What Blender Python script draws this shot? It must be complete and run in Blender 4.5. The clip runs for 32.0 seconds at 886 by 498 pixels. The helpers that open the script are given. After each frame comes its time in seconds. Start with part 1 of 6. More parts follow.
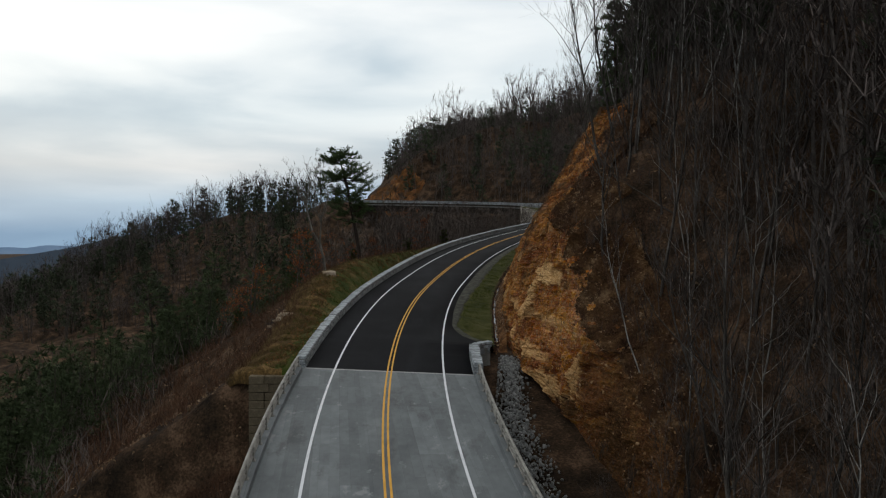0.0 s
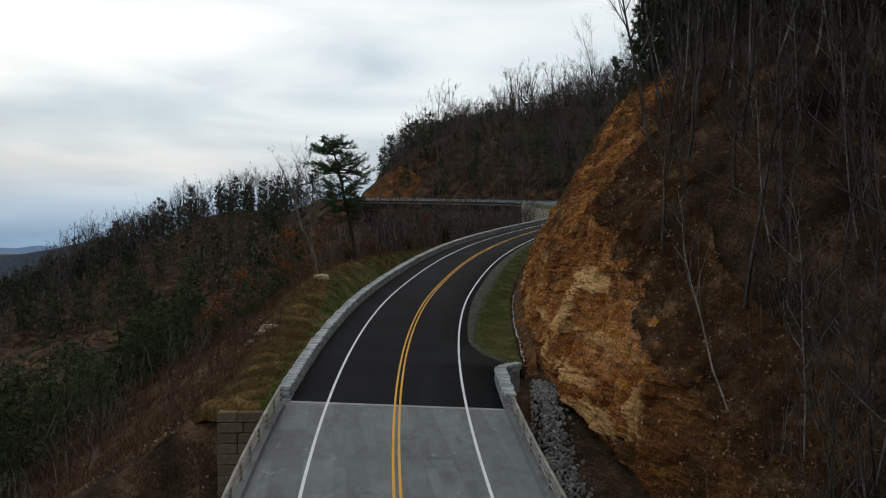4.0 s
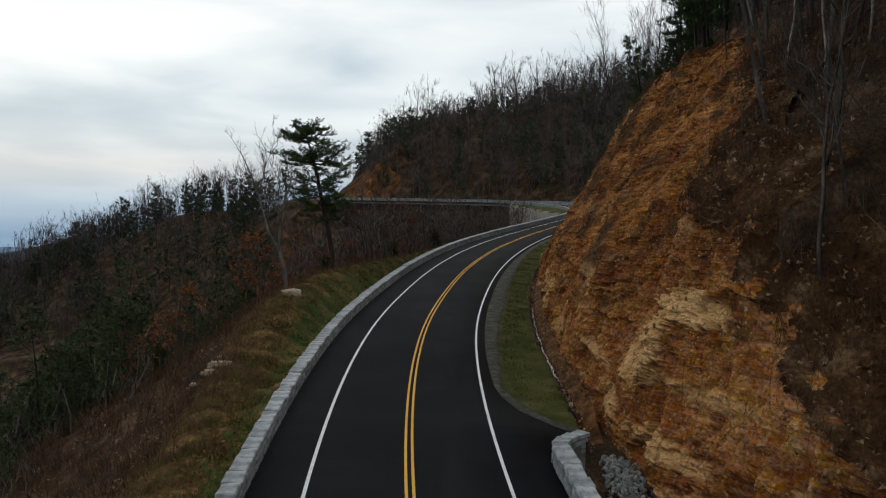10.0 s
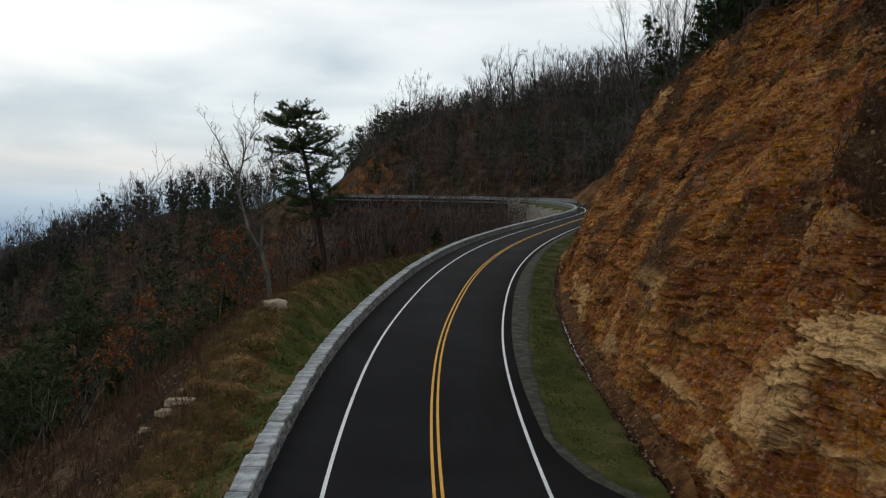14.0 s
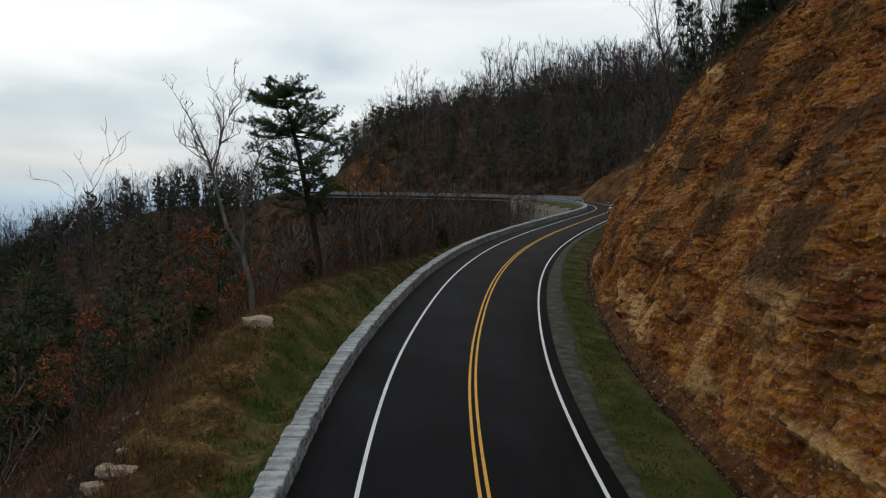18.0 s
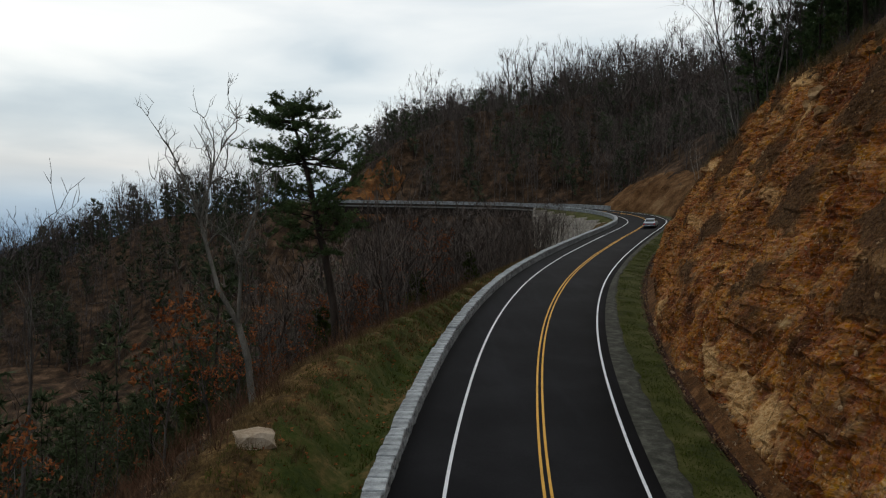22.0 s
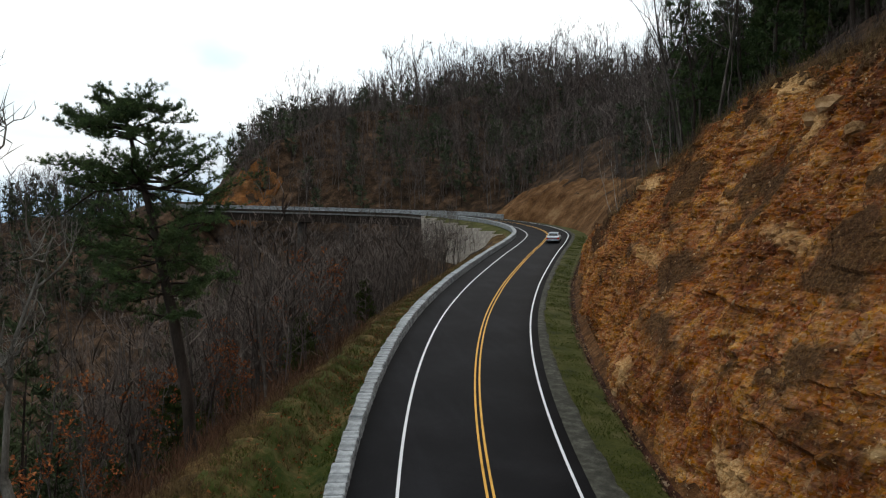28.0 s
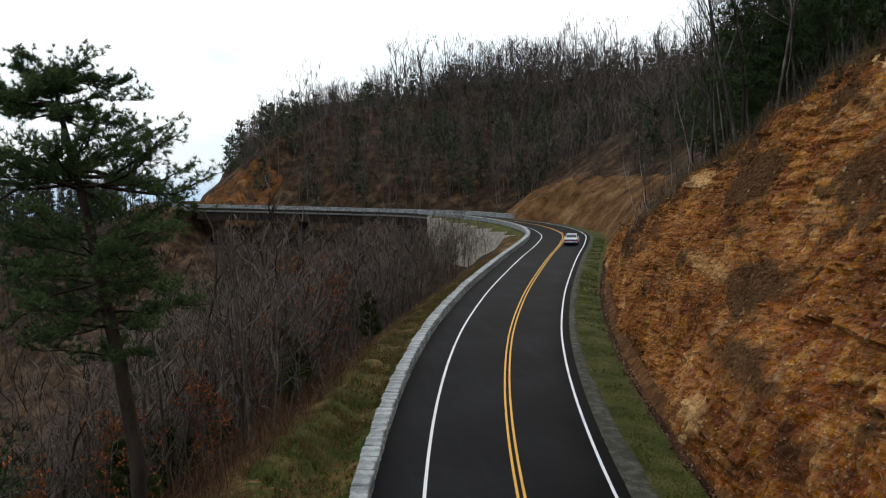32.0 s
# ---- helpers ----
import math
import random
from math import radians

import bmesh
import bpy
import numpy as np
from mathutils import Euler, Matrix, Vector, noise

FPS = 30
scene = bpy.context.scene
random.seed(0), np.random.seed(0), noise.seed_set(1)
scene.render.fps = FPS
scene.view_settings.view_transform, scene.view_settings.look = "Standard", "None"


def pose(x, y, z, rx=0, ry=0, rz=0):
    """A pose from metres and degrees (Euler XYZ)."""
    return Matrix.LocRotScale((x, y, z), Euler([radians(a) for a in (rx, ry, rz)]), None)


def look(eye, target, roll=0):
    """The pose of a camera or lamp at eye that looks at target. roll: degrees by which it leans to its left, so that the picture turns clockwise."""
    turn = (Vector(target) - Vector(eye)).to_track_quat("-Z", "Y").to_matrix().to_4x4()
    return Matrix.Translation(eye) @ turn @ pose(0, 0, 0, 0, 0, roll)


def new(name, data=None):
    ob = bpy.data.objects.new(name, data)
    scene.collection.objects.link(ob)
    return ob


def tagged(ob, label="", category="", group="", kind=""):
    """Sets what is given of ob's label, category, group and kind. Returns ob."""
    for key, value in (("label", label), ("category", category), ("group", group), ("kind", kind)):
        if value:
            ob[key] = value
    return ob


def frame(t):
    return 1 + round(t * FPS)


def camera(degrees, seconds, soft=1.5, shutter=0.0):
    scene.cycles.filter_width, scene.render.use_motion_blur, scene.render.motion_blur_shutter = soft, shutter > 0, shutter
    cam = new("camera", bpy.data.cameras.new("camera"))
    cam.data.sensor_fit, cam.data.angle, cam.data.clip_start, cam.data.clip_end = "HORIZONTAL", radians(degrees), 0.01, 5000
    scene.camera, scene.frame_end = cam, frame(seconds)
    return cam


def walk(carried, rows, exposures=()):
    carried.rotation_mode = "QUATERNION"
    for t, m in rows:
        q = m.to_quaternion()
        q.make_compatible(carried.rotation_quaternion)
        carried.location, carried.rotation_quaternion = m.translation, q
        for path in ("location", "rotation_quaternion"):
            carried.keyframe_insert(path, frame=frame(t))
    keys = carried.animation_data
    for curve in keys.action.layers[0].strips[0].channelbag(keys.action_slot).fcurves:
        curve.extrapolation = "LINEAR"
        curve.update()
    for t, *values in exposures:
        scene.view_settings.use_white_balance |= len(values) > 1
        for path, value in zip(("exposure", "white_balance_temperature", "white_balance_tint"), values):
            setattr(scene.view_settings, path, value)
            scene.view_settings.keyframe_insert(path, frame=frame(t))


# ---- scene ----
cam = camera(55.2, 32.0, soft=1.15)
METRES, EYE, TILT = 81.83, 9.3, -1.0
ROWS = [
    (0.0, 0.0, 0.0, 0.0, 0.015, -0.029, -0.0),
    (0.5, -0.0021, 0.0172, 0.0002, 0.042, -0.032, 0.04),
    (1.0, -0.0044, 0.0343, 0.0004, 0.038, -0.035, 0.05),
    (1.5, -0.0069, 0.0513, 0.0004, 0.005, -0.038, 0.03),
    (2.0, -0.0089, 0.0685, 0.0004, -0.039, -0.042, 0.04),
    (2.5, -0.011, 0.0851, 0.0003, -0.112, -0.065, 0.06),
    (3.0, -0.013, 0.1019, 0.0003, -0.206, -0.068, 0.08),
    (3.5, -0.0149, 0.1188, 0.0, -0.319, -0.061, 0.1),
    (5.5, -0.0238, 0.184, 0.0015, -0.923, -0.063, 0.03),
    (6.0, -0.0256, 0.2001, 0.0019, -1.067, -0.026, 0.03),
    (6.5, -0.0275, 0.2164, 0.0026, -1.22, -0.04, 0.09),
    (7.0, -0.0293, 0.2323, 0.0033, -1.364, -0.013, 0.07),
    (7.5, -0.0312, 0.248, 0.0037, -1.517, -0.006, 0.08),
    (8.0, -0.033, 0.2634, 0.0039, -1.671, 0.011, 0.07),
    (8.5, -0.0348, 0.2792, 0.0043, -1.814, 0.018, 0.07),
    (9.0, -0.0364, 0.2951, 0.0049, -1.938, 0.025, 0.09),
    (9.5, -0.0381, 0.3111, 0.0055, -2.047, 0.028, 0.1),
    (10.0, -0.0398, 0.3272, 0.0059, -2.156, 0.021, 0.11),
    (10.5, -0.0417, 0.343, 0.0062, -2.265, 0.024, 0.1),
    (11.0, -0.0434, 0.3589, 0.0062, -2.344, 0.018, 0.09),
    (11.5, -0.0451, 0.3751, 0.006, -2.423, -0.009, 0.12),
    (12.0, -0.047, 0.391, 0.006, -2.522, -0.036, 0.12),
    (12.5, -0.0488, 0.407, 0.0065, -2.591, -0.053, 0.14),
    (13.0, -0.0504, 0.4231, 0.0071, -2.68, -0.06, 0.15),
    (13.5, -0.052, 0.4392, 0.0076, -2.749, -0.077, 0.15),
    (14.0, -0.0537, 0.4551, 0.0082, -2.838, -0.083, 0.15),
    (14.5, -0.0552, 0.4712, 0.0085, -2.907, -0.1, 0.14),
    (16.5, -0.0623, 0.535, 0.0093, -3.243, -0.118, 0.05),
    (17.0, -0.0638, 0.5511, 0.0095, -3.272, -0.114, 0.06),
    (17.5, -0.0653, 0.5671, 0.0098, -3.281, -0.121, 0.08),
    (18.0, -0.0668, 0.5831, 0.01, -3.29, -0.138, 0.08),
    (18.5, -0.0683, 0.599, 0.0119, -3.259, -0.155, 0.12),
    (19.0, -0.0698, 0.6149, 0.0167, -3.198, -0.152, 0.11),
    (19.5, -0.0713, 0.6304, 0.0227, -3.113, -0.147, 0.12),
    (20.0, -0.0727, 0.646, 0.0277, -3.007, -0.142, 0.13),
    (20.5, -0.0743, 0.6613, 0.0327, -2.892, -0.147, 0.16),
    (21.0, -0.0763, 0.6764, 0.0377, -2.766, -0.162, 0.16),
    (21.5, -0.0781, 0.6914, 0.0421, -2.631, -0.167, 0.17),
    (22.0, -0.0799, 0.7062, 0.0461, -2.505, -0.182, 0.18),
    (22.5, -0.0818, 0.7208, 0.0502, -2.37, -0.197, 0.17),
    (23.0, -0.0836, 0.7354, 0.0544, -2.254, -0.202, 0.19),
    (23.5, -0.0852, 0.7497, 0.0588, -2.139, -0.217, 0.2),
    (24.0, -0.0869, 0.764, 0.0624, -3.523, -0.201, 0.2),
    (24.5, -0.0882, 0.7785, 0.0654, -8.328, -0.186, 0.22),
    (25.0, -0.0892, 0.793, 0.0682, -11.202, -0.201, 0.24),
    (25.5, -0.0897, 0.8071, 0.069, -11.107, -0.196, 0.21),
    (27.5, -0.0865, 0.863, 0.0734, -10.831, -0.282, 0.2),
    (28.0, -0.0847, 0.8776, 0.0771, -10.769, -0.279, 0.19),
    (28.5, -0.0832, 0.8924, 0.0814, -10.727, -0.275, 0.21),
    (29.0, -0.0818, 0.9072, 0.0837, -10.696, -0.261, 0.21),
    (29.5, -0.0804, 0.9219, 0.0841, -10.664, -0.278, 0.22),
    (30.0, -0.079, 0.937, 0.0839, -10.632, -0.294, 0.22),
    (30.5, -0.0775, 0.9525, 0.0838, -10.611, -0.301, 0.22),
    (31.0, -0.076, 0.9681, 0.084, -10.589, -0.257, 0.21),
    (31.5, -0.0751, 0.9798, 0.084, -10.578, -0.234, 0.23),
    (32.0, -0.0759, 0.9843, 0.0835, -10.576, -0.37, 0.28),
]
EXPOSURES = [(0.0, 0.0), (12.0, 0.0), (20.0, -0.02), (24.0, -0.05), (25.5, 0.18), (28.0, 0.54), (32.0, 0.66)]
walk(cam, [(t, pose(0, 0, EYE, TILT) @ pose(METRES * x, METRES * y, METRES * z, 90 + pitch, roll, yaw)) for t, x, y, z, yaw, pitch, roll in ROWS], EXPOSURES)

# ---- light ----
SUN_UP, SUN_TURN = radians(32), radians(-35)
world = bpy.data.worlds.new("overcast_sky")
scene.world = world
world.use_nodes = True
wn, wl = world.node_tree.nodes, world.node_tree.links
wn.clear()
w_out = wn.new("ShaderNodeOutputWorld")
w_sky = wn.new("ShaderNodeTexSky")
w_sky.sky_type, w_sky.sun_disc, w_sky.sun_elevation, w_sky.sun_rotation = "NISHITA", False, SUN_UP, SUN_TURN
w_sky.dust_density = 3.0
w_bg = wn.new("ShaderNodeBackground")
w_bg.inputs["Strength"].default_value = 0.09
wl.new(w_sky.outputs[0], w_bg.inputs["Color"])
w_co = wn.new("ShaderNodeTexCoord")
w_map = wn.new("ShaderNodeMapping")
w_map.inputs["Scale"].default_value = (1.6, 1.6, 7.5)
w_map.inputs["Rotation"].default_value = (radians(4), radians(-6), 0)
wl.new(w_co.outputs["Generated"], w_map.inputs["Vector"])
w_no = wn.new("ShaderNodeTexNoise")
w_no.inputs["Scale"].default_value, w_no.inputs["Detail"].default_value, w_no.inputs["Roughness"].default_value = 1.5, 6.0, 0.46
w_no.inputs["Distortion"].default_value = 0.35
wl.new(w_map.outputs[0], w_no.inputs["Vector"])
w_sep = wn.new("ShaderNodeSeparateXYZ")
wl.new(w_co.outputs["Generated"], w_sep.inputs[0])
w_up = wn.new("ShaderNodeMapRange")
w_up.inputs["From Min"].default_value, w_up.inputs["From Max"].default_value = 0.0, 0.32
w_up.inputs["To Min"].default_value, w_up.inputs["To Max"].default_value = -0.19, 0.19
wl.new(w_sep.outputs["Z"], w_up.inputs["Value"])
w_add = wn.new("ShaderNodeMath")
w_add.operation = "ADD"
wl.new(w_no.outputs["Fac"], w_add.inputs[0])
wl.new(w_up.outputs[0], w_add.inputs[1])
w_ramp = wn.new("ShaderNodeValToRGB")
w_ramp.color_ramp.elements[0].position, w_ramp.color_ramp.elements[0].color = 0.33, (0.46, 0.57, 0.66, 1)
w_ramp.color_ramp.elements[1].position, w_ramp.color_ramp.elements[1].color = 0.66, (0.97, 1.0, 1.0, 1)
for at, col in ((0.43, (0.58, 0.68, 0.75, 1)), (0.52, (0.76, 0.83, 0.87, 1))):
    e = w_ramp.color_ramp.elements.new(at)
    e.color = col
wl.new(w_add.outputs[0], w_ramp.inputs[0])
w_cl = wn.new("ShaderNodeBackground")
w_cl.inputs["Strength"].default_value = 1.02
# towards the horizon: a rosy band, then blue haze
w_low = wn.new("ShaderNodeValToRGB")
w_low.color_ramp.elements[0].position, w_low.color_ramp.elements[0].color = 0.0, (0.42, 0.62, 0.82, 1)
w_low.color_ramp.elements[1].position, w_low.color_ramp.elements[1].color = 0.30, (1.0, 1.0, 1.0, 1)
for at, col in ((0.035, (0.62, 0.78, 0.93, 1)), (0.075, (0.95, 0.91, 0.90, 1)), (0.13, (0.93, 0.96, 0.97, 1))):
    w_low.color_ramp.elements.new(at).color = col
wl.new(w_sep.outputs["Z"], w_low.inputs[0])
w_tint = wn.new("ShaderNodeMix")
w_tint.data_type, w_tint.blend_type = "RGBA", "MULTIPLY"
w_tint.inputs["Factor"].default_value = 1.0
wl.new(w_ramp.outputs[0], w_tint.inputs[6])
wl.new(w_low.outputs[0], w_tint.inputs[7])
wl.new(w_tint.outputs[2], w_cl.inputs["Color"])
w_mix = wn.new("ShaderNodeMixShader")
w_mix.inputs[0].default_value = 0.88
wl.new(w_bg.outputs[0], w_mix.inputs[1])
wl.new(w_cl.outputs[0], w_mix.inputs[2])
wl.new(w_mix.outputs[0], w_out.inputs[0])

sun_data = bpy.data.lights.new("sun", "SUN")
sun_data.energy, sun_data.angle, sun_data.color = 0.7, radians(25), (1.0, 0.95, 0.88)
sun = new("sun", sun_data)
sun.matrix_world = look((0, 0, 90), (-math.sin(SUN_TURN) * -60, -math.cos(SUN_TURN) * 60, 90 - 60 * math.tan(SUN_UP)))


# ---- materials ----
def material(name, stops, scale=4.0, detail=6.0, rough=0.9, bump=0.3, bump_scale=None, fine=None, stretch=(1, 1, 1), metal=0.0, island=0.0, coords="Object", distance=0.05, gloss=0.06, fine_mix=0.45, fine_detail=4.0):
    """A node material: a colour ramp over coarse noise, mottled by fine noise, with bump. island: how far single pieces differ in lightness."""
    m = bpy.data.materials.new(name)
    m.use_nodes = True
    n, l = m.node_tree.nodes, m.node_tree.links
    b = n["Principled BSDF"]
    co = n.new("ShaderNodeTexCoord")
    mp = n.new("ShaderNodeMapping")
    mp.inputs["Scale"].default_value = stretch
    l.new(co.outputs[coords], mp.inputs["Vector"])
    no = n.new("ShaderNodeTexNoise")
    no.inputs["Scale"].default_value, no.inputs["Detail"].default_value, no.inputs["Roughness"].default_value = 1.0 / scale, detail, 0.62
    l.new(mp.outputs[0], no.inputs["Vector"])
    fi = n.new("ShaderNodeTexNoise")
    fi.inputs["Scale"].default_value, fi.inputs["Detail"].default_value = 1.0 / (fine or scale / 14), fine_detail
    l.new(mp.outputs[0], fi.inputs["Vector"])
    mix = n.new("ShaderNodeMath")
    mix.operation = "MULTIPLY_ADD"
    l.new(fi.outputs["Fac"], mix.inputs[0])
    mix.inputs[1].default_value = fine_mix
    l.new(no.outputs["Fac"], mix.inputs[2])
    sub = n.new("ShaderNodeMath")
    sub.operation = "SUBTRACT"
    l.new(mix.outputs[0], sub.inputs[0])
    sub.inputs[1].default_value = fine_mix / 2
    ramp = n.new("ShaderNodeValToRGB")
    el = ramp.color_ramp.elements
    el[0].position, el[0].color = stops[0][0], (*stops[0][1], 1)
    el[1].position, el[1].color = stops[-1][0], (*stops[-1][1], 1)
    for at, col in stops[1:-1]:
        el.new(at).color = (*col, 1)
    l.new(sub.outputs[0], ramp.inputs[0])
    last = ramp.outputs[0]
    if island:
        geo, info = n.new("ShaderNodeNewGeometry"), n.new("ShaderNodeObjectInfo")
        both = n.new("ShaderNodeMath")
        both.operation = "ADD"
        l.new(geo.outputs["Random Per Island"], both.inputs[0])
        l.new(info.outputs["Random"], both.inputs[1])
        rng = n.new("ShaderNodeMapRange")
        rng.inputs["From Max"].default_value = 2.0
        rng.inputs["To Min"].default_value, rng.inputs["To Max"].default_value = 1 - island, 1 + island
        l.new(both.outputs[0], rng.inputs["Value"])
        hsv = n.new("ShaderNodeHueSaturation")
        l.new(rng.outputs[0], hsv.inputs["Value"])
        l.new(last, hsv.inputs["Color"])
        last = hsv.outputs[0]
    l.new(last, b.inputs["Base Color"])
    b.inputs["Roughness"].default_value, b.inputs["Metallic"].default_value = rough, metal
    b.inputs["Specular IOR Level"].default_value = gloss
    if bump:
        bn = n.new("ShaderNodeTexNoise")
        bn.inputs["Scale"].default_value, bn.inputs["Detail"].default_value, bn.inputs["Roughness"].default_value = 1.0 / (bump_scale or scale / 6), 8.0, 0.65
        l.new(mp.outputs[0], bn.inputs["Vector"])
        bu = n.new("ShaderNodeBump")
        bu.inputs["Strength"].default_value, bu.inputs["Distance"].default_value = bump, distance
        l.new(bn.outputs["Fac"], bu.inputs["Height"])
        l.new(bu.outputs[0], b.inputs["Normal"])
    return m


ASPHALT = material("asphalt", [(0.3, (0.0050, 0.0051, 0.0060)), (0.5, (0.0074, 0.0075, 0.0087)), (0.75, (0.0132, 0.0134, 0.0152))], 5.0, rough=0.8, bump=0.25, bump_scale=0.03, fine=0.08, distance=0.01, gloss=0.03)
CONCRETE = material("deck_concrete", [(0.3, (0.112, 0.120, 0.124)), (0.5, (0.133, 0.143, 0.147)), (0.7, (0.160, 0.170, 0.174))], 2.2, rough=0.75, bump=0.15, bump_scale=0.1, fine=0.3, stretch=(1, 0.45, 1))
def deck_panels(m):
    """Lengthwise pours and mends, each a little lighter or darker."""
    n, l = m.node_tree.nodes, m.node_tree.links
    b = n["Principled BSDF"]
    last = b.inputs["Base Color"].links[0].from_socket
    turned = n.new("ShaderNodeMapping")
    turned.inputs["Rotation"].default_value = (0, 0, math.radians(83))
    l.new(n["Texture Coordinate"].outputs["Object"], turned.inputs["Vector"])
    for wide, tall, lo, hi in ((7.3, 1.15, 0.80, 1.14), (2.6, 0.43, 0.88, 1.08)):
        pour = n.new("ShaderNodeTexBrick")
        pour.inputs["Scale"].default_value, pour.inputs["Brick Width"].default_value, pour.inputs["Row Height"].default_value = 1.0, wide, tall
        pour.inputs["Mortar Size"].default_value = 0.006
        pour.inputs["Color1"].default_value, pour.inputs["Color2"].default_value, pour.inputs["Mortar"].default_value = (lo, lo, lo, 1), (hi, hi, hi, 1), (0.8, 0.8, 0.8, 1)
        l.new(turned.outputs[0], pour.inputs["Vector"])
        mx = n.new("ShaderNodeMix")
        mx.data_type, mx.blend_type = "RGBA", "MULTIPLY"
        mx.inputs["Factor"].default_value = 0.8
        l.new(last, mx.inputs[6])
        l.new(pour.outputs["Color"], mx.inputs[7])
        last = mx.outputs[2]
    l.new(last, b.inputs["Base Color"])


deck_panels(CONCRETE)


def stains(m, size, lo, hi, amount, colour, stretch):
    """Broad worn or stained patches with ragged edges, laid over a material."""
    n, l = m.node_tree.nodes, m.node_tree.links
    b = n["Principled BSDF"]
    mp = n.new("ShaderNodeMapping")
    mp.inputs["Scale"].default_value = stretch
    l.new(n["Texture Coordinate"].outputs["Object"], mp.inputs["Vector"])
    no = n.new("ShaderNodeTexNoise")
    no.inputs["Scale"].default_value, no.inputs["Detail"].default_value, no.inputs["Roughness"].default_value = 1.0 / size, 8.0, 0.68
    l.new(mp.outputs[0], no.inputs["Vector"])
    r = n.new("ShaderNodeMapRange")
    r.inputs["From Min"].default_value, r.inputs["From Max"].default_value, r.inputs["To Max"].default_value = lo, hi, amount
    l.new(no.outputs["Fac"], r.inputs["Value"])
    mx = n.new("ShaderNodeMix")
    mx.data_type = "RGBA"
    l.new(r.outputs[0], mx.inputs["Factor"])
    l.new(b.inputs["Base Color"].links[0].from_socket, mx.inputs[6])
    mx.inputs[7].default_value = (*colour, 1)
    l.new(mx.outputs[2], b.inputs["Base Color"])


stains(CONCRETE, 1.6, 0.54, 0.66, 0.7, (0.070, 0.072, 0.072), (1.0, 0.35, 1.0))
stains(CONCRETE, 0.9, 0.60, 0.68, 0.6, (0.25, 0.255, 0.255), (1.0, 0.5, 1.0))
stains(ASPHALT, 2.2, 0.52, 0.66, 0.6, (0.0135, 0.0140, 0.0165), (1.0, 0.12, 1.0))
PALE_CONCRETE = material("joint_concrete", [(0.3, (0.2, 0.2, 0.2)), (0.7, (0.32, 0.32, 0.31))], 1.0)
WHITE = material("white_road_paint", [(0.25, (0.42, 0.43, 0.45)), (0.5, (0.6, 0.61, 0.63))], 1.2, rough=0.6, bump=0.1)
YELLOW = material("yellow_road_paint", [(0.25, (0.42, 0.22, 0.03)), (0.5, (0.58, 0.31, 0.05))], 1.2, rough=0.6, bump=0.1)
STONE = material("granite_stone", [(0.28, (0.08, 0.085, 0.088)), (0.45, (0.19, 0.205, 0.215)), (0.7, (0.34, 0.36, 0.37))], 0.5, rough=0.85, bump=0.6, bump_scale=0.12, island=0.35)
MORTAR = material("wall_mortar", [(0.3, (0.11, 0.11, 0.105)), (0.7, (0.2, 0.2, 0.19))], 0.5, bump=0.4)
BLOCK = material("abutment_stone", [(0.3, (0.055, 0.043, 0.028)), (0.5, (0.095, 0.076, 0.050)), (0.7, (0.145, 0.118, 0.080))], 0.9, bump=0.5, island=0.3)
LITTER = material("leaf_litter", [(0.30, (0.009, 0.0065, 0.0048)), (0.42, (0.021, 0.014, 0.0092)), (0.54, (0.043, 0.026, 0.0155)), (0.68, (0.105, 0.065, 0.040))], 3.0, rough=0.95, bump=0.8, bump_scale=0.3, fine=0.16, distance=0.15, gloss=0.05)
CREST_SOIL = material("crest_soil", [(0.30, (0.012, 0.006, 0.003)), (0.44, (0.034, 0.017, 0.008)), (0.56, (0.060, 0.031, 0.013)), (0.72, (0.14, 0.09, 0.05))], 1.6, rough=0.95, bump=0.9, bump_scale=0.2, fine=0.14, distance=0.12, gloss=0.04)
GRASS = material("verge_grass", [(0.30, (0.018, 0.022, 0.005)), (0.46, (0.036, 0.040, 0.008)), (0.58, (0.054, 0.052, 0.015)), (0.72, (0.086, 0.074, 0.036))], 2.0, rough=0.95, bump=0.7, bump_scale=0.12, fine=0.12)
BANK = material("bank_grass", [(0.3, (0.013, 0.022, 0.004)), (0.46, (0.030, 0.040, 0.007)), (0.56, (0.054, 0.050, 0.015)), (0.70, (0.125, 0.080, 0.032))], 3.5, rough=0.95, bump=0.8, bump_scale=0.2, fine=0.3, distance=0.1)
GRAVEL = material("gravel", [(0.3, (0.022, 0.023, 0.018)), (0.5, (0.043, 0.043, 0.034)), (0.7, (0.092, 0.090, 0.076))], 0.5, bump=0.8, bump_scale=0.05, fine=0.05)
BERM_STRAW = material("berm_straw", [(0.3, (0.020, 0.013, 0.006)), (0.45, (0.048, 0.029, 0.011)), (0.57, (0.085, 0.052, 0.019)), (0.72, (0.17, 0.105, 0.045))], 1.6, rough=0.95, bump=0.9, bump_scale=0.18, fine=0.2, distance=0.12, gloss=0.04)
SOIL = material("ditch_soil", [(0.3, (0.009, 0.004, 0.0025)), (0.5, (0.028, 0.011, 0.006)), (0.72, (0.085, 0.036, 0.020))], 1.5, bump=0.8, bump_scale=0.15)
BARK = material("pale_bark", [(0.3, (0.022, 0.018, 0.015)), (0.5, (0.048, 0.042, 0.036)), (0.7, (0.12, 0.11, 0.10))], 0.6, bump=0.5, stretch=(1, 1, 0.3), island=0.5)
WHITE_BARK = material("pale_smooth_bark", [(0.3, (0.08, 0.075, 0.068)), (0.5, (0.16, 0.15, 0.137)), (0.7, (0.28, 0.265, 0.245))], 0.5, bump=0.4, stretch=(1, 1, 0.4), island=0.4)
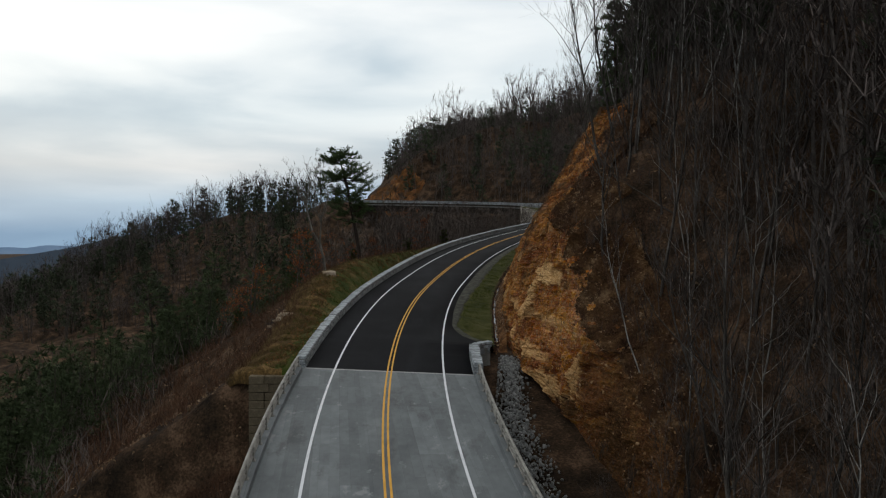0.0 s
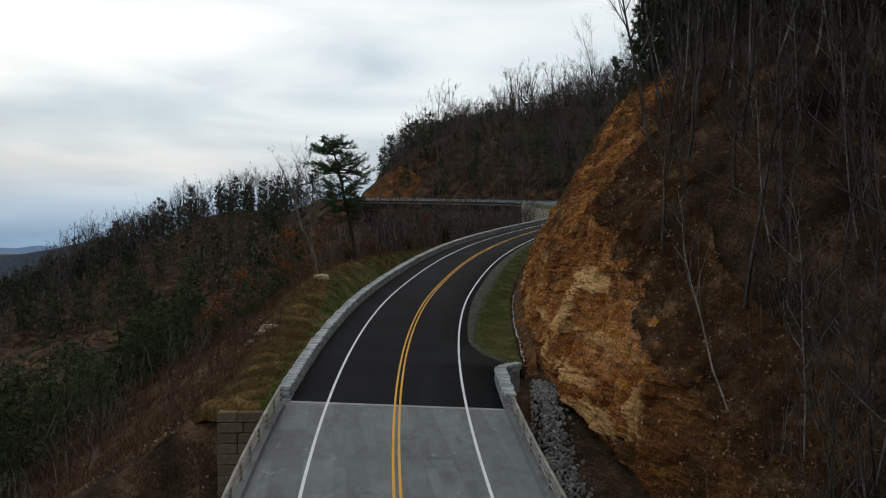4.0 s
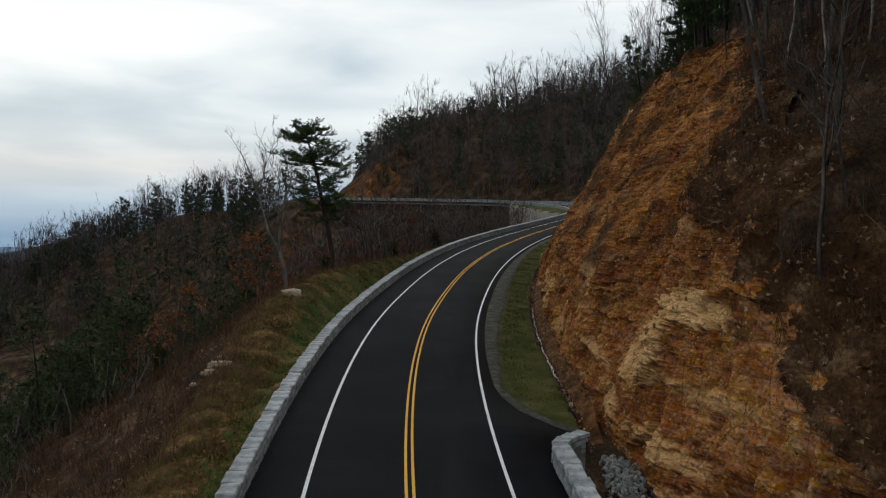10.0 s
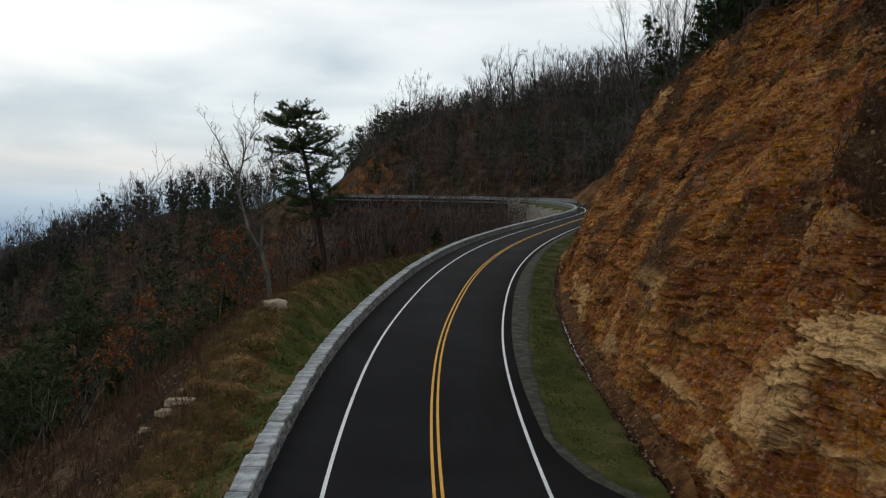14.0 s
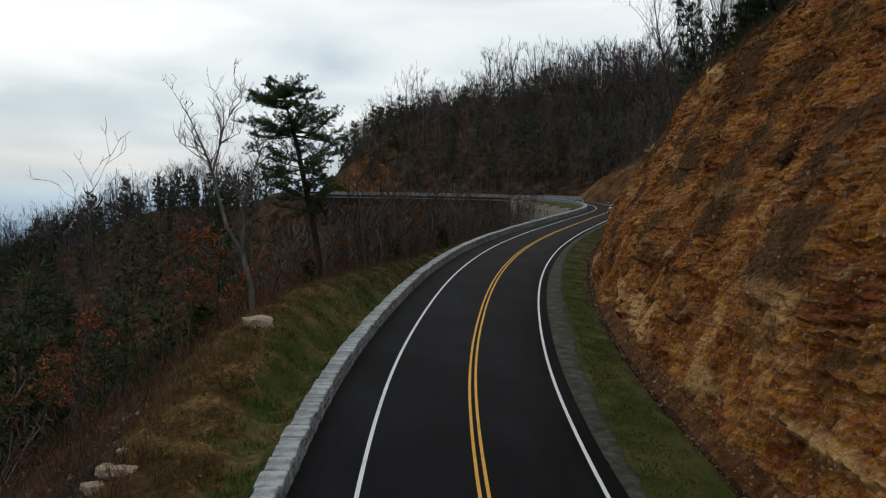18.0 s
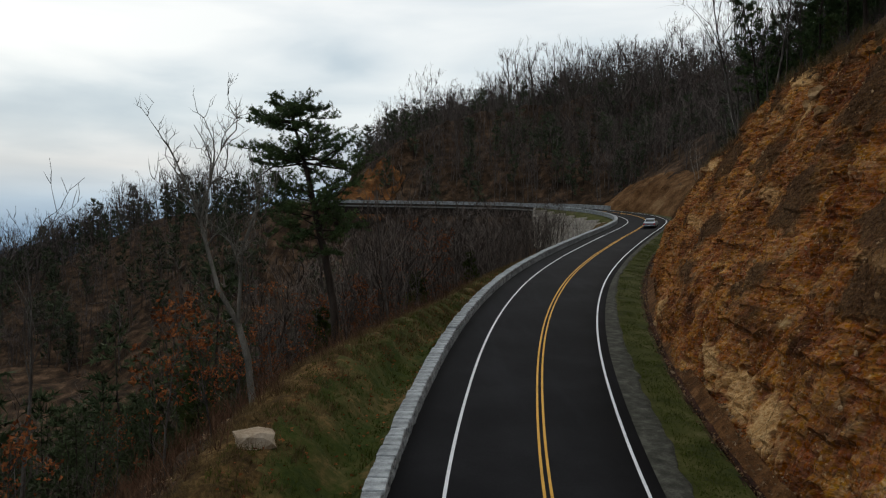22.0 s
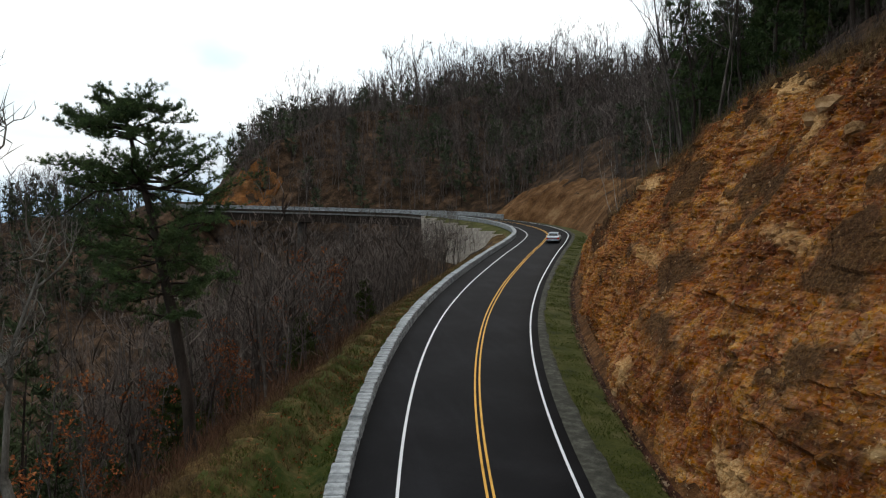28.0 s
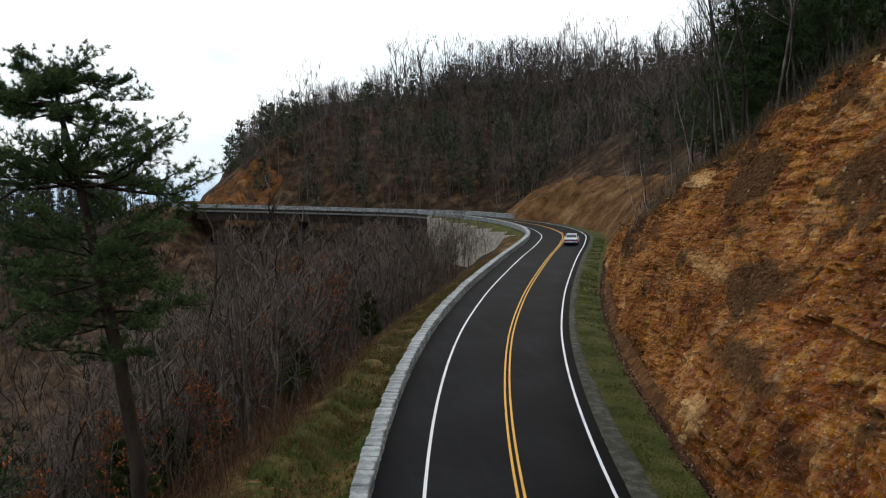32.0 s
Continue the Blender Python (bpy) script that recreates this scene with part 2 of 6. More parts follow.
TWIG = material("bare_twigs", [(0.3, (0.026, 0.021, 0.0185)), (0.7, (0.078, 0.064, 0.056))], 1.5, bump=0, island=0.45)
PINE_BARK = material("pine_bark", [(0.3, (0.013, 0.010, 0.008)), (0.7, (0.042, 0.032, 0.026))], 0.5, bump=0.6, stretch=(1, 1, 0.3))
NEEDLE = material("pine_needles", [(0.3, (0.020, 0.037, 0.014)), (0.5, (0.044, 0.070, 0.026)), (0.75, (0.085, 0.115, 0.040))], 1.5, rough=0.7, bump=0, island=0.4)
DEAD_WOOD = material("weathered_pale_wood", [(0.3, (0.052, 0.047, 0.040)), (0.5, (0.098, 0.090, 0.077)), (0.7, (0.17, 0.16, 0.14))], 0.5, bump=0.5, stretch=(1, 1, 0.3))
BRUSH = material("dry_brush_stems", [(0.3, (0.034, 0.017, 0.010)), (0.7, (0.098, 0.052, 0.030))], 1.5, bump=0, island=0.5)
YOUNG_NEEDLE = material("young_pine_needles", [(0.3, (0.020, 0.030, 0.008)), (0.7, (0.055, 0.072, 0.020))], 1.0, bump=0, island=0.4)
RAIL = material("weathered_rail_metal", [(0.3, (0.13, 0.12, 0.105)), (0.7, (0.28, 0.27, 0.245))], 0.8, rough=0.6, bump=0.1, metal=0.2)
OAK_LEAF = material("dry_oak_leaves", [(0.3, (0.085, 0.027, 0.010)), (0.5, (0.16, 0.052, 0.018)), (0.75, (0.27, 0.115, 0.042))], 0.8, bump=0, island=0.5)
STRAW = material("dead_grass", [(0.3, (0.05, 0.032, 0.014)), (0.7, (0.13, 0.09, 0.042))], 1.0, bump=0, island=0.45)
BLADE = material("green_grass_blades", [(0.3, (0.024, 0.036, 0.005)), (0.7, (0.060, 0.070, 0.012))], 1.5, bump=0, island=0.45)


def rock_material():
    """Broken, iron-stained rock: stone by stone in hue, with tan seams and dark weathered patches."""
    m = material("cut_rock", [(0.28, (0.062, 0.023, 0.007)), (0.40, (0.120, 0.046, 0.011)), (0.50, (0.185, 0.074, 0.017)), (0.60, (0.25, 0.110, 0.029)), (0.76, (0.37, 0.21, 0.090))],
                 5.0, detail=5, rough=0.92, bump=0.9, bump_scale=0.13, fine=0.16, fine_mix=0.42, fine_detail=9.0, stretch=(1, 1, 1.2), distance=0.10, gloss=0.05)
    n, l = m.node_tree.nodes, m.node_tree.links
    b = n["Principled BSDF"]
    base = b.inputs["Base Color"].links[0].from_socket
    co = n["Mapping"].outputs[0]
    vo = n.new("ShaderNodeTexVoronoi")
    vo.inputs["Scale"].default_value = 7.5
    l.new(co, vo.inputs["Vector"])
    sep = n.new("ShaderNodeSeparateColor")
    l.new(vo.outputs["Color"], sep.inputs[0])
    hsv = n.new("ShaderNodeHueSaturation")
    for src, dst, lo, hi in (("Red", "Value", 0.90, 1.10), ("Green", "Hue", 0.488, 0.507), ("Blue", "Saturation", 0.85, 1.1)):
        r = n.new("ShaderNodeMapRange")
        r.inputs["To Min"].default_value, r.inputs["To Max"].default_value = lo, hi
        l.new(sep.outputs[src], r.inputs["Value"])
        l.new(r.outputs[0], hsv.inputs[dst])
    l.new(base, hsv.inputs["Color"])
    beds = n.new("ShaderNodeMapping")
    beds.inputs["Scale"].default_value = (0.38, 0.38, 5.5)
    beds.inputs["Rotation"].default_value = (0.04, 0.05, 0)
    l.new(n["Texture Coordinate"].outputs["Object"], beds.inputs["Vector"])
    thin = n.new("ShaderNodeTexNoise")
    thin.inputs["Scale"].default_value, thin.inputs["Detail"].default_value, thin.inputs["Roughness"].default_value, thin.inputs["Distortion"].default_value = 1.0, 9.0, 0.66, 0.5
    l.new(beds.outputs[0], thin.inputs["Vector"])
    level = n.new("ShaderNodeMapRange")
    level.inputs["From Min"].default_value, level.inputs["From Max"].default_value = 0.36, 0.66
    level.inputs["To Min"].default_value, level.inputs["To Max"].default_value = 0.68, 1.5
    l.new(thin.outputs["Fac"], level.inputs["Value"])
    layered = n.new("ShaderNodeHueSaturation")
    l.new(level.outputs[0], layered.inputs["Value"])
    l.new(hsv.outputs[0], layered.inputs["Color"])
    last = layered.outputs[0]
    for scale, seed, lo, hi, colour in ((0.6, 3.0, 0.62, 0.74, (0.30, 0.20, 0.105)), (0.35, 11.0, 0.58, 0.70, (0.030, 0.019, 0.011))):
        no = n.new("ShaderNodeTexNoise")
        no.noise_dimensions = "4D"
        no.inputs["W"].default_value, no.inputs["Scale"].default_value, no.inputs["Detail"].default_value = seed, scale, 7.0
        l.new(co, no.inputs["Vector"])
        r = n.new("ShaderNodeMapRange")
        r.inputs["From Min"].default_value, r.inputs["From Max"].default_value = lo, hi
        r.inputs["To Max"].default_value = 0.8
        l.new(no.outputs["Fac"], r.inputs["Value"])
        mx = n.new("ShaderNodeMix")
        mx.data_type = "RGBA"
        l.new(r.outputs[0], mx.inputs["Factor"])
        l.new(last, mx.inputs[6])
        mx.inputs[7].default_value = (*colour, 1)
        last = mx.outputs[2]
    chip = n.new("ShaderNodeTexVoronoi")
    chip.inputs["Scale"].default_value = 6.5
    l.new(co, chip.inputs["Vector"])
    bump = n["Bump"]
    rough_noise = bump.inputs["Height"].links[0].from_socket
    both = n.new("ShaderNodeMath")
    both.operation = "MULTIPLY_ADD"
    l.new(chip.outputs["Distance"], both.inputs[0])
    both.inputs[1].default_value = -0.25
    seams = n.new("ShaderNodeMath")
    seams.operation = "MULTIPLY_ADD"
    l.new(thin.outputs["Fac"], seams.inputs[0])
    seams.inputs[1].default_value = 1.6
    l.new(rough_noise, seams.inputs[2])
    l.new(seams.outputs[0], both.inputs[2])
    l.new(both.outputs[0], bump.inputs["Height"])
    # pale chips and dark cracks
    bend = n.new("ShaderNodeVectorMath")
    bend.operation = "MULTIPLY_ADD"
    l.new(n["Noise Texture"].outputs["Color"], bend.inputs[0])
    bend.inputs[1].default_value = (0.9, 0.9, 0.9)
    l.new(co, bend.inputs[2])
    for size, low, high, amount, colour in ((12.0, 0.95, 0.98, 0.6, (0.36, 0.24, 0.135)), (16.0, 0.92, 0.96, 0.6, (0.050, 0.022, 0.009))):
        bit = n.new("ShaderNodeTexVoronoi")
        bit.inputs["Scale"].default_value = size
        l.new(bend.outputs[0], bit.inputs["Vector"])
        part_of = n.new("ShaderNodeSeparateColor")
        l.new(bit.outputs["Color"], part_of.inputs[0])
        r = n.new("ShaderNodeMapRange")
        r.inputs["From Min"].default_value, r.inputs["From Max"].default_value, r.inputs["To Max"].default_value = low, high, amount
        l.new(part_of.outputs["Green"], r.inputs["Value"])
        mx = n.new("ShaderNodeMix")
        mx.data_type = "RGBA"
        l.new(r.outputs[0], mx.inputs["Factor"])
        l.new(last, mx.inputs[6])
        mx.inputs[7].default_value = (*colour, 1)
        last = mx.outputs[2]
    upright = n.new("ShaderNodeMapping")
    upright.inputs["Scale"].default_value = (1.0, 1.0, 0.55)
    l.new(bend.outputs[0], upright.inputs["Vector"])
    crack = n.new("ShaderNodeTexVoronoi")
    crack.feature = "DISTANCE_TO_EDGE"
    crack.inputs["Scale"].default_value = 0.55
    l.new(upright.outputs[0], crack.inputs["Vector"])
    gap = n.new("ShaderNodeMapRange")
    gap.inputs["From Max"].default_value, gap.inputs["To Min"].default_value = 0.022, 0.55
    l.new(crack.outputs["Distance"], gap.inputs["Value"])
    each = n.new("ShaderNodeAttribute")
    each.attribute_name = "stone"
    tone = n.new("ShaderNodeMath")
    tone.operation = "MULTIPLY_ADD"
    l.new(each.outputs["Fac"], tone.inputs[0])
    tone.inputs[1].default_value, tone.inputs[2].default_value = 0.42, 1.0
    shade = n.new("ShaderNodeMath")
    shade.operation = "MULTIPLY"
    l.new(tone.outputs[0], shade.inputs[0])
    l.new(gap.outputs[0], shade.inputs[1])
    hue = n.new("ShaderNodeMath")
    hue.operation = "MULTIPLY_ADD"
    l.new(each.outputs["Fac"], hue.inputs[0])
    hue.inputs[1].default_value, hue.inputs[2].default_value = 0.022, 0.497
    split = n.new("ShaderNodeHueSaturation")
    l.new(hue.outputs[0], split.inputs["Hue"])
    l.new(shade.outputs[0], split.inputs["Value"])
    l.new(last, split.inputs["Color"])
    last = split.outputs[0]
    at = n.new("ShaderNodeAttribute")
    at.attribute_name = "sandstone"
    tint = n.new("ShaderNodeMix")
    tint.data_type, tint.blend_type = "RGBA", "MIX"
    l.new(at.outputs["Fac"], tint.inputs["Factor"])
    l.new(last, tint.inputs[6])
    # sandstone: tan, streaked along its bedding
    streak = n.new("ShaderNodeValToRGB")
    el = streak.color_ramp.elements
    el[0].position, el[0].color = 0.30, (0.17, 0.078, 0.024, 1)
    el[1].position, el[1].color = 0.72, (0.64, 0.43, 0.215, 1)
    el.new(0.44).color = (0.40, 0.215, 0.080, 1)
    el.new(0.56).color = (0.52, 0.32, 0.14, 1)
    grainy = n.new("ShaderNodeMath")
    grainy.operation = "MULTIPLY_ADD"
    l.new(thin.outputs["Fac"], grainy.inputs[0])
    grainy.inputs[1].default_value = 0.35
    l.new(rough_noise, grainy.inputs[2])
    lower = n.new("ShaderNodeMath")
    lower.operation = "SUBTRACT"
    l.new(grainy.outputs[0], lower.inputs[0])
    lower.inputs[1].default_value = 0.12
    l.new(lower.outputs[0], streak.inputs[0])
    worn = n.new("ShaderNodeHueSaturation")
    l.new(gap.outputs[0], worn.inputs["Value"])
    l.new(streak.outputs[0], worn.inputs["Color"])
    l.new(worn.outputs[0], tint.inputs[7])
    # earth and dead weeds lodged on the ledges
    ea = n.new("ShaderNodeAttribute")
    ea.attribute_name = "earth"
    dirt = n.new("ShaderNodeValToRGB")
    el = dirt.color_ramp.elements
    el[0].position, el[0].color = 0.34, (0.017, 0.010, 0.006, 1)
    el[1].position, el[1].color = 0.70, (0.135, 0.075, 0.032, 1)
    el.new(0.5).color = (0.050, 0.027, 0.012, 1)
    l.new(rough_noise, dirt.inputs[0])
    soil = n.new("ShaderNodeMix")
    soil.data_type = "RGBA"
    l.new(ea.outputs["Fac"], soil.inputs["Factor"])
    l.new(tint.outputs[2], soil.inputs[6])
    l.new(dirt.outputs[0], soil.inputs[7])
    l.new(soil.outputs[2], b.inputs["Base Color"])
    return m


ROCK = rock_material()
TAN_ROCK = material("tan_sandstone", [(0.3, (0.11, 0.056, 0.022)), (0.5, (0.24, 0.14, 0.065)), (0.72, (0.36, 0.25, 0.14))], 1.2, bump=0.8, bump_scale=0.25, stretch=(1, 1, 2.2), distance=0.1)


# ---- helpers of this scene ----
def mesh_of(name, verts, faces, mat, smooth=False):
    """A mesh from arrays: verts (n, 3); faces: a list of arrays, each (k, 3) or (k, 4)."""
    me = bpy.data.meshes.new(name)
    verts = np.asarray(verts, dtype=np.float32)
    faces = [np.asarray(f, dtype=np.int32) for f in (faces if isinstance(faces, list) else [faces]) if len(f)]
    me.vertices.add(len(verts))
    me.vertices.foreach_set("co", verts.ravel())
    loops = np.concatenate([f.ravel() for f in faces])
    sizes = np.concatenate([np.full(len(f), f.shape[1], dtype=np.int32) for f in faces])
    me.loops.add(len(loops))
    me.loops.foreach_set("vertex_index", loops)
    me.polygons.add(len(sizes))
    me.polygons.foreach_set("loop_start", np.concatenate([[0], np.cumsum(sizes)[:-1]]).astype(np.int32))
    me.polygons.foreach_set("use_smooth", np.full(len(sizes), smooth))
    me.update(calc_edges=True)
    me.validate()
    for one in (mat if isinstance(mat, (list, tuple)) else [mat]):
        me.materials.append(one)
    return me


def thing(name, label, category, group="", kind="", data=None, at=None):
    ob = tagged(new(name, data), label, category, group, kind)
    if at is not None:
        ob.matrix_basis = at
    return ob


def piece(name, data, parent, label="", at=None):
    ob = new(name, data)
    ob.parent = parent
    if at is not None:
        ob.matrix_basis = at
    return tagged(ob, label)


def part(name, bm, mat, parent, label="", at=None):
    me = bpy.data.meshes.new(name)
    bm.to_mesh(me)
    bm.free()
    me.materials.append(mat)
    return piece(name, me, parent, label, at)


def sheet(rows, cols):
    """Quads of a grid of rows x cols points."""
    i = np.arange(rows * cols).reshape(rows, cols)
    return np.stack([i[:-1, :-1], i[:-1, 1:], i[1:, 1:], i[1:, :-1]], -1).reshape(-1, 4)


def box(bm, lo, hi, bevel=0.0):
    r = bmesh.ops.create_cube(bm, size=1.0)
    c, s = [(a + b) / 2 for a, b in zip(lo, hi)], [b - a for a, b in zip(lo, hi)]
    bmesh.ops.transform(bm, matrix=Matrix.Translation(c) @ Matrix.Diagonal((*s, 1)), verts=r["verts"])
    if bevel:
        edges = {e for v in r["verts"] for e in v.link_edges}
        bmesh.ops.bevel(bm, geom=list(edges), offset=bevel, segments=1, affect="EDGES")


def waves(x, y, z=0.0, size=1.0, octaves=4, seed=0):
    """Smooth bounded noise of arrays, about -1 to 1, from sums of turned sines with warped phases."""
    g = np.random.default_rng(seed)
    total, amp, norm = np.zeros(np.broadcast(x, y, z).shape), 1.0, 0.0
    k = 2 * np.pi / size
    for _ in range(octaves):
        for _ in range(4):
            a, b, c = g.normal(size=3)
            n = np.sqrt(a * a + b * b + c * c)
            p, q = g.uniform(0, 6.28, 2)
            u = k * (a * x + b * y + c * z) / n
            total = total + amp * np.sin(u * g.uniform(0.7, 1.4) + p + 0.9 * np.sin(0.63 * k * (b * x - a * y + c * z) / n + q))
        norm += amp * 2.0
        amp, k = amp * 0.55, k * 2.03
    return total / norm


# ---- the road's line: x, y, z; a right-hand bend, then a left-hand one on to the viaduct ----
KNOTS = np.array([(7.5, -22, -5.2), (3.0, -3, -3.5), (-0.36, 17.47, -1.81), (-2.64, 38.52, -0.04), (-3.35, 59.28, 1.58), (-2.55, 79.06, 3.14), (-0.24, 97.55, 4.63), (3.04, 114.79, 6.15),
                  (7.53, 131.69, 7.62), (13.13, 148.13, 8.99), (19.26, 163.98, 10.25), (25.36, 178.99, 11.45), (31.26, 192.82, 12.65), (35.99, 205.79, 13.77), (38.05, 218.52, 14.79),
                  (37.57, 231.0, 15.76), (34.48, 243.18, 16.69), (31.0, 255.5, 17.5), (25.0, 266.5, 18.2), (13.0, 274.5, 18.7), (-3.0, 281.0, 19.2), (-19.0, 288.0, 19.7),
                  (-31.0, 299.0, 20.3), (-37.0, 315.0, 21.2), (-37.0, 335.0, 22.6), (-32.0, 358.0, 23.6)])


def curve_through(k, n=24):
    p = np.vstack([2 * k[0] - k[1], k, 2 * k[-1] - k[-2]])
    u = (np.arange(n) / n)[:, None]
    rows = [0.5 * (2 * p[i] + (p[i + 1] - p[i - 1]) * u + (2 * p[i - 1] - 5 * p[i] + 4 * p[i + 1] - p[i + 2]) * u ** 2 + (3 * p[i] - p[i - 1] - 3 * p[i + 1] + p[i + 2]) * u ** 3) for i in range(1, len(p) - 2)]
    return np.vstack(rows + [k[-1:]])


dense = curve_through(KNOTS)
run = np.concatenate([[0], np.cumsum(np.hypot(*np.diff(dense[:, :2], axis=0).T))])
S0 = run[2 * 24]  # s = 0 near the bridge's middle
LINE_S = np.arange(-S0, run[-1] - S0, 0.5)
LINE = np.stack([np.interp(LINE_S, run - S0, dense[:, i]) for i in range(3)], 1)
TAN = np.gradient(LINE[:, :2], axis=0)
TAN /= np.linalg.norm(TAN, axis=1)[:, None]
NOR = np.stack([TAN[:, 1], -TAN[:, 0]], 1)  # to the right


def bank(s):
    return np.interp(s, [0, 80, 110, 150, 190, 230, 260, 300], [-0.047, -0.047, -0.036, -0.003, 0.025, 0.02, 0.01, 0.0])


def on_road(s, d, h=0.0):
    """Places s metres along the road, d to the right of its middle, h over its surface."""
    s, d, h = np.broadcast_arrays(np.asarray(s, float), d, h)
    x, y, z = (np.interp(s, LINE_S, LINE[:, i]) for i in range(3))
    nx, ny = (np.interp(s, LINE_S, NOR[:, i]) for i in range(2))
    return np.stack([x + nx * d, y + ny * d, z + bank(s) * np.clip(d, -6, 6) + h], -1)


def road_frame(s, d, h=0.0, turn=0.0):
    """A pose on the road: y along it, x to its right."""
    p = on_road(s, d, h)
    q = on_road(s + 0.25, d, h) - on_road(s - 0.25, d, h)
    return pose(*p, math.degrees(math.atan2(q[2], math.hypot(q[0], q[1]))), 0, math.degrees(math.atan2(-q[0], q[1])) + turn)


def to_road(x, y):
    """The nearest place on the road, as s and d, and the road's height smoothed over what lies near."""
    s, d, z = (np.empty(len(x)) for _ in range(3))
    for i in range(0, len(x), 20000):
        dx, dy = x[i:i + 20000, None] - LINE[None, ::2, 0], y[i:i + 20000, None] - LINE[None, ::2, 1]
        r2 = dx * dx + dy * dy
        j = r2.argmin(1) * 2
        px, py = x[i:i + 20000] - LINE[j, 0], y[i:i + 20000] - LINE[j, 1]
        s[i:i + 20000] = LINE_S[j] + np.clip(px * TAN[j, 0] + py * TAN[j, 1], -1, 1)
        d[i:i + 20000] = np.sign(px * NOR[j, 0] + py * NOR[j, 1]) * np.sqrt(r2.min(1))
        w = 1 / (r2 + 0.5) ** 3
        z[i:i + 20000] = (w * LINE[None, ::2, 2]).sum(1) / w.sum(1)
    return s, d, z


S_VIA0, S_VIA1 = 250.0, 312.0  # the viaduct


def cut_steep(s):
    """How much steeper the face stands by the bridge."""
    return np.interp(s, [20, 30, 34, 42, 47], [1.6, 2.0, 2.6, 2.6, 1.0])


CUT_D = [6.7, 7.3, 8.4, 9.1, 10.2, 12.4, 15.5, 22.0]
CUT_H = [-0.55, -0.45, 2.4, 4.2, 5.7, 9.3, 14.6, 24.0]


def cut_foot(s):
    """How far from the road's middle the rock cut starts, and the height of the ground at its foot."""
    foot = np.interp(s, [20, 28, 33, 38, 43, 50, 75, 100, 140, 172], [13.5, 12.2, 11.2, 9.8, 8.5, 7.9, 7.4, 7.2, 6.9, 7.0])
    return foot, np.interp(s, [18, 28, 34, 38, 43], [-5.5, -3.8, -2.4, -1.3, -0.55])


def low_crest(s):
    """Height of the rock's upper edge over the road where it runs out beside the bridge."""
    return np.interp(s, [14, 20, 24, 28, 32.5, 35.5, 36.5, 38.5], [-5.6, -3.0, -0.6, 1.2, 2.8, 4.3, 5.8, 7.2])


def right_offset(s):
    return np.interp(s, [-30, 12, 22, 30, 37, 40, 44, 50, 57, 64, 95, 108, 122, 140, 165, 228, 242, 250, 312, 320, 340], [-8, -6.5, -5.0, -3.0, -0.8, 0.8, 2.0, 3.1, 4.8, 5.2, 5, 4, 1.6, -1.5, -2.5, -2.5, -5, -11, -10, -6, -5])


def bank_edge(s):
    return np.interp(s, [34, 42, 50, 62, 78, 90, 103, 120, 140], [8.1, 7.9, 8.4, 9.7, 9.8, 8.6, 7.4, 7.3, 7.0])


def left_height(s, a):
    """Height over the road, a metres out on the valley side."""
    berm = np.interp(s, [36, 50, 57, 65, 78, 90, 103, 120, 140], [-0.4, -0.6, 0.1, 1.25, 1.35, 0.8, 0.1, -0.3, -0.5])
    out = bank_edge(s)
    near = np.where(a < 6.4, -0.12, -0.25 + 0 * a)
    t = np.clip((a - 6.4) / (out - 6.4), 0, 1)
    t = t * t * (3 - 2 * t)
    rise = near + (berm + 0.25) * t - 0.35 * np.sin(np.pi * np.clip((a - 6.0) / 2.0, 0, 1)) * np.interp(s, [40, 56, 100, 120], [0, 1, 1, 0])
    fall = np.clip(a - out, 0, None)
    return rise - np.where(fall < 2.0, 0.18 * fall ** 2, 0.72 + 0.70 * (fall - 2.0))


SPUR = np.array([(-58, 340, 18), (-80, 350, 18.5), (-95, 358, 11.5), (-110, 372, 1), (-155, 420, -33), (-250, 530, -85), (-420, 700, -120)], float)


def ridge_height(x, y, line, slope):
    best = np.full(len(x), -1e9)
    for a, b in zip(line[:-1], line[1:]):
        ab = b[:2] - a[:2]
        t = np.clip(((x - a[0]) * ab[0] + (y - a[1]) * ab[1]) / (ab @ ab), 0, 1)
        r = np.hypot(x - a[0] - t * ab[0], y - a[1] - t * ab[1])
        best = np.maximum(best, a[2] + t * (b[2] - a[2]) - slope * (np.sqrt(r * r + 100) - 10))
    return best


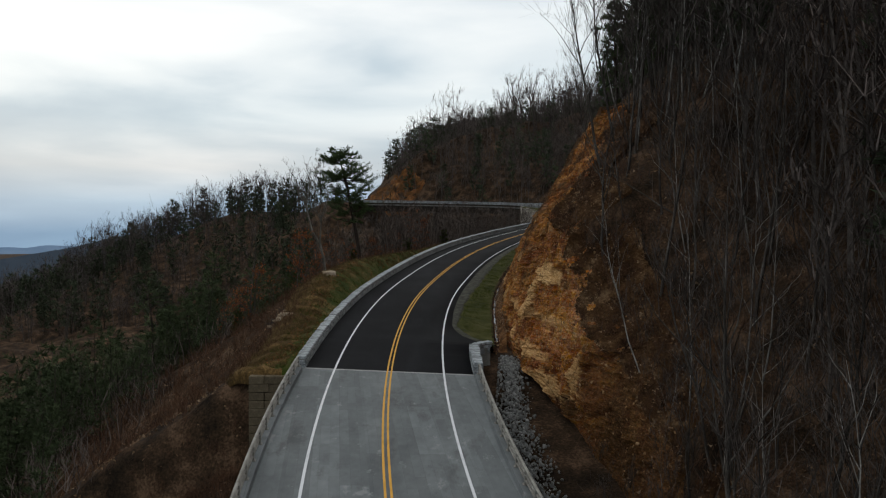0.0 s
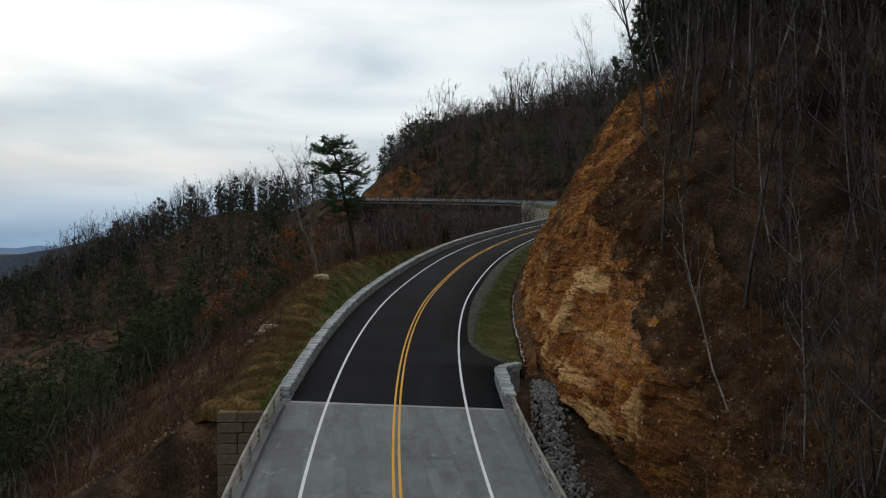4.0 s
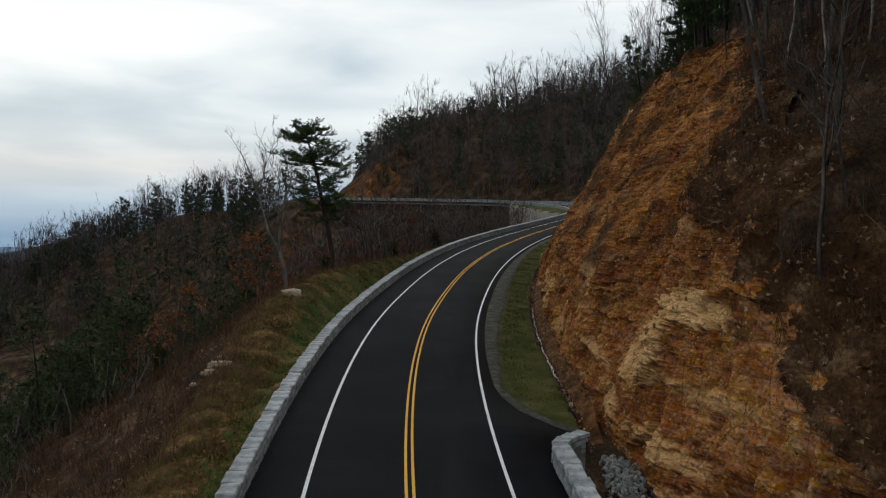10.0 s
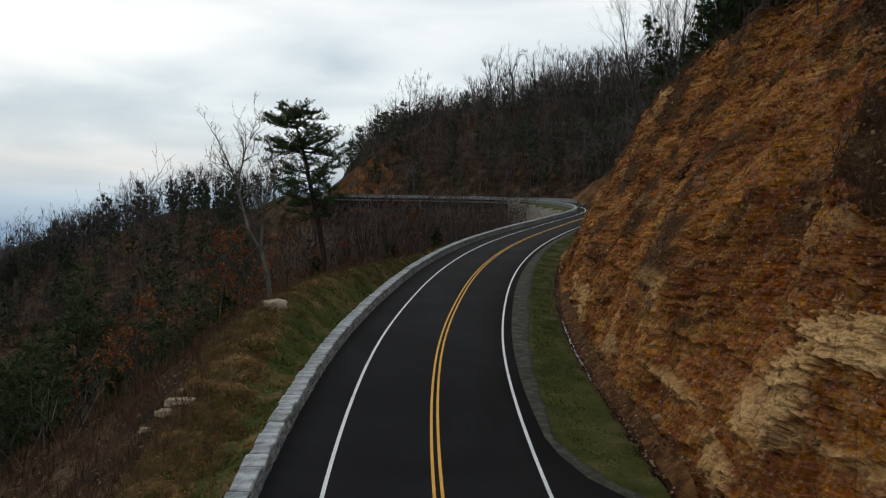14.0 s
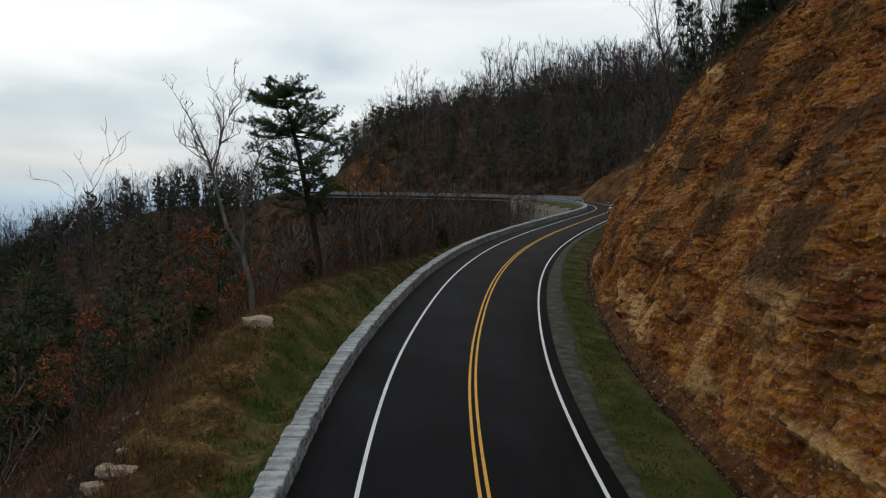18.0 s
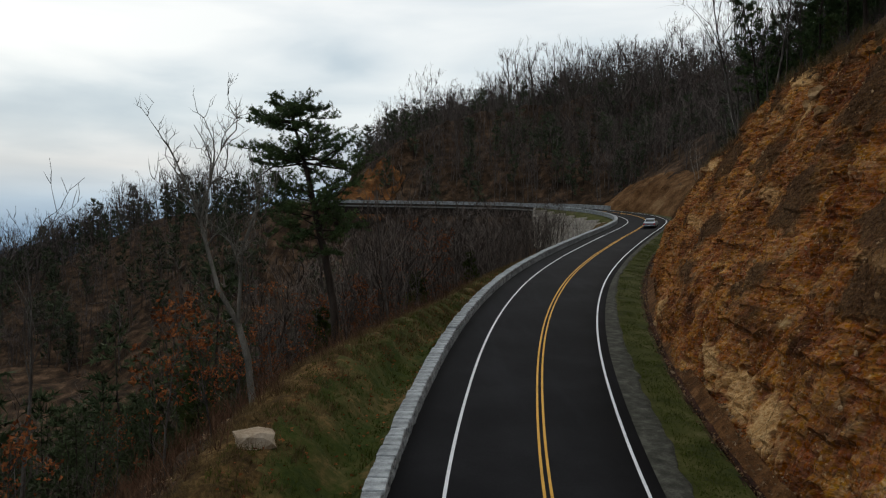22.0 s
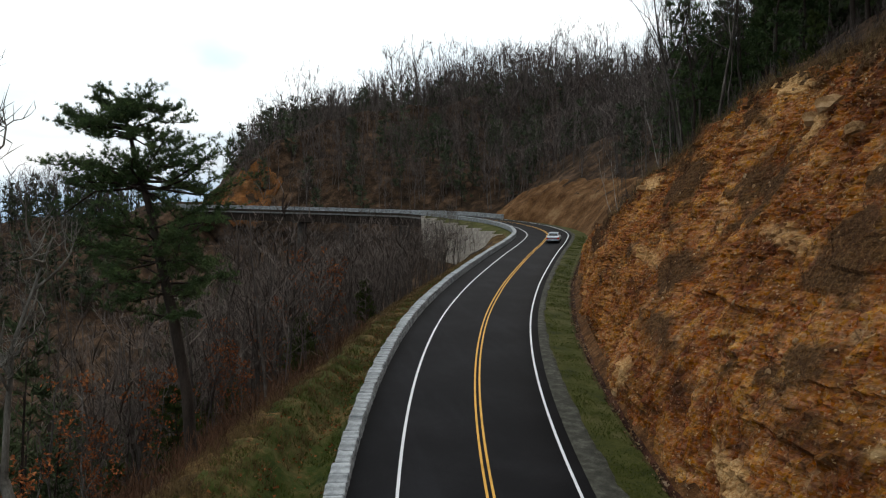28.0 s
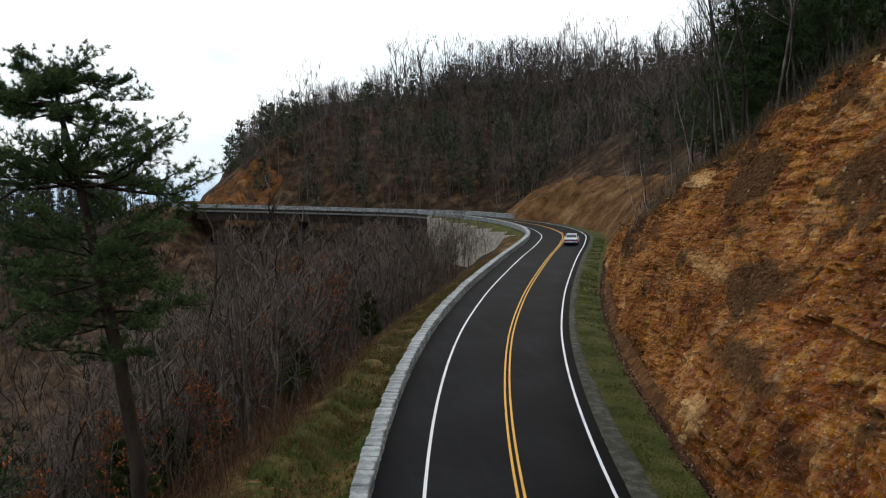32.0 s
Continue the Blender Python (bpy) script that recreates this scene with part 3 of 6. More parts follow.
def heights(x, y, soft=True):
    """The ground's height, before roads, verges and rock are laid over it."""
    x, y = np.asarray(x, float).ravel(), np.asarray(y, float).ravel()
    s, d, z = to_road(x, y)
    a = np.abs(d)
    # uphill side
    hill = np.clip((s - 140) / 60, 0, 1)
    knee = 34 - 5 * hill
    slope_up = np.where(a < knee, 0.70 * a, 0.70 * knee + (0.5 - 0.17 * hill) * np.minimum(a - knee, 115))
    natural = z + right_offset(s) + slope_up + waves(x, y, 0, 45, 3, 5) * np.clip(a - 14, 0, 40) * 0.09
    natural = natural - 0.25 * np.clip(a - 150, 0, 400)
    foot, floor = cut_foot(s)
    cut = z + np.maximum(np.interp((a - 1.3 - foot) * cut_steep(s) + 7.0, CUT_D, CUT_H), floor) + np.clip(a - 24, 0, None) * 5
    right = np.minimum(natural, cut)
    right = np.where((s < 45) & (a > 6.0) & (a < foot + 1.0), z + floor, right)
    bridge = (s < 20) | ((s > S_VIA0) & (s < S_VIA1))
    right = np.where((s >= 20) & (s < 33.6) & (a <= 6.0), z + floor, right)
    right = np.where(bridge, np.minimum(natural, z - 1.2 + np.clip(a - 6.2, 0, None) * 3), np.where(a < 7.0, np.minimum(right, z - 0.6), right))
    low_line = z + low_crest(s) + (a - foot - (low_crest(s) - floor) / (1.9 * cut_steep(s)) - 0.5) * 0.68
    right = np.where((s < 38.5) & (a > foot + 0.4), np.minimum(right, low_line), right)
    right = np.where((s < 20) & (a <= foot + 0.4), np.minimum(right, z + floor), right)
    # valley side
    lo = left_height(s, a)
    far = np.where(a > 70, -39 - 0.10 * (a - 70), -1e9)
    lo = np.maximum(lo, far)
    sink = np.interp(s, [-30, 25, 34.3, 36.0, 196, 203, 246, S_VIA1, 318], [-7.5, -6.0, -5.4, 0, 0, -5, -9, -9, 0])
    left = z + lo + sink * np.clip(1.4 - a / 40, 0, 1) + waves(x, y, 0, 30, 3, 8) * np.clip(a - 11, 0, 30) * 0.07
    out = np.where(d > 0, right, left)
    low = -70 + 0 * x
    out = np.maximum(out, low)
    out = out + 6.0 * np.exp(-((x - 14) ** 2 + (y - 328) ** 2) / 900)
    out = np.maximum(out, np.where(d < 0, ridge_height(x, y, SPUR, 0.5), -1e9))
    return out, s, d


def ground_z(x, y):
    return heights([x], [y])[0][0]


# ---- ground ----
def steps(lo, hi, fine, end_lo, end_hi, grow=1.16, slow=1.035, near=130):
    mid = np.arange(lo, hi, fine)
    out, gap, v = [], fine, hi
    while v < end_hi:
        out.append(v)
        gap *= slow if v < hi + near else grow
        v += gap
    back, gap, v = [], fine, lo
    while v > end_lo:
        gap *= slow if v > lo - near else grow
        v -= gap
        back.append(v)
    return np.array(back[::-1] + list(mid) + out + [end_hi])


gx, gy = steps(-26, 50, 0.7, -4200, 3000), steps(4, 285, 0.8, -600, 4300)
GX, GY = np.meshgrid(gx, gy)
gz, gs, gd = heights(GX, GY)
rough_amount = np.clip(np.abs(gd) - 8, 0, 4) / 4
gz += waves(GX.ravel(), GY.ravel(), 0, 5, 3, 11) * 0.35 * rough_amount
covered = (gd > -bank_edge(gs) - 2.0) & (gd < 7.4) & (gs > 34.5) & (gs < 200)
gz -= np.where(covered, 0.35, 0)
rocky = (gd > 7.0) & (gd < 19) & (gs > 24) & (gs < 160)
gz -= np.where(rocky, 0.5, 0)
ground = thing("ground", "steep forest floor covered with brown leaf litter", "ground", kind="structure",
               data=mesh_of("ground", np.stack([GX.ravel(), GY.ravel(), gz], 1), sheet(len(gy), len(gx)), LITTER, True))


def strip(name, s, d, h, mat, wobble=0.0, size=2.0, seed=0, smooth=True):
    """A ribbon along the road; d and h: functions or lists across it (rows: s, columns: across)."""
    S = np.asarray(s)[:, None]
    D, Hh = np.broadcast_arrays(np.asarray(d, float), np.asarray(h, float))
    D, Hh = np.broadcast_to(D, (len(s), D.shape[-1])).copy(), np.broadcast_to(Hh, (len(s), Hh.shape[-1])).copy()
    P = on_road(S, D, Hh)
    if wobble:
        inner = np.ones(D.shape[1])
        inner[0] = 0
        P[..., 2] += wobble * waves(P[..., 0], P[..., 1], 0, size, 3, seed) * inner
    return mesh_of(name, P.reshape(-1, 3), sheet(len(s), D.shape[1])[:, ::-1], mat, smooth)


S_END = S_VIA0
s_road = np.arange(34.0, 345.0, 1.0)
right_edge = np.interp(s_road, [34, 40, 43, 44.5, 46, 48, 50, 56], [5.6, 5.6, 6.6, 5.6, 4.75, 4.2, 3.95, 3.85])
road = thing("road", "fresh black asphalt road with a slight bank", "road", kind="structure",
             data=strip("road", s_road, np.stack([np.full(len(s_road), -5.12), np.full(len(s_road), -1.5), np.full(len(s_road), 1.5), right_edge, right_edge + 0.02], 1), [0, 0, 0, 0, -0.3], ASPHALT))
s_deck = np.arange(-36.0, 34.01, 1.0)
deck_p = [(-5.75, -0.9), (-5.75, 0.0), (-5.1, 0.002), (0.0, 0.002), (5.1, 0.002), (5.75, 0.0), (5.75, -0.9)]
bridge = thing("bridge_deck", "grey concrete bridge deck, streaked and stained, with pale wheel tracks", "bridge", kind="structure",
               data=strip("bridge_deck", s_deck, [p[0] for p in deck_p], [p[1] for p in deck_p], CONCRETE, smooth=False))
tagged(piece("expansion_joint", strip("expansion_joint", np.array([33.72, 33.98]), [-5.1, 0, 5.1], 0.008, PALE_CONCRETE), bridge), "pale concrete joint strip")

lines = []
for nm, d, w, m, lab in (("edge_line", -3.3, 0.06, WHITE, "white painted edge line"), ("edge_line", 3.3, 0.06, WHITE, "white painted edge line"),
                         ("centre_line", -0.12, 0.05, YELLOW, "yellow painted centre line"), ("centre_line", 0.12, 0.05, YELLOW, "yellow painted centre line")):
    s_line = np.arange(-36.0, 340.0, 1.0)
    ob = piece(nm, strip(nm, s_line, [d - w, d + w], 0.018, m), road, lab)

s_v = np.arange(43.0, S_END, 0.5)
verge_in = np.interp(s_v, [43, 44.5, 46, 48, 50, 56], [6.5, 5.6, 4.75, 4.2, 3.95, 3.85])
outer = np.interp(s_v, [43, 46, 52, 60, 75, 100, 140, 170], [7.0, 7.1, 7.2, 7.1, 6.9, 6.7, 6.2, 6.6])
cols = np.linspace(0, 1, 12)
VD = verge_in[:, None] + (outer - verge_in)[:, None] * cols
VH = -0.05 - 0.19 * cols[None] ** 1.5 + 0 * VD
verge = thing("verge", "mown green grass verge with a gravelly edge beside the road", "verge", kind="structure", data=strip("verge", s_v, VD, VH, GRASS, 0.05, 1.5, 3))
GD = verge_in[:, None] - 0.02 + np.array([0, 0.35, 0.7, 0.9, 1.0]) * (np.interp(s_v, [43, 50, 58, 75, 90, 120], [0.8, 0.45, 0.8, 1.25, 1.15, 0.5]) + 0.12 * waves(s_v, s_v * 0, 0, 2.2, 3, 10))[:, None]
gravel = thing("gravel_shoulder", "strip of grey gravel between asphalt and grass", "gravel", kind="structure", data=strip("gravel_shoulder", s_v, GD, np.stack([0 * s_v, 0 * s_v + 0.012, 0.015 - 0.03 * GD[:, 2] / 6, 0 * s_v - 0.01, 0 * s_v - 0.16], 1), GRAVEL, 0.012, 1.2, 9))
DD = outer[:, None] + np.array([-0.12, 0.05, 0.22, 0.40, 0.95])
ditch = thing("ditch", "narrow muddy drainage ditch at the foot of the rock cut", "ditch", kind="structure", data=strip("ditch", s_v, DD, np.array([-0.2, -0.34, -0.5, -0.34, 0.15]) - np.interp(s_v, [43, 47], [1, 0])[:, None] * np.array([0.05, 0.2, 0.35, 0.6, 1.3]), SOIL, 0.10, 1.3, 4))

TALUS = material("rusty_earth", [(0.3, (0.026, 0.011, 0.004)), (0.5, (0.072, 0.031, 0.010)), (0.72, (0.17, 0.085, 0.034))], 0.7, bump=0.9, bump_scale=0.1, distance=0.1)
ditch.data.materials.append(TALUS)
ditch.data.polygons.foreach_set("material_index", np.tile(np.array([0, 0, 0, 1], np.int32), len(s_v) - 1))
WATER = material("ditch_water", [(0.3, (0.010, 0.008, 0.006)), (0.7, (0.022, 0.018, 0.013))], 0.8, rough=0.06, bump=0.05, bump_scale=0.3, gloss=0.5)
s_q = np.arange(46.0, 76.0, 0.3)
q_mid = np.interp(s_q, [43, 46, 52, 60, 75, 100, 140], [7.0, 7.1, 7.2, 7.1, 6.9, 6.7, 6.2]) + 0.24 + 0.06 * waves(s_q, s_q * 0, 0, 4, 3, 15)
q_half = np.clip(0.06 + 0.06 * waves(s_q, s_q * 0, 0, 6, 3, 16), 0.02, 0.2)
thing("ditch_water", "thin trickle of water standing in the ditch", "water", kind="structure", data=strip("ditch_water", s_q, np.stack([q_mid - q_half, q_mid + q_half], 1), -0.40, WATER))

s_b = np.arange(33.97, 201.5, 0.5)
A_B = np.concatenate([5.5 + (bank_edge(s_b) - 5.5)[:, None] * np.linspace(0, 1, 18), bank_edge(s_b)[:, None] + np.array([0.4, 0.8, 1.3, 1.8, 2.4, 3.0])], 1)
A_B = np.minimum(A_B, np.interp(s_b, [33.85, 34.4, 38.0], [8.3, 8.4, 12.0])[:, None] + np.linspace(0, 0.02, A_B.shape[1])[None])
BH = left_height(s_b[:, None], A_B)
BH[:, -1] -= 0.7
BH[:, -2] -= 0.25
BH[:, 0] -= 0.1
BH = np.where((s_b[:, None] < 35.5) & (A_B < 8.3), np.maximum(BH, -0.3), BH)
BH[0] = np.minimum(BH[0], -0.3) - 0.75
bank_ob = thing("grass_bank", "grassy berm of mixed green and dead straw grass behind the wall", "bank", kind="structure", data=strip("grass_bank", s_b, -A_B, BH + 0.02, BANK, 0.16, 2.2, 6))
# its face looks the other way round
bank_ob.data.flip_normals()
bank_ob.data.materials.append(BERM_STRAW)
A_mid, S_mid = (A_B[:-1, :-1] + A_B[1:, 1:]) / 2, s_b[:-1, None] + 0.25
blur = 0.7 * waves(S_mid + 0 * A_mid, A_mid, 0, 2.6, 4, 71)
green_to = np.interp(S_mid, [34, 50, 60, 70, 85, 110, 140, 200], [7.0, 7.1, 8.2, 9.3, 9.4, 8.2, 6.8, 6.5])
bank_ob.data.polygons.foreach_set("material_index", (A_mid + blur > green_to).astype(np.int32).ravel())

# ---- rock cut ----
def cells(P, size, seed):
    """Broken-stone noise: for each place a random number of its stone and how near the stone's edge is."""
    q = P / size
    base = np.floor(q)
    f1, f2, own = np.full(len(P), 9.0), np.full(len(P), 9.0), np.zeros(len(P))
    for dx in (-1, 0, 1):
        for dy in (-1, 0, 1):
            for dz in (-1, 0, 1):
                c = base + (dx, dy, dz)
                k = c @ np.array([127.1, 311.7, 74.7]) + seed * 17.3
                r = [np.modf(np.abs(np.sin(k * m) * 43758.5453))[0] for m in (1.0, 1.37, 1.91, 2.53)]
                d = np.sqrt(((q - c - np.stack(r[:3], 1)) ** 2).sum(1))
                nearer = d < f1
                f2 = np.where(nearer, f1, np.minimum(f2, d))
                own = np.where(nearer, r[3], own)
                f1 = np.where(nearer, d, f1)
    return own, f2 - f1


def cut_surface(s_c, n_face, n_top):
    """The face from foot to crest and a little beyond, rows along the road."""
    rows = np.zeros((len(s_c), n_face + n_top, 3))
    for i, s in enumerate(s_c):
        foot, floor = cut_foot(s)
        dd = np.linspace(0, 15, 120)
        h = np.interp(dd * cut_steep(s) + 7.0, CUT_D, CUT_H) + 0.5 + floor
        lay = right_offset(s) + 0.70 * (dd + foot) if s > 38.5 else low_crest(s) + 0 * dd
        over = int(np.argmax(h > lay)) or len(dd) - 1
        k = max(over, 1)
        g0, g1 = h[k - 1] - lay[k - 1], h[k] - lay[k]
        top = dd[k - 1] + (dd[k] - dd[k - 1]) * float(np.clip(-g0 / (g1 - g0 + 1e-9), 0, 1))
        x = np.concatenate([np.linspace(0, top, n_face), top + np.linspace(0.12, 4.2, n_top)])
        hh = np.where(x <= top, np.interp(x, dd, h), np.interp(top, dd, h) + (x - top) * 0.68)
        hh[:2] -= (0.5, 0.2)
        hh[-3:] -= np.array([0.1, 0.3, 0.7])
        rows[i] = on_road(s, foot + x - 0.05, hh)
        blend = np.clip(np.linspace(-0.1, 1.6, n_top), 0, 1)
        rows[i, n_face:, 2] += blend * (heights(rows[i, n_face:, 0], rows[i, n_face:, 1])[0] - 0.12 - rows[i, n_face:, 2])
    return rows


s_c = np.arange(18.5, 168.0, 0.13)
N_FACE, N_TOP = 150, 24
CP = cut_surface(s_c, N_FACE, N_TOP)
nx, ny = (np.interp(s_c, LINE_S, NOR[:, k])[:, None] for k in range(2))
flat = CP.reshape(-1, 3)
warp = np.stack([waves(flat[:, 0], flat[:, 1], flat[:, 2], 4, 2, 31 + k) for k in range(3)], 1)
bed = flat + 0.35 * warp
bed = np.stack([bed[:, 0], bed[:, 1], 1.5 * (bed[:, 2] + 0.05 * bed[:, 0] - 0.03 * bed[:, 1])], 1)
own1, edge1 = cells(bed, 3.4, 1)
own2, edge2 = cells(bed, 1.15, 2)
own3, edge3 = cells(bed, 0.42, 3)
own4, edge4 = cells(np.stack([bed[:, 0], bed[:, 1], 0.42 * bed[:, 2]], 1) + 0.12 * warp[:, ::-1], 0.62, 4)
b_up = flat[:, 2] - 0.03 * flat[:, 1] + 0.30 * warp[:, 2]
tooth = lambda u: 1 - (u - np.floor(u))
bedded = np.clip(0.55 + 1.1 * waves(flat[:, 0], flat[:, 1], flat[:, 2], 7, 3, 33), 0, 1)
shelf = 0.30 * tooth(b_up / 1.7 + 0.25 * own1) + 0.17 * tooth(b_up / 0.55 + 0.5 * own1) + 0.09 * tooth(b_up / 0.21 + own2)
seat = on_road(s_c, 8.0)[:, 2][:, None]
over = CP[..., 2] - seat
s_all = np.repeat(s_c, N_FACE + N_TOP)
# earth: patches of debris and weeds that lie along the ledges
earth = waves(s_all * 0.45, flat[:, 2] - 0.03 * flat[:, 1], 0, 6.5, 4, 35) + 0.25 * waves(flat[:, 0], flat[:, 1], flat[:, 2], 1.3, 3, 36)
earth = np.clip((earth - 0.10) / 0.35, 0, 1) * np.clip((over.ravel() - 2.2) / 1.5, 0, 1) * np.clip((s_all - 44) / 6, 0, 1)
# upright ribs and rills on the bare bands
ribs = np.abs(waves(s_all, 0.10 * flat[:, 2], 0, 1.5, 3, 38))
bare = (1 - earth) * np.interp(s_all, [44, 54], [0.6, 1.0])
push = (0.55 * waves(flat[:, 0], flat[:, 1], flat[:, 2], 15, 2, 20) + 0.26 * waves(flat[:, 0], flat[:, 1], flat[:, 2] * 0.6, 5, 3, 21) + (0.25 + 0.75 * bare) * bedded * (0.8 * shelf - 0.2) + 0.20 * (own1 - 0.5) + bare * (0.12 * (own2 - 0.5) * bedded + 0.075 * (own3 - 0.5) + 0.22 * (ribs - 0.3) + 0.15 * (own4 - 0.5) - 0.05 * np.exp(-edge4 * 10))
        + 0.12 * earth + 0.35 * (own1 - 0.5) * np.interp(s_all, [44, 54], [1.0, 0.0]) - 0.06 * np.exp(-edge1 * 9) * bare - 0.03 * np.exp(-edge2 * 7) * bare + 0.05 * waves(flat[:, 0], flat[:, 1], flat[:, 2], 0.5, 2, 27)).reshape(len(s_c), -1)
# smooth faces of pale sandstone: place along the road, height, half-lengths
tan_zone = np.zeros(push.shape)
grain = 0.35 * waves(flat[:, 0], flat[:, 1], flat[:, 2], 1.6, 3, 29).reshape(push.shape)
grain += 0.3 * waves(flat[:, 0], flat[:, 1], flat[:, 2] * 1.8, 0.45, 2, 30).reshape(push.shape)
# place along the road, height, half-lengths, softness of the edge, strength
for s0, h0, ls, lh, soft, full in ((40.9, 5.4, 2.5, 0.66, 0.15, 1.0), (42.9, 3.9, 1.1, 1.3, 0.3, 0.9), (44.2, 2.6, 1.5, 0.9, 0.5, 0.7), (46.3, 0.5, 2.0, 0.6, 0.5, 0.7), (40.4, 0.2, 2.4, 0.5, 0.4, 0.8), (38.5, 2.6, 3.0, 0.3, 0.6, 0.5), (36.2, -1.2, 2.8, 0.6, 0.4, 0.8),
                                  (52.0, 1.5, 3.4, 0.25, 0.5, 0.6), (58.5, 4.6, 3.0, 0.3, 0.6, 0.5), (73.5, 1.0, 2.6, 0.9, 0.4, 0.8), (78.2, 0.9, 2.1, 0.9, 0.4, 0.8), (83.0, 1.2, 1.8, 0.7, 0.4, 0.8), (99.6, 16.0, 1.3, 0.6, 0.2, 0.9), (94.0, 13.6, 1.4, 0.6, 0.4, 0.7),
                                  (121.0, 10.0, 2.0, 0.6, 0.3, 0.8), (33.0, 0.2, 0.5, 0.9, 0.4, 0.7), (62.0, 0.9, 2.0, 0.5, 0.6, 0.5), (98.0, 0.9, 1.6, 0.7, 0.5, 0.7), (108.0, 6.0, 3.0, 0.4, 0.8, 0.5), (88.0, 9.0, 3.0, 0.35, 0.8, 0.5), (70.0, 7.5, 3.5, 0.35, 0.8, 0.45)):
    ds, dh = np.abs(s_c[:, None] - s0) / ls, np.abs(over - h0) / lh
    r = np.maximum(np.maximum(ds, dh), 0.75 * (ds + dh))
    tan_zone = np.maximum(tan_zone, full * np.clip((1.0 + 0.5 * soft - r + (0.6 + soft) * grain) / soft, 0, 1))
fine_part = (0.20 * (own2 - 0.5) + 0.13 * (own3 - 0.5)).reshape(push.shape)
push = push - 0.7 * fine_part * tan_zone + 0.18 * tan_zone
col = np.arange(N_FACE + N_TOP)
push *= (np.minimum(1, (col + 2) / 12.0) * np.where(col > N_FACE, 0.35, 1))[None]
CP[..., 0] -= nx * push
CP[..., 1] -= ny * push
CP[..., 2] += 0.25 * push
rock_face = thing("rock_face", "orange-brown weathered rock cut with broken ledges and cracks", "rock face", kind="structure",
                  data=mesh_of("rock_face", CP.reshape(-1, 3), sheet(len(s_c), N_FACE + N_TOP)[:, ::-1], ROCK, False))
rock_face.data.materials.append(CREST_SOIL)
covered_top = np.zeros((len(s_c) - 1, N_FACE + N_TOP - 1), np.int32)
ragged = N_FACE - 4 + 10 * waves(CP[:-1, :-1, 0], CP[:-1, :-1, 1], CP[:-1, :-1, 2], 1.8, 4, 37).reshape(covered_top.shape)
covered_top[np.arange(N_FACE + N_TOP - 1)[None] > ragged] = 1
rock_face.data.polygons.foreach_set("material_index", covered_top.ravel())
stone_kind = rock_face.data.attributes.new("sandstone", "FLOAT", "POINT")
stone_kind.data.foreach_set("value", (tan_zone * 0.92).ravel().astype(np.float32))
block_kind = rock_face.data.attributes.new("stone", "FLOAT", "POINT")
block_kind.data.foreach_set("value", (own4 - 0.5).astype(np.float32))
earth_kind = rock_face.data.attributes.new("earth", "FLOAT", "POINT")
earth_kind.data.foreach_set("value", (np.maximum(earth * 0.9, 0.8 * np.interp(s_all, [29, 34], [1, 0])) * (1 - tan_zone.ravel())).astype(np.float32))


# ---- masonry walls ----
def wall_run(name, label, s0, s1, d_in, d_out, height, step, seed, group="guard walls", flare=None):
    """A mortared stone wall along the road: core, coping stones as pieces, face stones joined."""
    side = 1 if d_in > 0 else -1
    s = np.arange(s0, s1 + 0.01, min(step, 1.0))
    off = (lambda q: 0.0) if flare is None else flare
    fl = np.array([off(q) for q in s])[:, None]
    core = thing(name, label, "wall", group=group, kind="structure",
                 data=strip(name, s, np.array([d_in, d_in, d_out, d_out]) + np.array([0.05, 0.05, -0.05, -0.05]) * side + fl, [-0.45, height - 0.12, height - 0.12, -0.9], MORTAR, smooth=False))
    bm = bmesh.new()
    bm.from_mesh(core.data)
    bm.verts.ensure_lookup_table()
    bm.faces.new(bm.verts[:4])
    bm.faces.new(bm.verts[-4:])
    bm.to_mesh(core.data)
    bm.free()
    # the stones of both ends
    wide = abs(d_out - d_in)
    for q, way in ((s0, -1), (s1, 1)):
        lean = -math.degrees(math.atan((off(q + 0.01) - off(q - 0.01)) / 0.02))
        for r in range(3):
            piece("end_stone", stone_mesh(wide - 0.02 * r, 0.16, (height - 0.14) / 3 - 0.012, seed * 50 + r + way), core, at=road_frame(q + way * 0.02, (d_in + d_out) / 2 + off(q), -0.04 + r * (height - 0.12) / 3, lean))
    g = np.random.default_rng(seed)
    return core, s, off, g


def stone_mesh(w, l, h, seed, mat=None):
    """A rough-hewn block: a box with cut corners and an uneven top."""
    g = np.random.default_rng(seed)
    bm = bmesh.new()
    box(bm, (-w / 2, -l / 2, 0), (w / 2, l / 2, h), min(w, l, h) * 0.18)
    for v in bm.verts:
        v.co += Vector(g.normal(size=3)) * 0.014
    me = bpy.data.meshes.new("stone")
    bm.to_mesh(me)
    bm.free()
    me.materials.append(mat or STONE)
    return me


CAPS = [stone_mesh(0.58 + 0.04 * (k % 3), 0.55 + 0.11 * k, 0.17 + 0.015 * (k % 2), 40 + k) for k in range(8)]
CAP_L = [0.55 + 0.11 * k for k in range(8)]
FACES = [stone_mesh(0.10, 0.34 + 0.09 * k, 0.20, 60 + k) for k in range(6)]


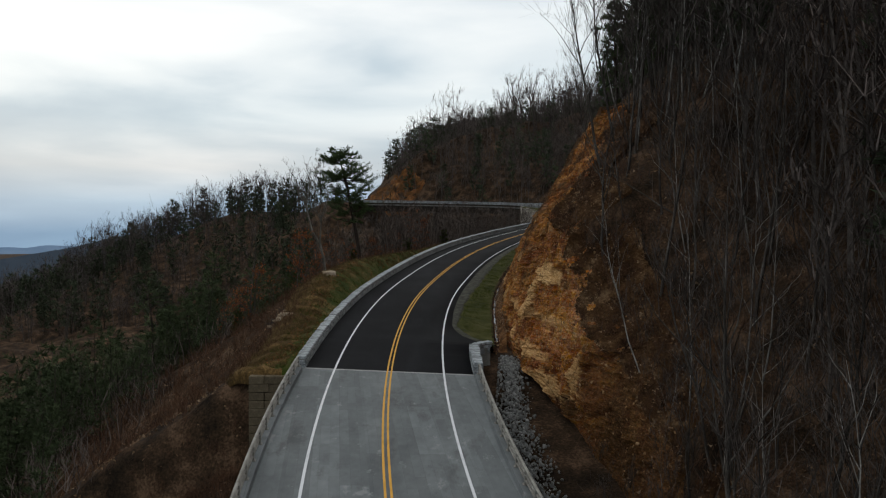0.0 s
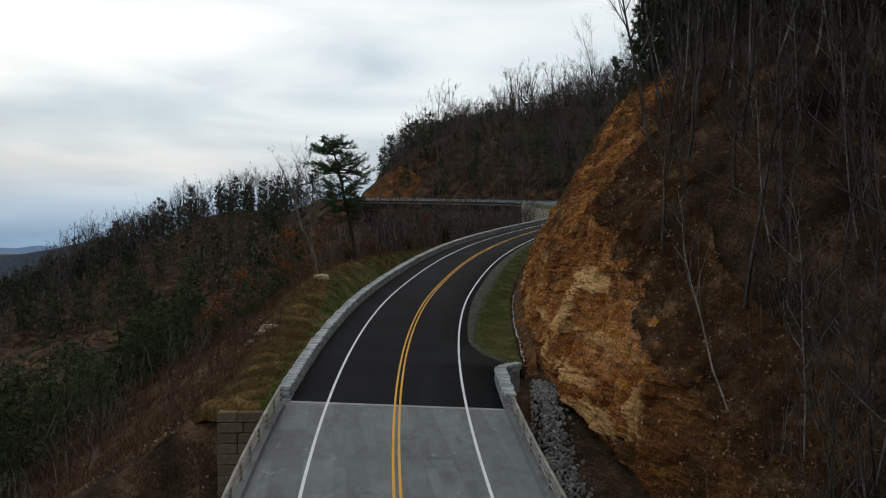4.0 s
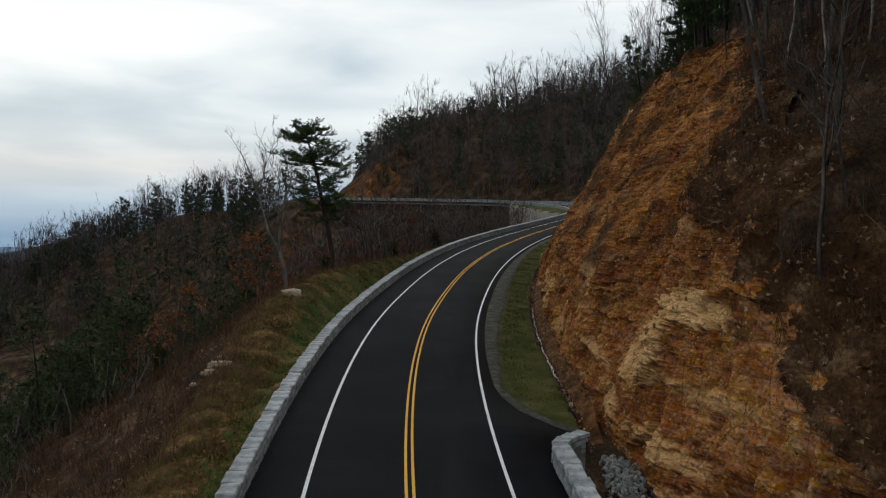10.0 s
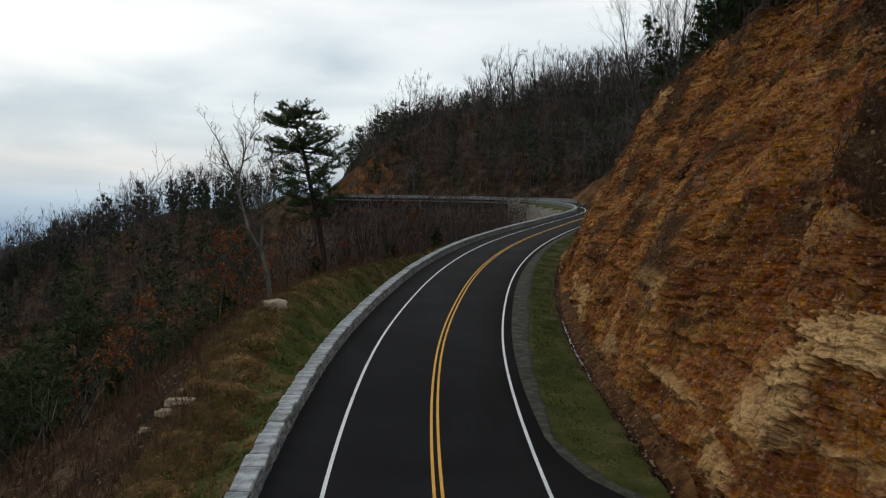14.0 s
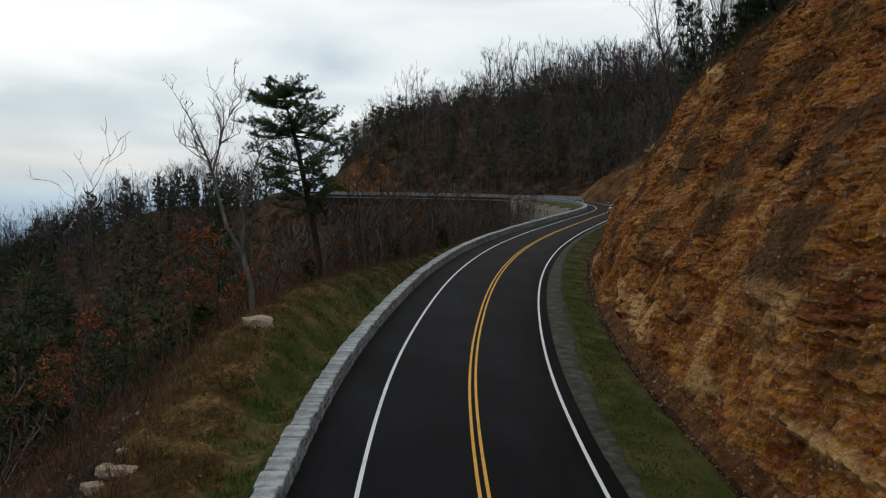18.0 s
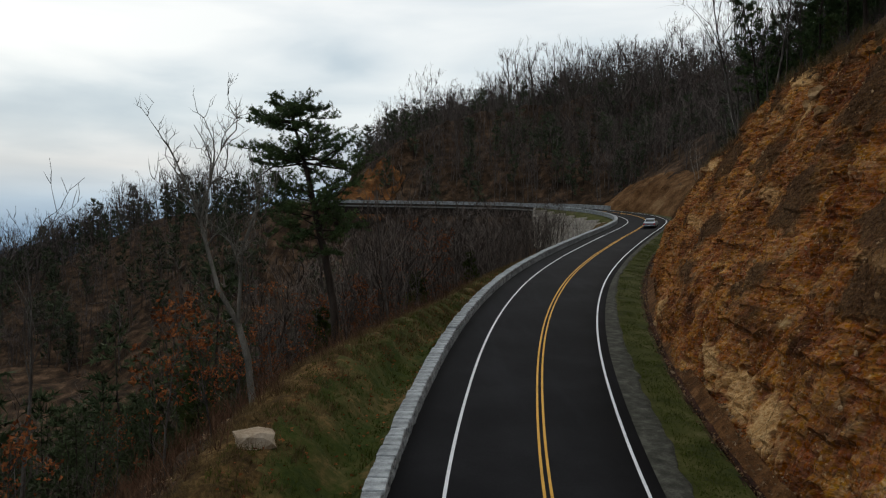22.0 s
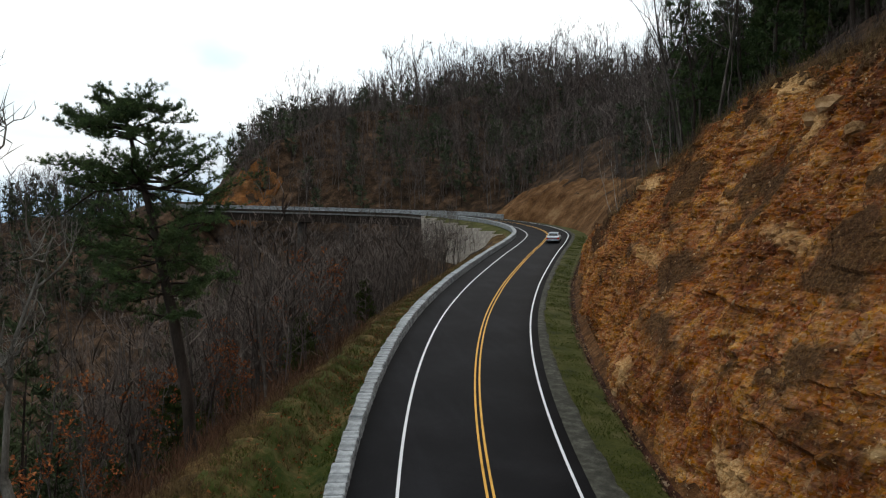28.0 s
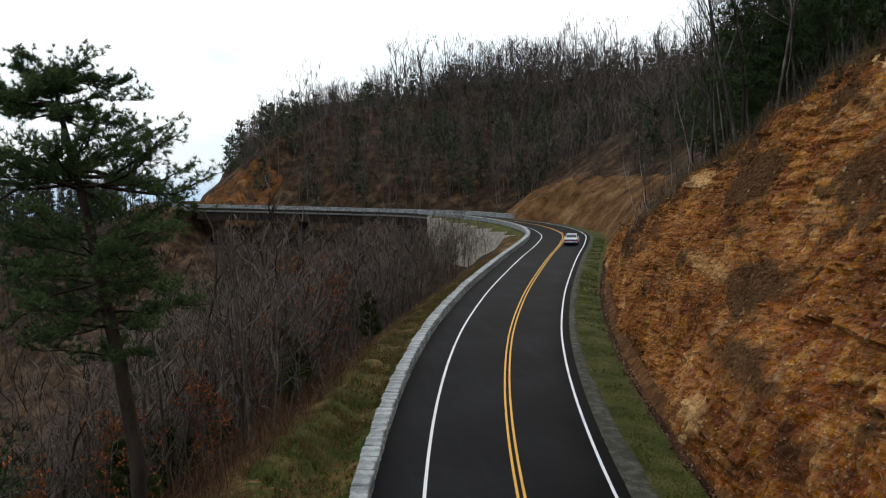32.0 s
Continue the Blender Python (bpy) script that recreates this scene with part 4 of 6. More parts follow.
def dress(core, s0, s1, d_in, d_out, height, off, g, faces=True, caps_limit=300):
    """Coping stones one by one, and the rough face stones in one joined piece."""
    s, n = s0, 0
    mid = (d_in + d_out) / 2
    far_v, far_f, base = [], [], 0
    while s < s1:
        bend = (off(s + 0.3) - off(s + 0.2)) / 0.1
        k = int(g.integers(0, 8)) if bend < 0.05 else 0
        L = CAP_L[k] / math.hypot(1, bend)
        m = road_frame(s + L / 2, mid + off(s + L / 2), height - 0.15 + g.uniform(-0.012, 0.02), g.uniform(-2, 2) - math.degrees(math.atan(bend)))
        if n < caps_limit:
            piece("coping_stone", CAPS[k], core, at=m)
        n += 1
        s += L + 0.012
    verts, quads, count = [], [], 0
    src = []
    for me in FACES:
        v = np.array([x.co[:] for x in me.vertices])
        f3 = [p.vertices[:] for p in me.polygons if len(p.vertices) == 3]
        f4 = [p.vertices[:] for p in me.polygons if len(p.vertices) == 4]
        src.append((v, np.array(f3).reshape(-1, 3), np.array(f4).reshape(-1, 4)))
    tris = []
    for course in range(int(height / 0.21) if faces else 0):
        for d_face, turn in ((d_in, 0), (d_out, 180)):
            s = s0 + (course % 2) * 0.2
            while s < s1 - 0.4:
                k = int(g.integers(0, 6))
                L = 0.34 + 0.09 * k
                side = 1 if d_in > 0 else -1
                inset = 0.03 * side * (1 if turn == 0 else -1)
                m = np.array(road_frame(s + L / 2, d_face + inset + off(s + L / 2) + g.uniform(-0.015, 0.015), -0.06 + course * 0.215 * (height - 0.15) / (0.215 * int(height / 0.21)), -math.degrees(math.atan(off(s + L / 2 + 0.5) - off(s + L / 2 - 0.5)))))
                v, a, b = src[k]
                verts.append(v @ m[:3, :3].T + m[:3, 3])
                tris.append(a + count)
                quads.append(b + count)
                count += len(v)
                s += L + 0.02
    if verts:
        ob = piece("face_stones", mesh_of("face_stones", np.vstack(verts), [np.vstack(tris), np.vstack(quads)], STONE), core)
        tagged(ob, "rough grey face stones in courses", kind="stuff")


core, _, off, g = wall_run("guard_wall", "low mortared granite guard wall with rough coping stones", 34.0, S_VIA0 - 2, -5.08, -5.62, 0.62, 1.0, 1)
dress(core, 34.0, S_VIA0 - 2, -5.08, -5.62, 0.62, off, g)
curl = lambda q: 0.0 if q < 39.2 else 0.42 * (q - 39.2) ** 2
core, _, off, g = wall_run("bridge_end_wall", "short granite end wall that curls away from the road", 34.0, 40.7, 5.12, 5.68, 0.72, 0.1, 2, flare=curl)
dress(core, 34.0, 40.7, 5.12, 5.68, 0.72, off, g)


# ---- trees ----
def tubes(paths):
    """Tubes round polylines: paths of (points, radii, sides); one-sided ribbons where sides is 2."""
    V, Q, n = [], [], 0
    for pts, rad, sides in paths:
        pts = np.asarray(pts, float)
        t = np.gradient(pts, axis=0)
        t /= np.linalg.norm(t, axis=1)[:, None] + 1e-9
        ref = np.where(np.abs(t[:, 2:3]) > 0.9, [[1.0, 0, 0]], [[0, 0, 1.0]])
        a = np.cross(t, ref)
        a /= np.linalg.norm(a, axis=1)[:, None] + 1e-9
        b = np.cross(t, a)
        ang = np.arange(sides) * 2 * np.pi / sides
        ring = pts[:, None] + np.asarray(rad)[:, None, None] * (np.cos(ang)[None, :, None] * a[:, None] + np.sin(ang)[None, :, None] * b[:, None])
        m = len(pts)
        V.append(ring.reshape(-1, 3))
        i = np.arange(m * sides).reshape(m, sides) + n
        if sides == 2:
            q = np.stack([i[:-1, 0], i[:-1, 1], i[1:, 1], i[1:, 0]], -1)
        else:
            j = np.roll(i, -1, 1)
            q = np.stack([i[:-1], j[:-1], j[1:], i[1:]], -1).reshape(-1, 4)
        Q.append(q)
        n += m * sides
    return np.vstack(V), np.vstack(Q)


def limb(g, start, way, length, radius, n, up=0.25, wander=0.22, end=0.25):
    """A wandering tapered polyline."""
    pts, way = [np.array(start, float)], np.array(way, float)
    for _ in range(n):
        way = way + g.normal(size=3) * wander + np.array([0, 0, up * 0.3])
        way /= np.linalg.norm(way)
        pts.append(pts[-1] + way * length / n)
    return np.array(pts), np.linspace(radius, radius * end, n + 1)


def side_way(g, along, spread):
    v = np.cross(along, g.normal(size=3))
    v /= np.linalg.norm(v) + 1e-9
    w = along * math.cos(spread) + v * math.sin(spread)
    return w / np.linalg.norm(w)


def bare_tree(seed, height, limbs=13, forks=5, twigs=4, first=0.35, thick=0.011, detail=2, lean=0.06):
    """Trunk and branches of a leafless broadleaf tree. Returns two lists of paths: trunk and limbs, fine branches."""
    g = np.random.default_rng(seed)
    trunk = limb(g, (0, 0, -0.4), (g.normal() * lean, g.normal() * lean, 1), height, height * thick, 8, 0.5, 0.07, 0.12)
    n1, n2, n3 = (5, 3, 2) if detail > 1 else (4, 2, 1) if detail else (3, 2, 1)
    wood, fine = [(trunk[0], trunk[1], 6 if detail > 1 else 3)], []
    for k in range(limbs):
        f = first + (0.97 - first) * (k + g.uniform(0, 0.8)) / limbs
        at = trunk[0]
        pos = np.array([np.interp(f * 8, np.arange(9), at[:, i]) for i in range(3)])
        r = np.interp(f * 8, np.arange(9), trunk[1])
        w = side_way(g, np.array([0, 0, 1.0]), g.uniform(0.4, 0.95))
        L = height * (0.40 - 0.24 * f) * g.uniform(0.7, 1.2)
        p = limb(g, pos, w, L, max(r * 0.6, 0.02), n1, 0.5, 0.2)
        wood.append((*p, 4 if detail > 1 else 3 if detail else 2))
        for j in range(forks):
            q = g.uniform(0.25, 1.0) * n1
            pos2 = np.array([np.interp(q, np.arange(n1 + 1), p[0][:, i]) for i in range(3)])
            w2 = side_way(g, (p[0][-1] - p[0][0]) / L, g.uniform(0.4, 0.9))
            L2 = L * g.uniform(0.35, 0.6)
            p2 = limb(g, pos2, w2, L2, max(p[1][0] * 0.35, 0.014 if detail > 0 else 0.024), n2, 0.5, 0.2, 0.4)
            fine.append((*p2, 3 if detail > 1 else 2))
            for _ in range(twigs):
                q3 = g.uniform(0.2, 1.0) * n2
                pos3 = np.array([np.interp(q3, np.arange(n2 + 1), p2[0][:, i]) for i in range(3)])
                w3 = side_way(g, (p2[0][-1] - p2[0][0]) / L2, g.uniform(0.4, 0.9))
                p3 = limb(g, pos3, w3, L2 * g.uniform(0.35, 0.7), 0.013 if detail > 0 else 0.038, n3, 0.5, 0.25, 0.6)
                fine.append((*p3, 3 if detail > 1 else 2))
    return wood, fine


def blades(g, centres, ways, count, length, width, spread):
    """Clusters of pointed needles or leaves: count triangles from each centre about its way."""
    n = len(centres)
    c = np.repeat(centres, count, 0)
    w = np.repeat(ways, count, 0) + g.normal(size=(n * count, 3)) * spread
    w /= np.linalg.norm(w, axis=1)[:, None] + 1e-9
    side = np.cross(w, g.normal(size=(n * count, 3)))
    side /= np.linalg.norm(side, axis=1)[:, None] + 1e-9
    L = length * g.uniform(0.6, 1.2, (n * count, 1))
    V = np.stack([c - side * width, c + side * width, c + w * L], 1).reshape(-1, 3)
    return V, np.arange(len(V)).reshape(-1, 3)


def pine(seed, height, first=0.3, tiers=16, per=4, reach=0.22, clumps=7, count=16, size=0.45, droop=0.0, lean=0.03, flat=0.5, wide=0.09):
    """A pine: trunk and boughs, and needle clumps out along the boughs."""
    g = np.random.default_rng(seed)
    trunk = limb(g, (0, 0, -0.4), (g.normal() * lean, g.normal() * lean, 1), height, height * 0.012, 10, 0.5, 0.05, 0.1)
    wood, cen, way = [(*trunk, 6)], [], []
    for k in range(tiers):
        f = first + (1 - first) * (k + 0.5) / tiers
        pos = np.array([np.interp(f * 10, np.arange(11), trunk[0][:, i]) for i in range(3)])
        for j in range(per):
            az = g.uniform(0, 6.283)
            w = np.array([math.cos(az), math.sin(az), g.uniform(0.0, 0.45) - droop])
            L = height * reach * (1.12 - f) ** 0.6 * g.uniform(0.55, 1.25)
            p = limb(g, pos, w / np.linalg.norm(w), L, max(0.02, height * 0.003 * (1.1 - f)), 4, 0.15, 0.2)
            wood.append((*p, 3))
            q = np.interp(g.uniform(0.35, 1.0, clumps) * 4, np.arange(5), np.arange(5))
            for t in q:
                c = np.array([np.interp(t, np.arange(5), p[0][:, i]) for i in range(3)]) + g.normal(size=3) * L * np.array([0.11, 0.11, 0.05])
                cen.append(c)
                v = (p[0][-1] - p[0][0]) / L + np.array([0, 0, 0.4])
                way.append(v)
    V, T = blades(g, np.array(cen), np.array(way), count, size, size * wide, flat)
    return wood, V, T


def as_mesh(name, paths, mat, smooth=True):
    v, q = tubes(paths)
    return mesh_of(name, v, q, mat, smooth)


def grove(name, label, spots, kinds, mats, g, scale=(0.8, 1.2), cap=None):
    """Many far trees in one mesh: kinds are (verts, faces, material index). cap: no tree reaches higher."""
    V, F3, F4, M3, M4, n = [], [], [], [], [], 0
    for (x, y, z) in spots:
        k = kinds[int(g.integers(0, len(kinds)))]
        a, sc = g.uniform(0, 6.283), g.uniform(*scale)
        if cap is not None:
            sc = min(sc, (cap + g.uniform(-3, 1) - z) / k[0][0][:, 2].max())
            if sc < 0.2:
                continue
        c, s_ = math.cos(a) * sc, math.sin(a) * sc
        R = np.array([[c, -s_, 0], [s_, c, 0], [0, 0, sc * g.uniform(0.9, 1.12)]])
        for v, f, mi in k:
            V.append(v @ R.T + (x, y, z))
            if f.shape[1] == 3:
                F3.append(f + n)
                M3.append(np.full(len(f), mi))
            else:
                F4.append(f + n)
                M4.append(np.full(len(f), mi))
            n += len(v)
    faces = ([np.vstack(F3)] if F3 else []) + ([np.vstack(F4)] if F4 else [])
    idx = np.concatenate(M3 + M4).astype(np.int32)
    me = mesh_of(name, np.vstack(V), faces, mats)
    me.polygons.foreach_set("material_index", idx)
    return thing(name, label, "woodland", kind="stuff", data=me)


def scatter(g, n, x0, x1, y0, y1, keep):
    """Random places on the ground that pass keep(s, d, x, y, z)."""
    x, y = g.uniform(x0, x1, n), g.uniform(y0, y1, n)
    z, s, d = heights(x, y)
    ok = keep(s, d, x, y, z)
    return np.stack([x, y, z], 1)[ok]


g = np.random.default_rng(77)


def crown_kind(seed, height, limbs=6, subs=4, twigs=4, first=0.42, spread=0.62, radii=(0.075, 0.05, 0.034), stem=0.011):
    """A far leafless tree: clear stem and a rounded crown of rising limbs, as ribbons."""
    gg = np.random.default_rng(seed)
    t = limb(gg, (0, 0, -0.4), (gg.normal() * 0.05, gg.normal() * 0.05, 1), height * 0.9, height * stem, 5, 0.5, 0.06, 0.3)
    up, fine = np.array([0, 0, 1.0]), []
    for k in range(limbs):
        f = (first + (0.95 - first) * (k + gg.uniform(0, 0.7)) / limbs) * 5
        at = np.array([np.interp(f, np.arange(6), t[0][:, i]) for i in range(3)])
        L = height * (0.47 - 0.055 * f) * gg.uniform(0.8, 1.15)
        p = limb(gg, at, side_way(gg, up, spread * gg.uniform(0.65, 1.3)), L, radii[0], 3, 0.25, 0.16, 0.5)
        fine.append((*p, 2))
        for _ in range(subs):
            q = p[0][gg.integers(1, 4)]
            s2 = limb(gg, q, side_way(gg, (p[0][-1] - p[0][0]) / L, gg.uniform(0.4, 1.0)), L * gg.uniform(0.35, 0.6), radii[1], 2, 0.15, 0.2, 0.6)
            fine.append((*s2, 2))
            for _ in range(twigs):
                fine.append((*limb(gg, s2[0][gg.integers(0, 3)], side_way(gg, up, gg.uniform(0.3, 1.5)), L * gg.uniform(0.18, 0.36), radii[2], 1, 0.2, 0.2, 0.5), 2))
    a, b = tubes([(*t, 3)]), tubes(fine)
    return [(a[0], a[1], 0), (b[0], b[1], 1)]


far_kinds = [crown_kind(100 + k, 15 + (k % 4) * 1.2, 7, 4, 5, 0.45, 0.70, (0.095, 0.062, 0.040)) for k in range(8)]
mass_kinds = [crown_kind(140 + k, 12.5 + (k % 4) * 1.4, 6, 3, 4, 0.25, 1.05, (0.06, 0.05, 0.045)) for k in range(8)]
thin_kinds = [crown_kind(160 + k, 11 + (k % 4) * 1.4, 7, 4, 4, 0.22, 1.0, (0.036, 0.024, 0.018), 0.0055) for k in range(6)]
far_pines = []
for k in range(4):
    wood, V, T = pine(200 + k, 11 + k * 1.5, 0.16, 9, 4, 0.22, 2, 5, 1.5, 0.05, wide=0.13)
    a = tubes([(wood[0][0][::2], wood[0][1][::2], 3)])
    far_pines.append([(a[0], a[1], 2), (V, T, 3)])
mid_pines = []
for k in range(6):
    wood, V, T = pine(220 + k, 9.5 + k * 1.1, 0.10 + 0.03 * (k % 3), 11, 4, 0.25, 3, 5, 0.85, 0.03, flat=0.8, wide=0.10)
    a = tubes([(wood[0][0][::2], wood[0][1][::2], 3)])
    mid_pines.append([(a[0], a[1], 2), (V, T, 4)])
DARK_NEEDLE = material("shaded_pine_needles", [(0.3, (0.025, 0.035, 0.016)), (0.5, (0.042, 0.056, 0.026)), (0.75, (0.064, 0.080, 0.036))], 6.0, rough=0.8, bump=0, island=0.25)
# bark and twigs of the woods, lightened in colour to stand for haze
FAR_BARK = material("hazed_grey_bark", [(0.3, (0.036, 0.029, 0.025)), (0.5, (0.062, 0.052, 0.046)), (0.7, (0.115, 0.100, 0.090))], 0.6, bump=0, island=0.4)
FAR_TWIG = material("hazed_bare_twigs", [(0.3, (0.047, 0.037, 0.033)), (0.7, (0.105, 0.087, 0.079))], 1.5, bump=0, island=0.35)
FAR_NEEDLE = material("far_pine_needles", [(0.3, (0.026, 0.034, 0.020)), (0.5, (0.044, 0.055, 0.032)), (0.75, (0.070, 0.082, 0.044))], 4.0, rough=0.8, bump=0, island=0.25)
LOW_TWIG = material("brown_bare_twigs", [(0.3, (0.044, 0.034, 0.029)), (0.7, (0.102, 0.082, 0.070))], 1.5, bump=0, island=0.35)
MATS = [FAR_BARK, FAR_TWIG, PINE_BARK, FAR_NEEDLE, DARK_NEEDLE]
LOW_MATS = [FAR_BARK, LOW_TWIG, PINE_BARK, FAR_NEEDLE, DARK_NEEDLE]
hill = scatter(g, 5200, -45, 190, 215, 450, lambda s, d, x, y, z: (d > 11) & (d < 165) & (s > 168) & ~((d < 17) & (s < 256)) & ~((s > 296) & (d < 16)))
grove("hillside_woods", "leafless brown woods on the hillside above the viaduct", hill, mass_kinds * 2 + far_pines[:3], MATS, g, (0.62, 0.92))
crest = scatter(g, 760, -45, 190, 260, 450, lambda s, d, x, y, z: (d > 62) & (d < 170) & (s > 168))
grove("ridge_woods", "leafless tree crowns standing along the ridge", crest, far_kinds, MATS, g, (0.95, 1.3))
spur = scatter(g, 3600, -330, -42, 250, 580, lambda s, d, x, y, z: (d < -10) & (z > -55))
grove("spur_woods", "leafless woods with scattered pines on the far spur", spur, mass_kinds * 2 + far_pines * 2, MATS, g, (0.7, 1.0))
over = scatter(g, 2200, -330, -42, 300, 580, lambda s, d, x, y, z: (d < -10) & (ridge_height(x, y, SPUR, 0.5) - np.interp(x, SPUR[::-1, 0], SPUR[::-1, 2]) > -4))
grove("spur_crest_woods", "leafless crowns and dark pines along the spur's crest", over, far_kinds * 2 + far_pines, MATS, g, (0.7, 1.05))
valley = scatter(g, 2300, -190, -14, 20, 330, lambda s, d, x, y, z: (d < -21) & (d > -150) & (s < 300) & (s > 100))
grove("valley_woods", "bare trees and dark pines on the slope below the road", valley, thin_kinds + mid_pines, LOW_MATS, g, (0.55, 0.95))
dell = scatter(g, 3600, -130, -14, 0, 135, lambda s, d, x, y, z: (d < np.interp(s, [50, 70, 80, 100], [-28, -28, -24, -21])) & (d > -110) & (s <= 100) & (s > 8))
dell = dell[:1500]
grove("pine_woods", "dark green pines with few bare trees low on the slope", dell, thin_kinds[:2] + mid_pines, LOW_MATS, g, (0.5, 0.95))
edge = scatter(g, 900, -40, -14, 30, 120, lambda s, d, x, y, z: (d < -21) & (d > -29) & (s <= 92) & (s > 30))
grove("edge_pines", "small dark pines along the lower edge of the brushy slope", edge[:40], mid_pines + thin_kinds[:2], LOW_MATS, g, (0.3, 0.55))
ravine = scatter(g, 2300, -22, 40, 95, 278, lambda s, d, x, y, z: (d < -11) & (d > -60) & (s > 100) & ~((s > 188) & (s < 256) & (d > -24)))
grove("ravine_woods", "grey leafless trees in the ravine inside the bend", ravine, thin_kinds * 2 + mass_kinds[:3], LOW_MATS, g, (0.55, 1.1), 15.6)
slope = scatter(g, 2000, 4, 120, -15, 205, lambda s, d, x, y, z: (d > 23) & (d < 90) & (s < 185))
grove("slope_woods", "bare trees and pines on the slope above the rock cut", slope, mass_kinds * 2 + far_kinds + far_pines * 2, MATS, g, (0.7, 1.1))

thicket = scatter(g, 1500, 4, 60, -10, 92, lambda s, d, x, y, z: (d > np.interp(s, [0, 60, 80], [19, 21, 23])) & (d < 38) & (s < 88))
grove("hillside_thicket", "dense leafless saplings and trees behind the rock cut", thicket[:190], far_kinds[:4] + thin_kinds * 2, MATS, g, (0.6, 1.05))


# ---- single trees ----
def tree(name, label, at, parts, category="tree", group=""):
    """A tree as a thing: an Empty at its foot and its parts."""
    ob = thing(name, label, category, group, at=at)
    for nm, me, lab in parts:
        tagged(piece(nm, me, ob, lab), kind="" if nm == "trunk" else "stuff")
    return ob


def bare_parts(seed, height, mat=None, **kw):
    wood, fine = bare_tree(seed, height, **kw)
    return [("trunk", as_mesh("trunk", wood, mat or BARK), ""), ("branchwork", as_mesh("branchwork", fine, TWIG), "fine bare twigs")]


def pine_parts(seed, height, needle=None, **kw):
    wood, V, T = pine(seed, height, **kw)
    return [("trunk", as_mesh("trunk", wood, PINE_BARK), ""), ("crown", mesh_of("crown", V, T, needle or NEEDLE), "dark green needle clumps")]


# the tall leaning pine on the berm, with flat layered crown
def layered_pine():
    g = np.random.default_rng(5)
    pts = np.array([(0, 0, -0.6), (-0.25, 0.1, 3.0), (-0.75, 0.2, 6.0), (-1.3, 0.3, 8.5), (-1.7, 0.5, 10.5), (-2.3, 0.8, 12.8), (-2.75, 1.2, 14.3), (-2.9, 1.3, 15.4)])
    rad = np.array([0.27, 0.24, 0.22, 0.19, 0.15, 0.11, 0.06, 0.03])
    wood, cen, way = [(pts, rad, 8)], [], []
    # height, reach, number of boughs, bias to one side, twigs on each
    for h, reach, n, bias, leafy in ((6.3, 2.5, 5, -0.4, 12), (7.2, 3.2, 6, -0.25, 18), (7.7, 3.4, 6, -0.2, 20), (8.6, 3.5, 7, -0.15, 20), (9.4, 3.8, 8, -0.05, 24), (10.0, 3.4, 5, -0.05, 22), (11.5, 4.0, 9, 0.1, 26), (11.9, 4.2, 9, 0.1, 26), (12.3, 3.4, 7, 0.05, 22),
                                     (13.9, 2.4, 8, -0.05, 22), (14.3, 2.4, 8, -0.1, 22), (14.9, 1.8, 7, 0.0, 18), (15.2, 1.2, 5, 0.0, 14)):
        for k in range(n):
            az = 6.283 * (k + g.uniform(-0.35, 0.35)) / n
            at = np.array([np.interp(h + g.uniform(-0.16, 0.16), pts[:, 2], pts[:, i]) for i in range(3)])
            L = reach * (1 + bias * math.cos(az)) * g.uniform(0.6, 1.2)
            w = np.array([math.cos(az), math.sin(az), g.uniform(-0.02, 0.14)])
            p = limb(g, at, w, L, 0.036 * L / 3 + 0.012, 6, 0.05, 0.17, 0.3)
            wood.append((*p, 4))
            for j in range(leafy):
                f = g.uniform(0.28, 1.0)
                b = np.array([np.interp(f * 6, np.arange(7), p[0][:, i]) for i in range(3)])
                w2 = side_way(g, (p[0][-1] - p[0][0]) / L, g.uniform(0.5, 1.25))
                w2[2] = abs(w2[2]) * 0.35 + 0.03
                tw = limb(g, b, w2, g.uniform(0.35, 0.95) * min(1.0, L / 2.2), 0.011, 3, 0.25, 0.2, 0.5)
                wood.append((*tw, 3))
                for e in (0.9, 1.7, 2.4, 3.0):
                    c = np.array([np.interp(e, np.arange(4), tw[0][:, i]) for i in range(3)])
                    cen.append(c + g.normal(size=3) * (0.06, 0.06, 0.03))
                    way.append(np.array([w2[0] * 0.7, w2[1] * 0.7, 0.6]))
    V, T = blades(g, np.array(cen), np.array(way), 22, 0.19, 0.012, 0.8)
    return [("trunk", as_mesh("trunk", wood, PINE_BARK), "dark scaly trunk and crooked boughs"), ("crown", mesh_of("crown", V, T, NEEDLE), "flat layers of dark green needle clumps")]


x, y = -10.6, 108.5
tree("pine_tree", "tall leaning pine with flat layered dark crown on the berm", pose(x, y, ground_z(x, y)), layered_pine())


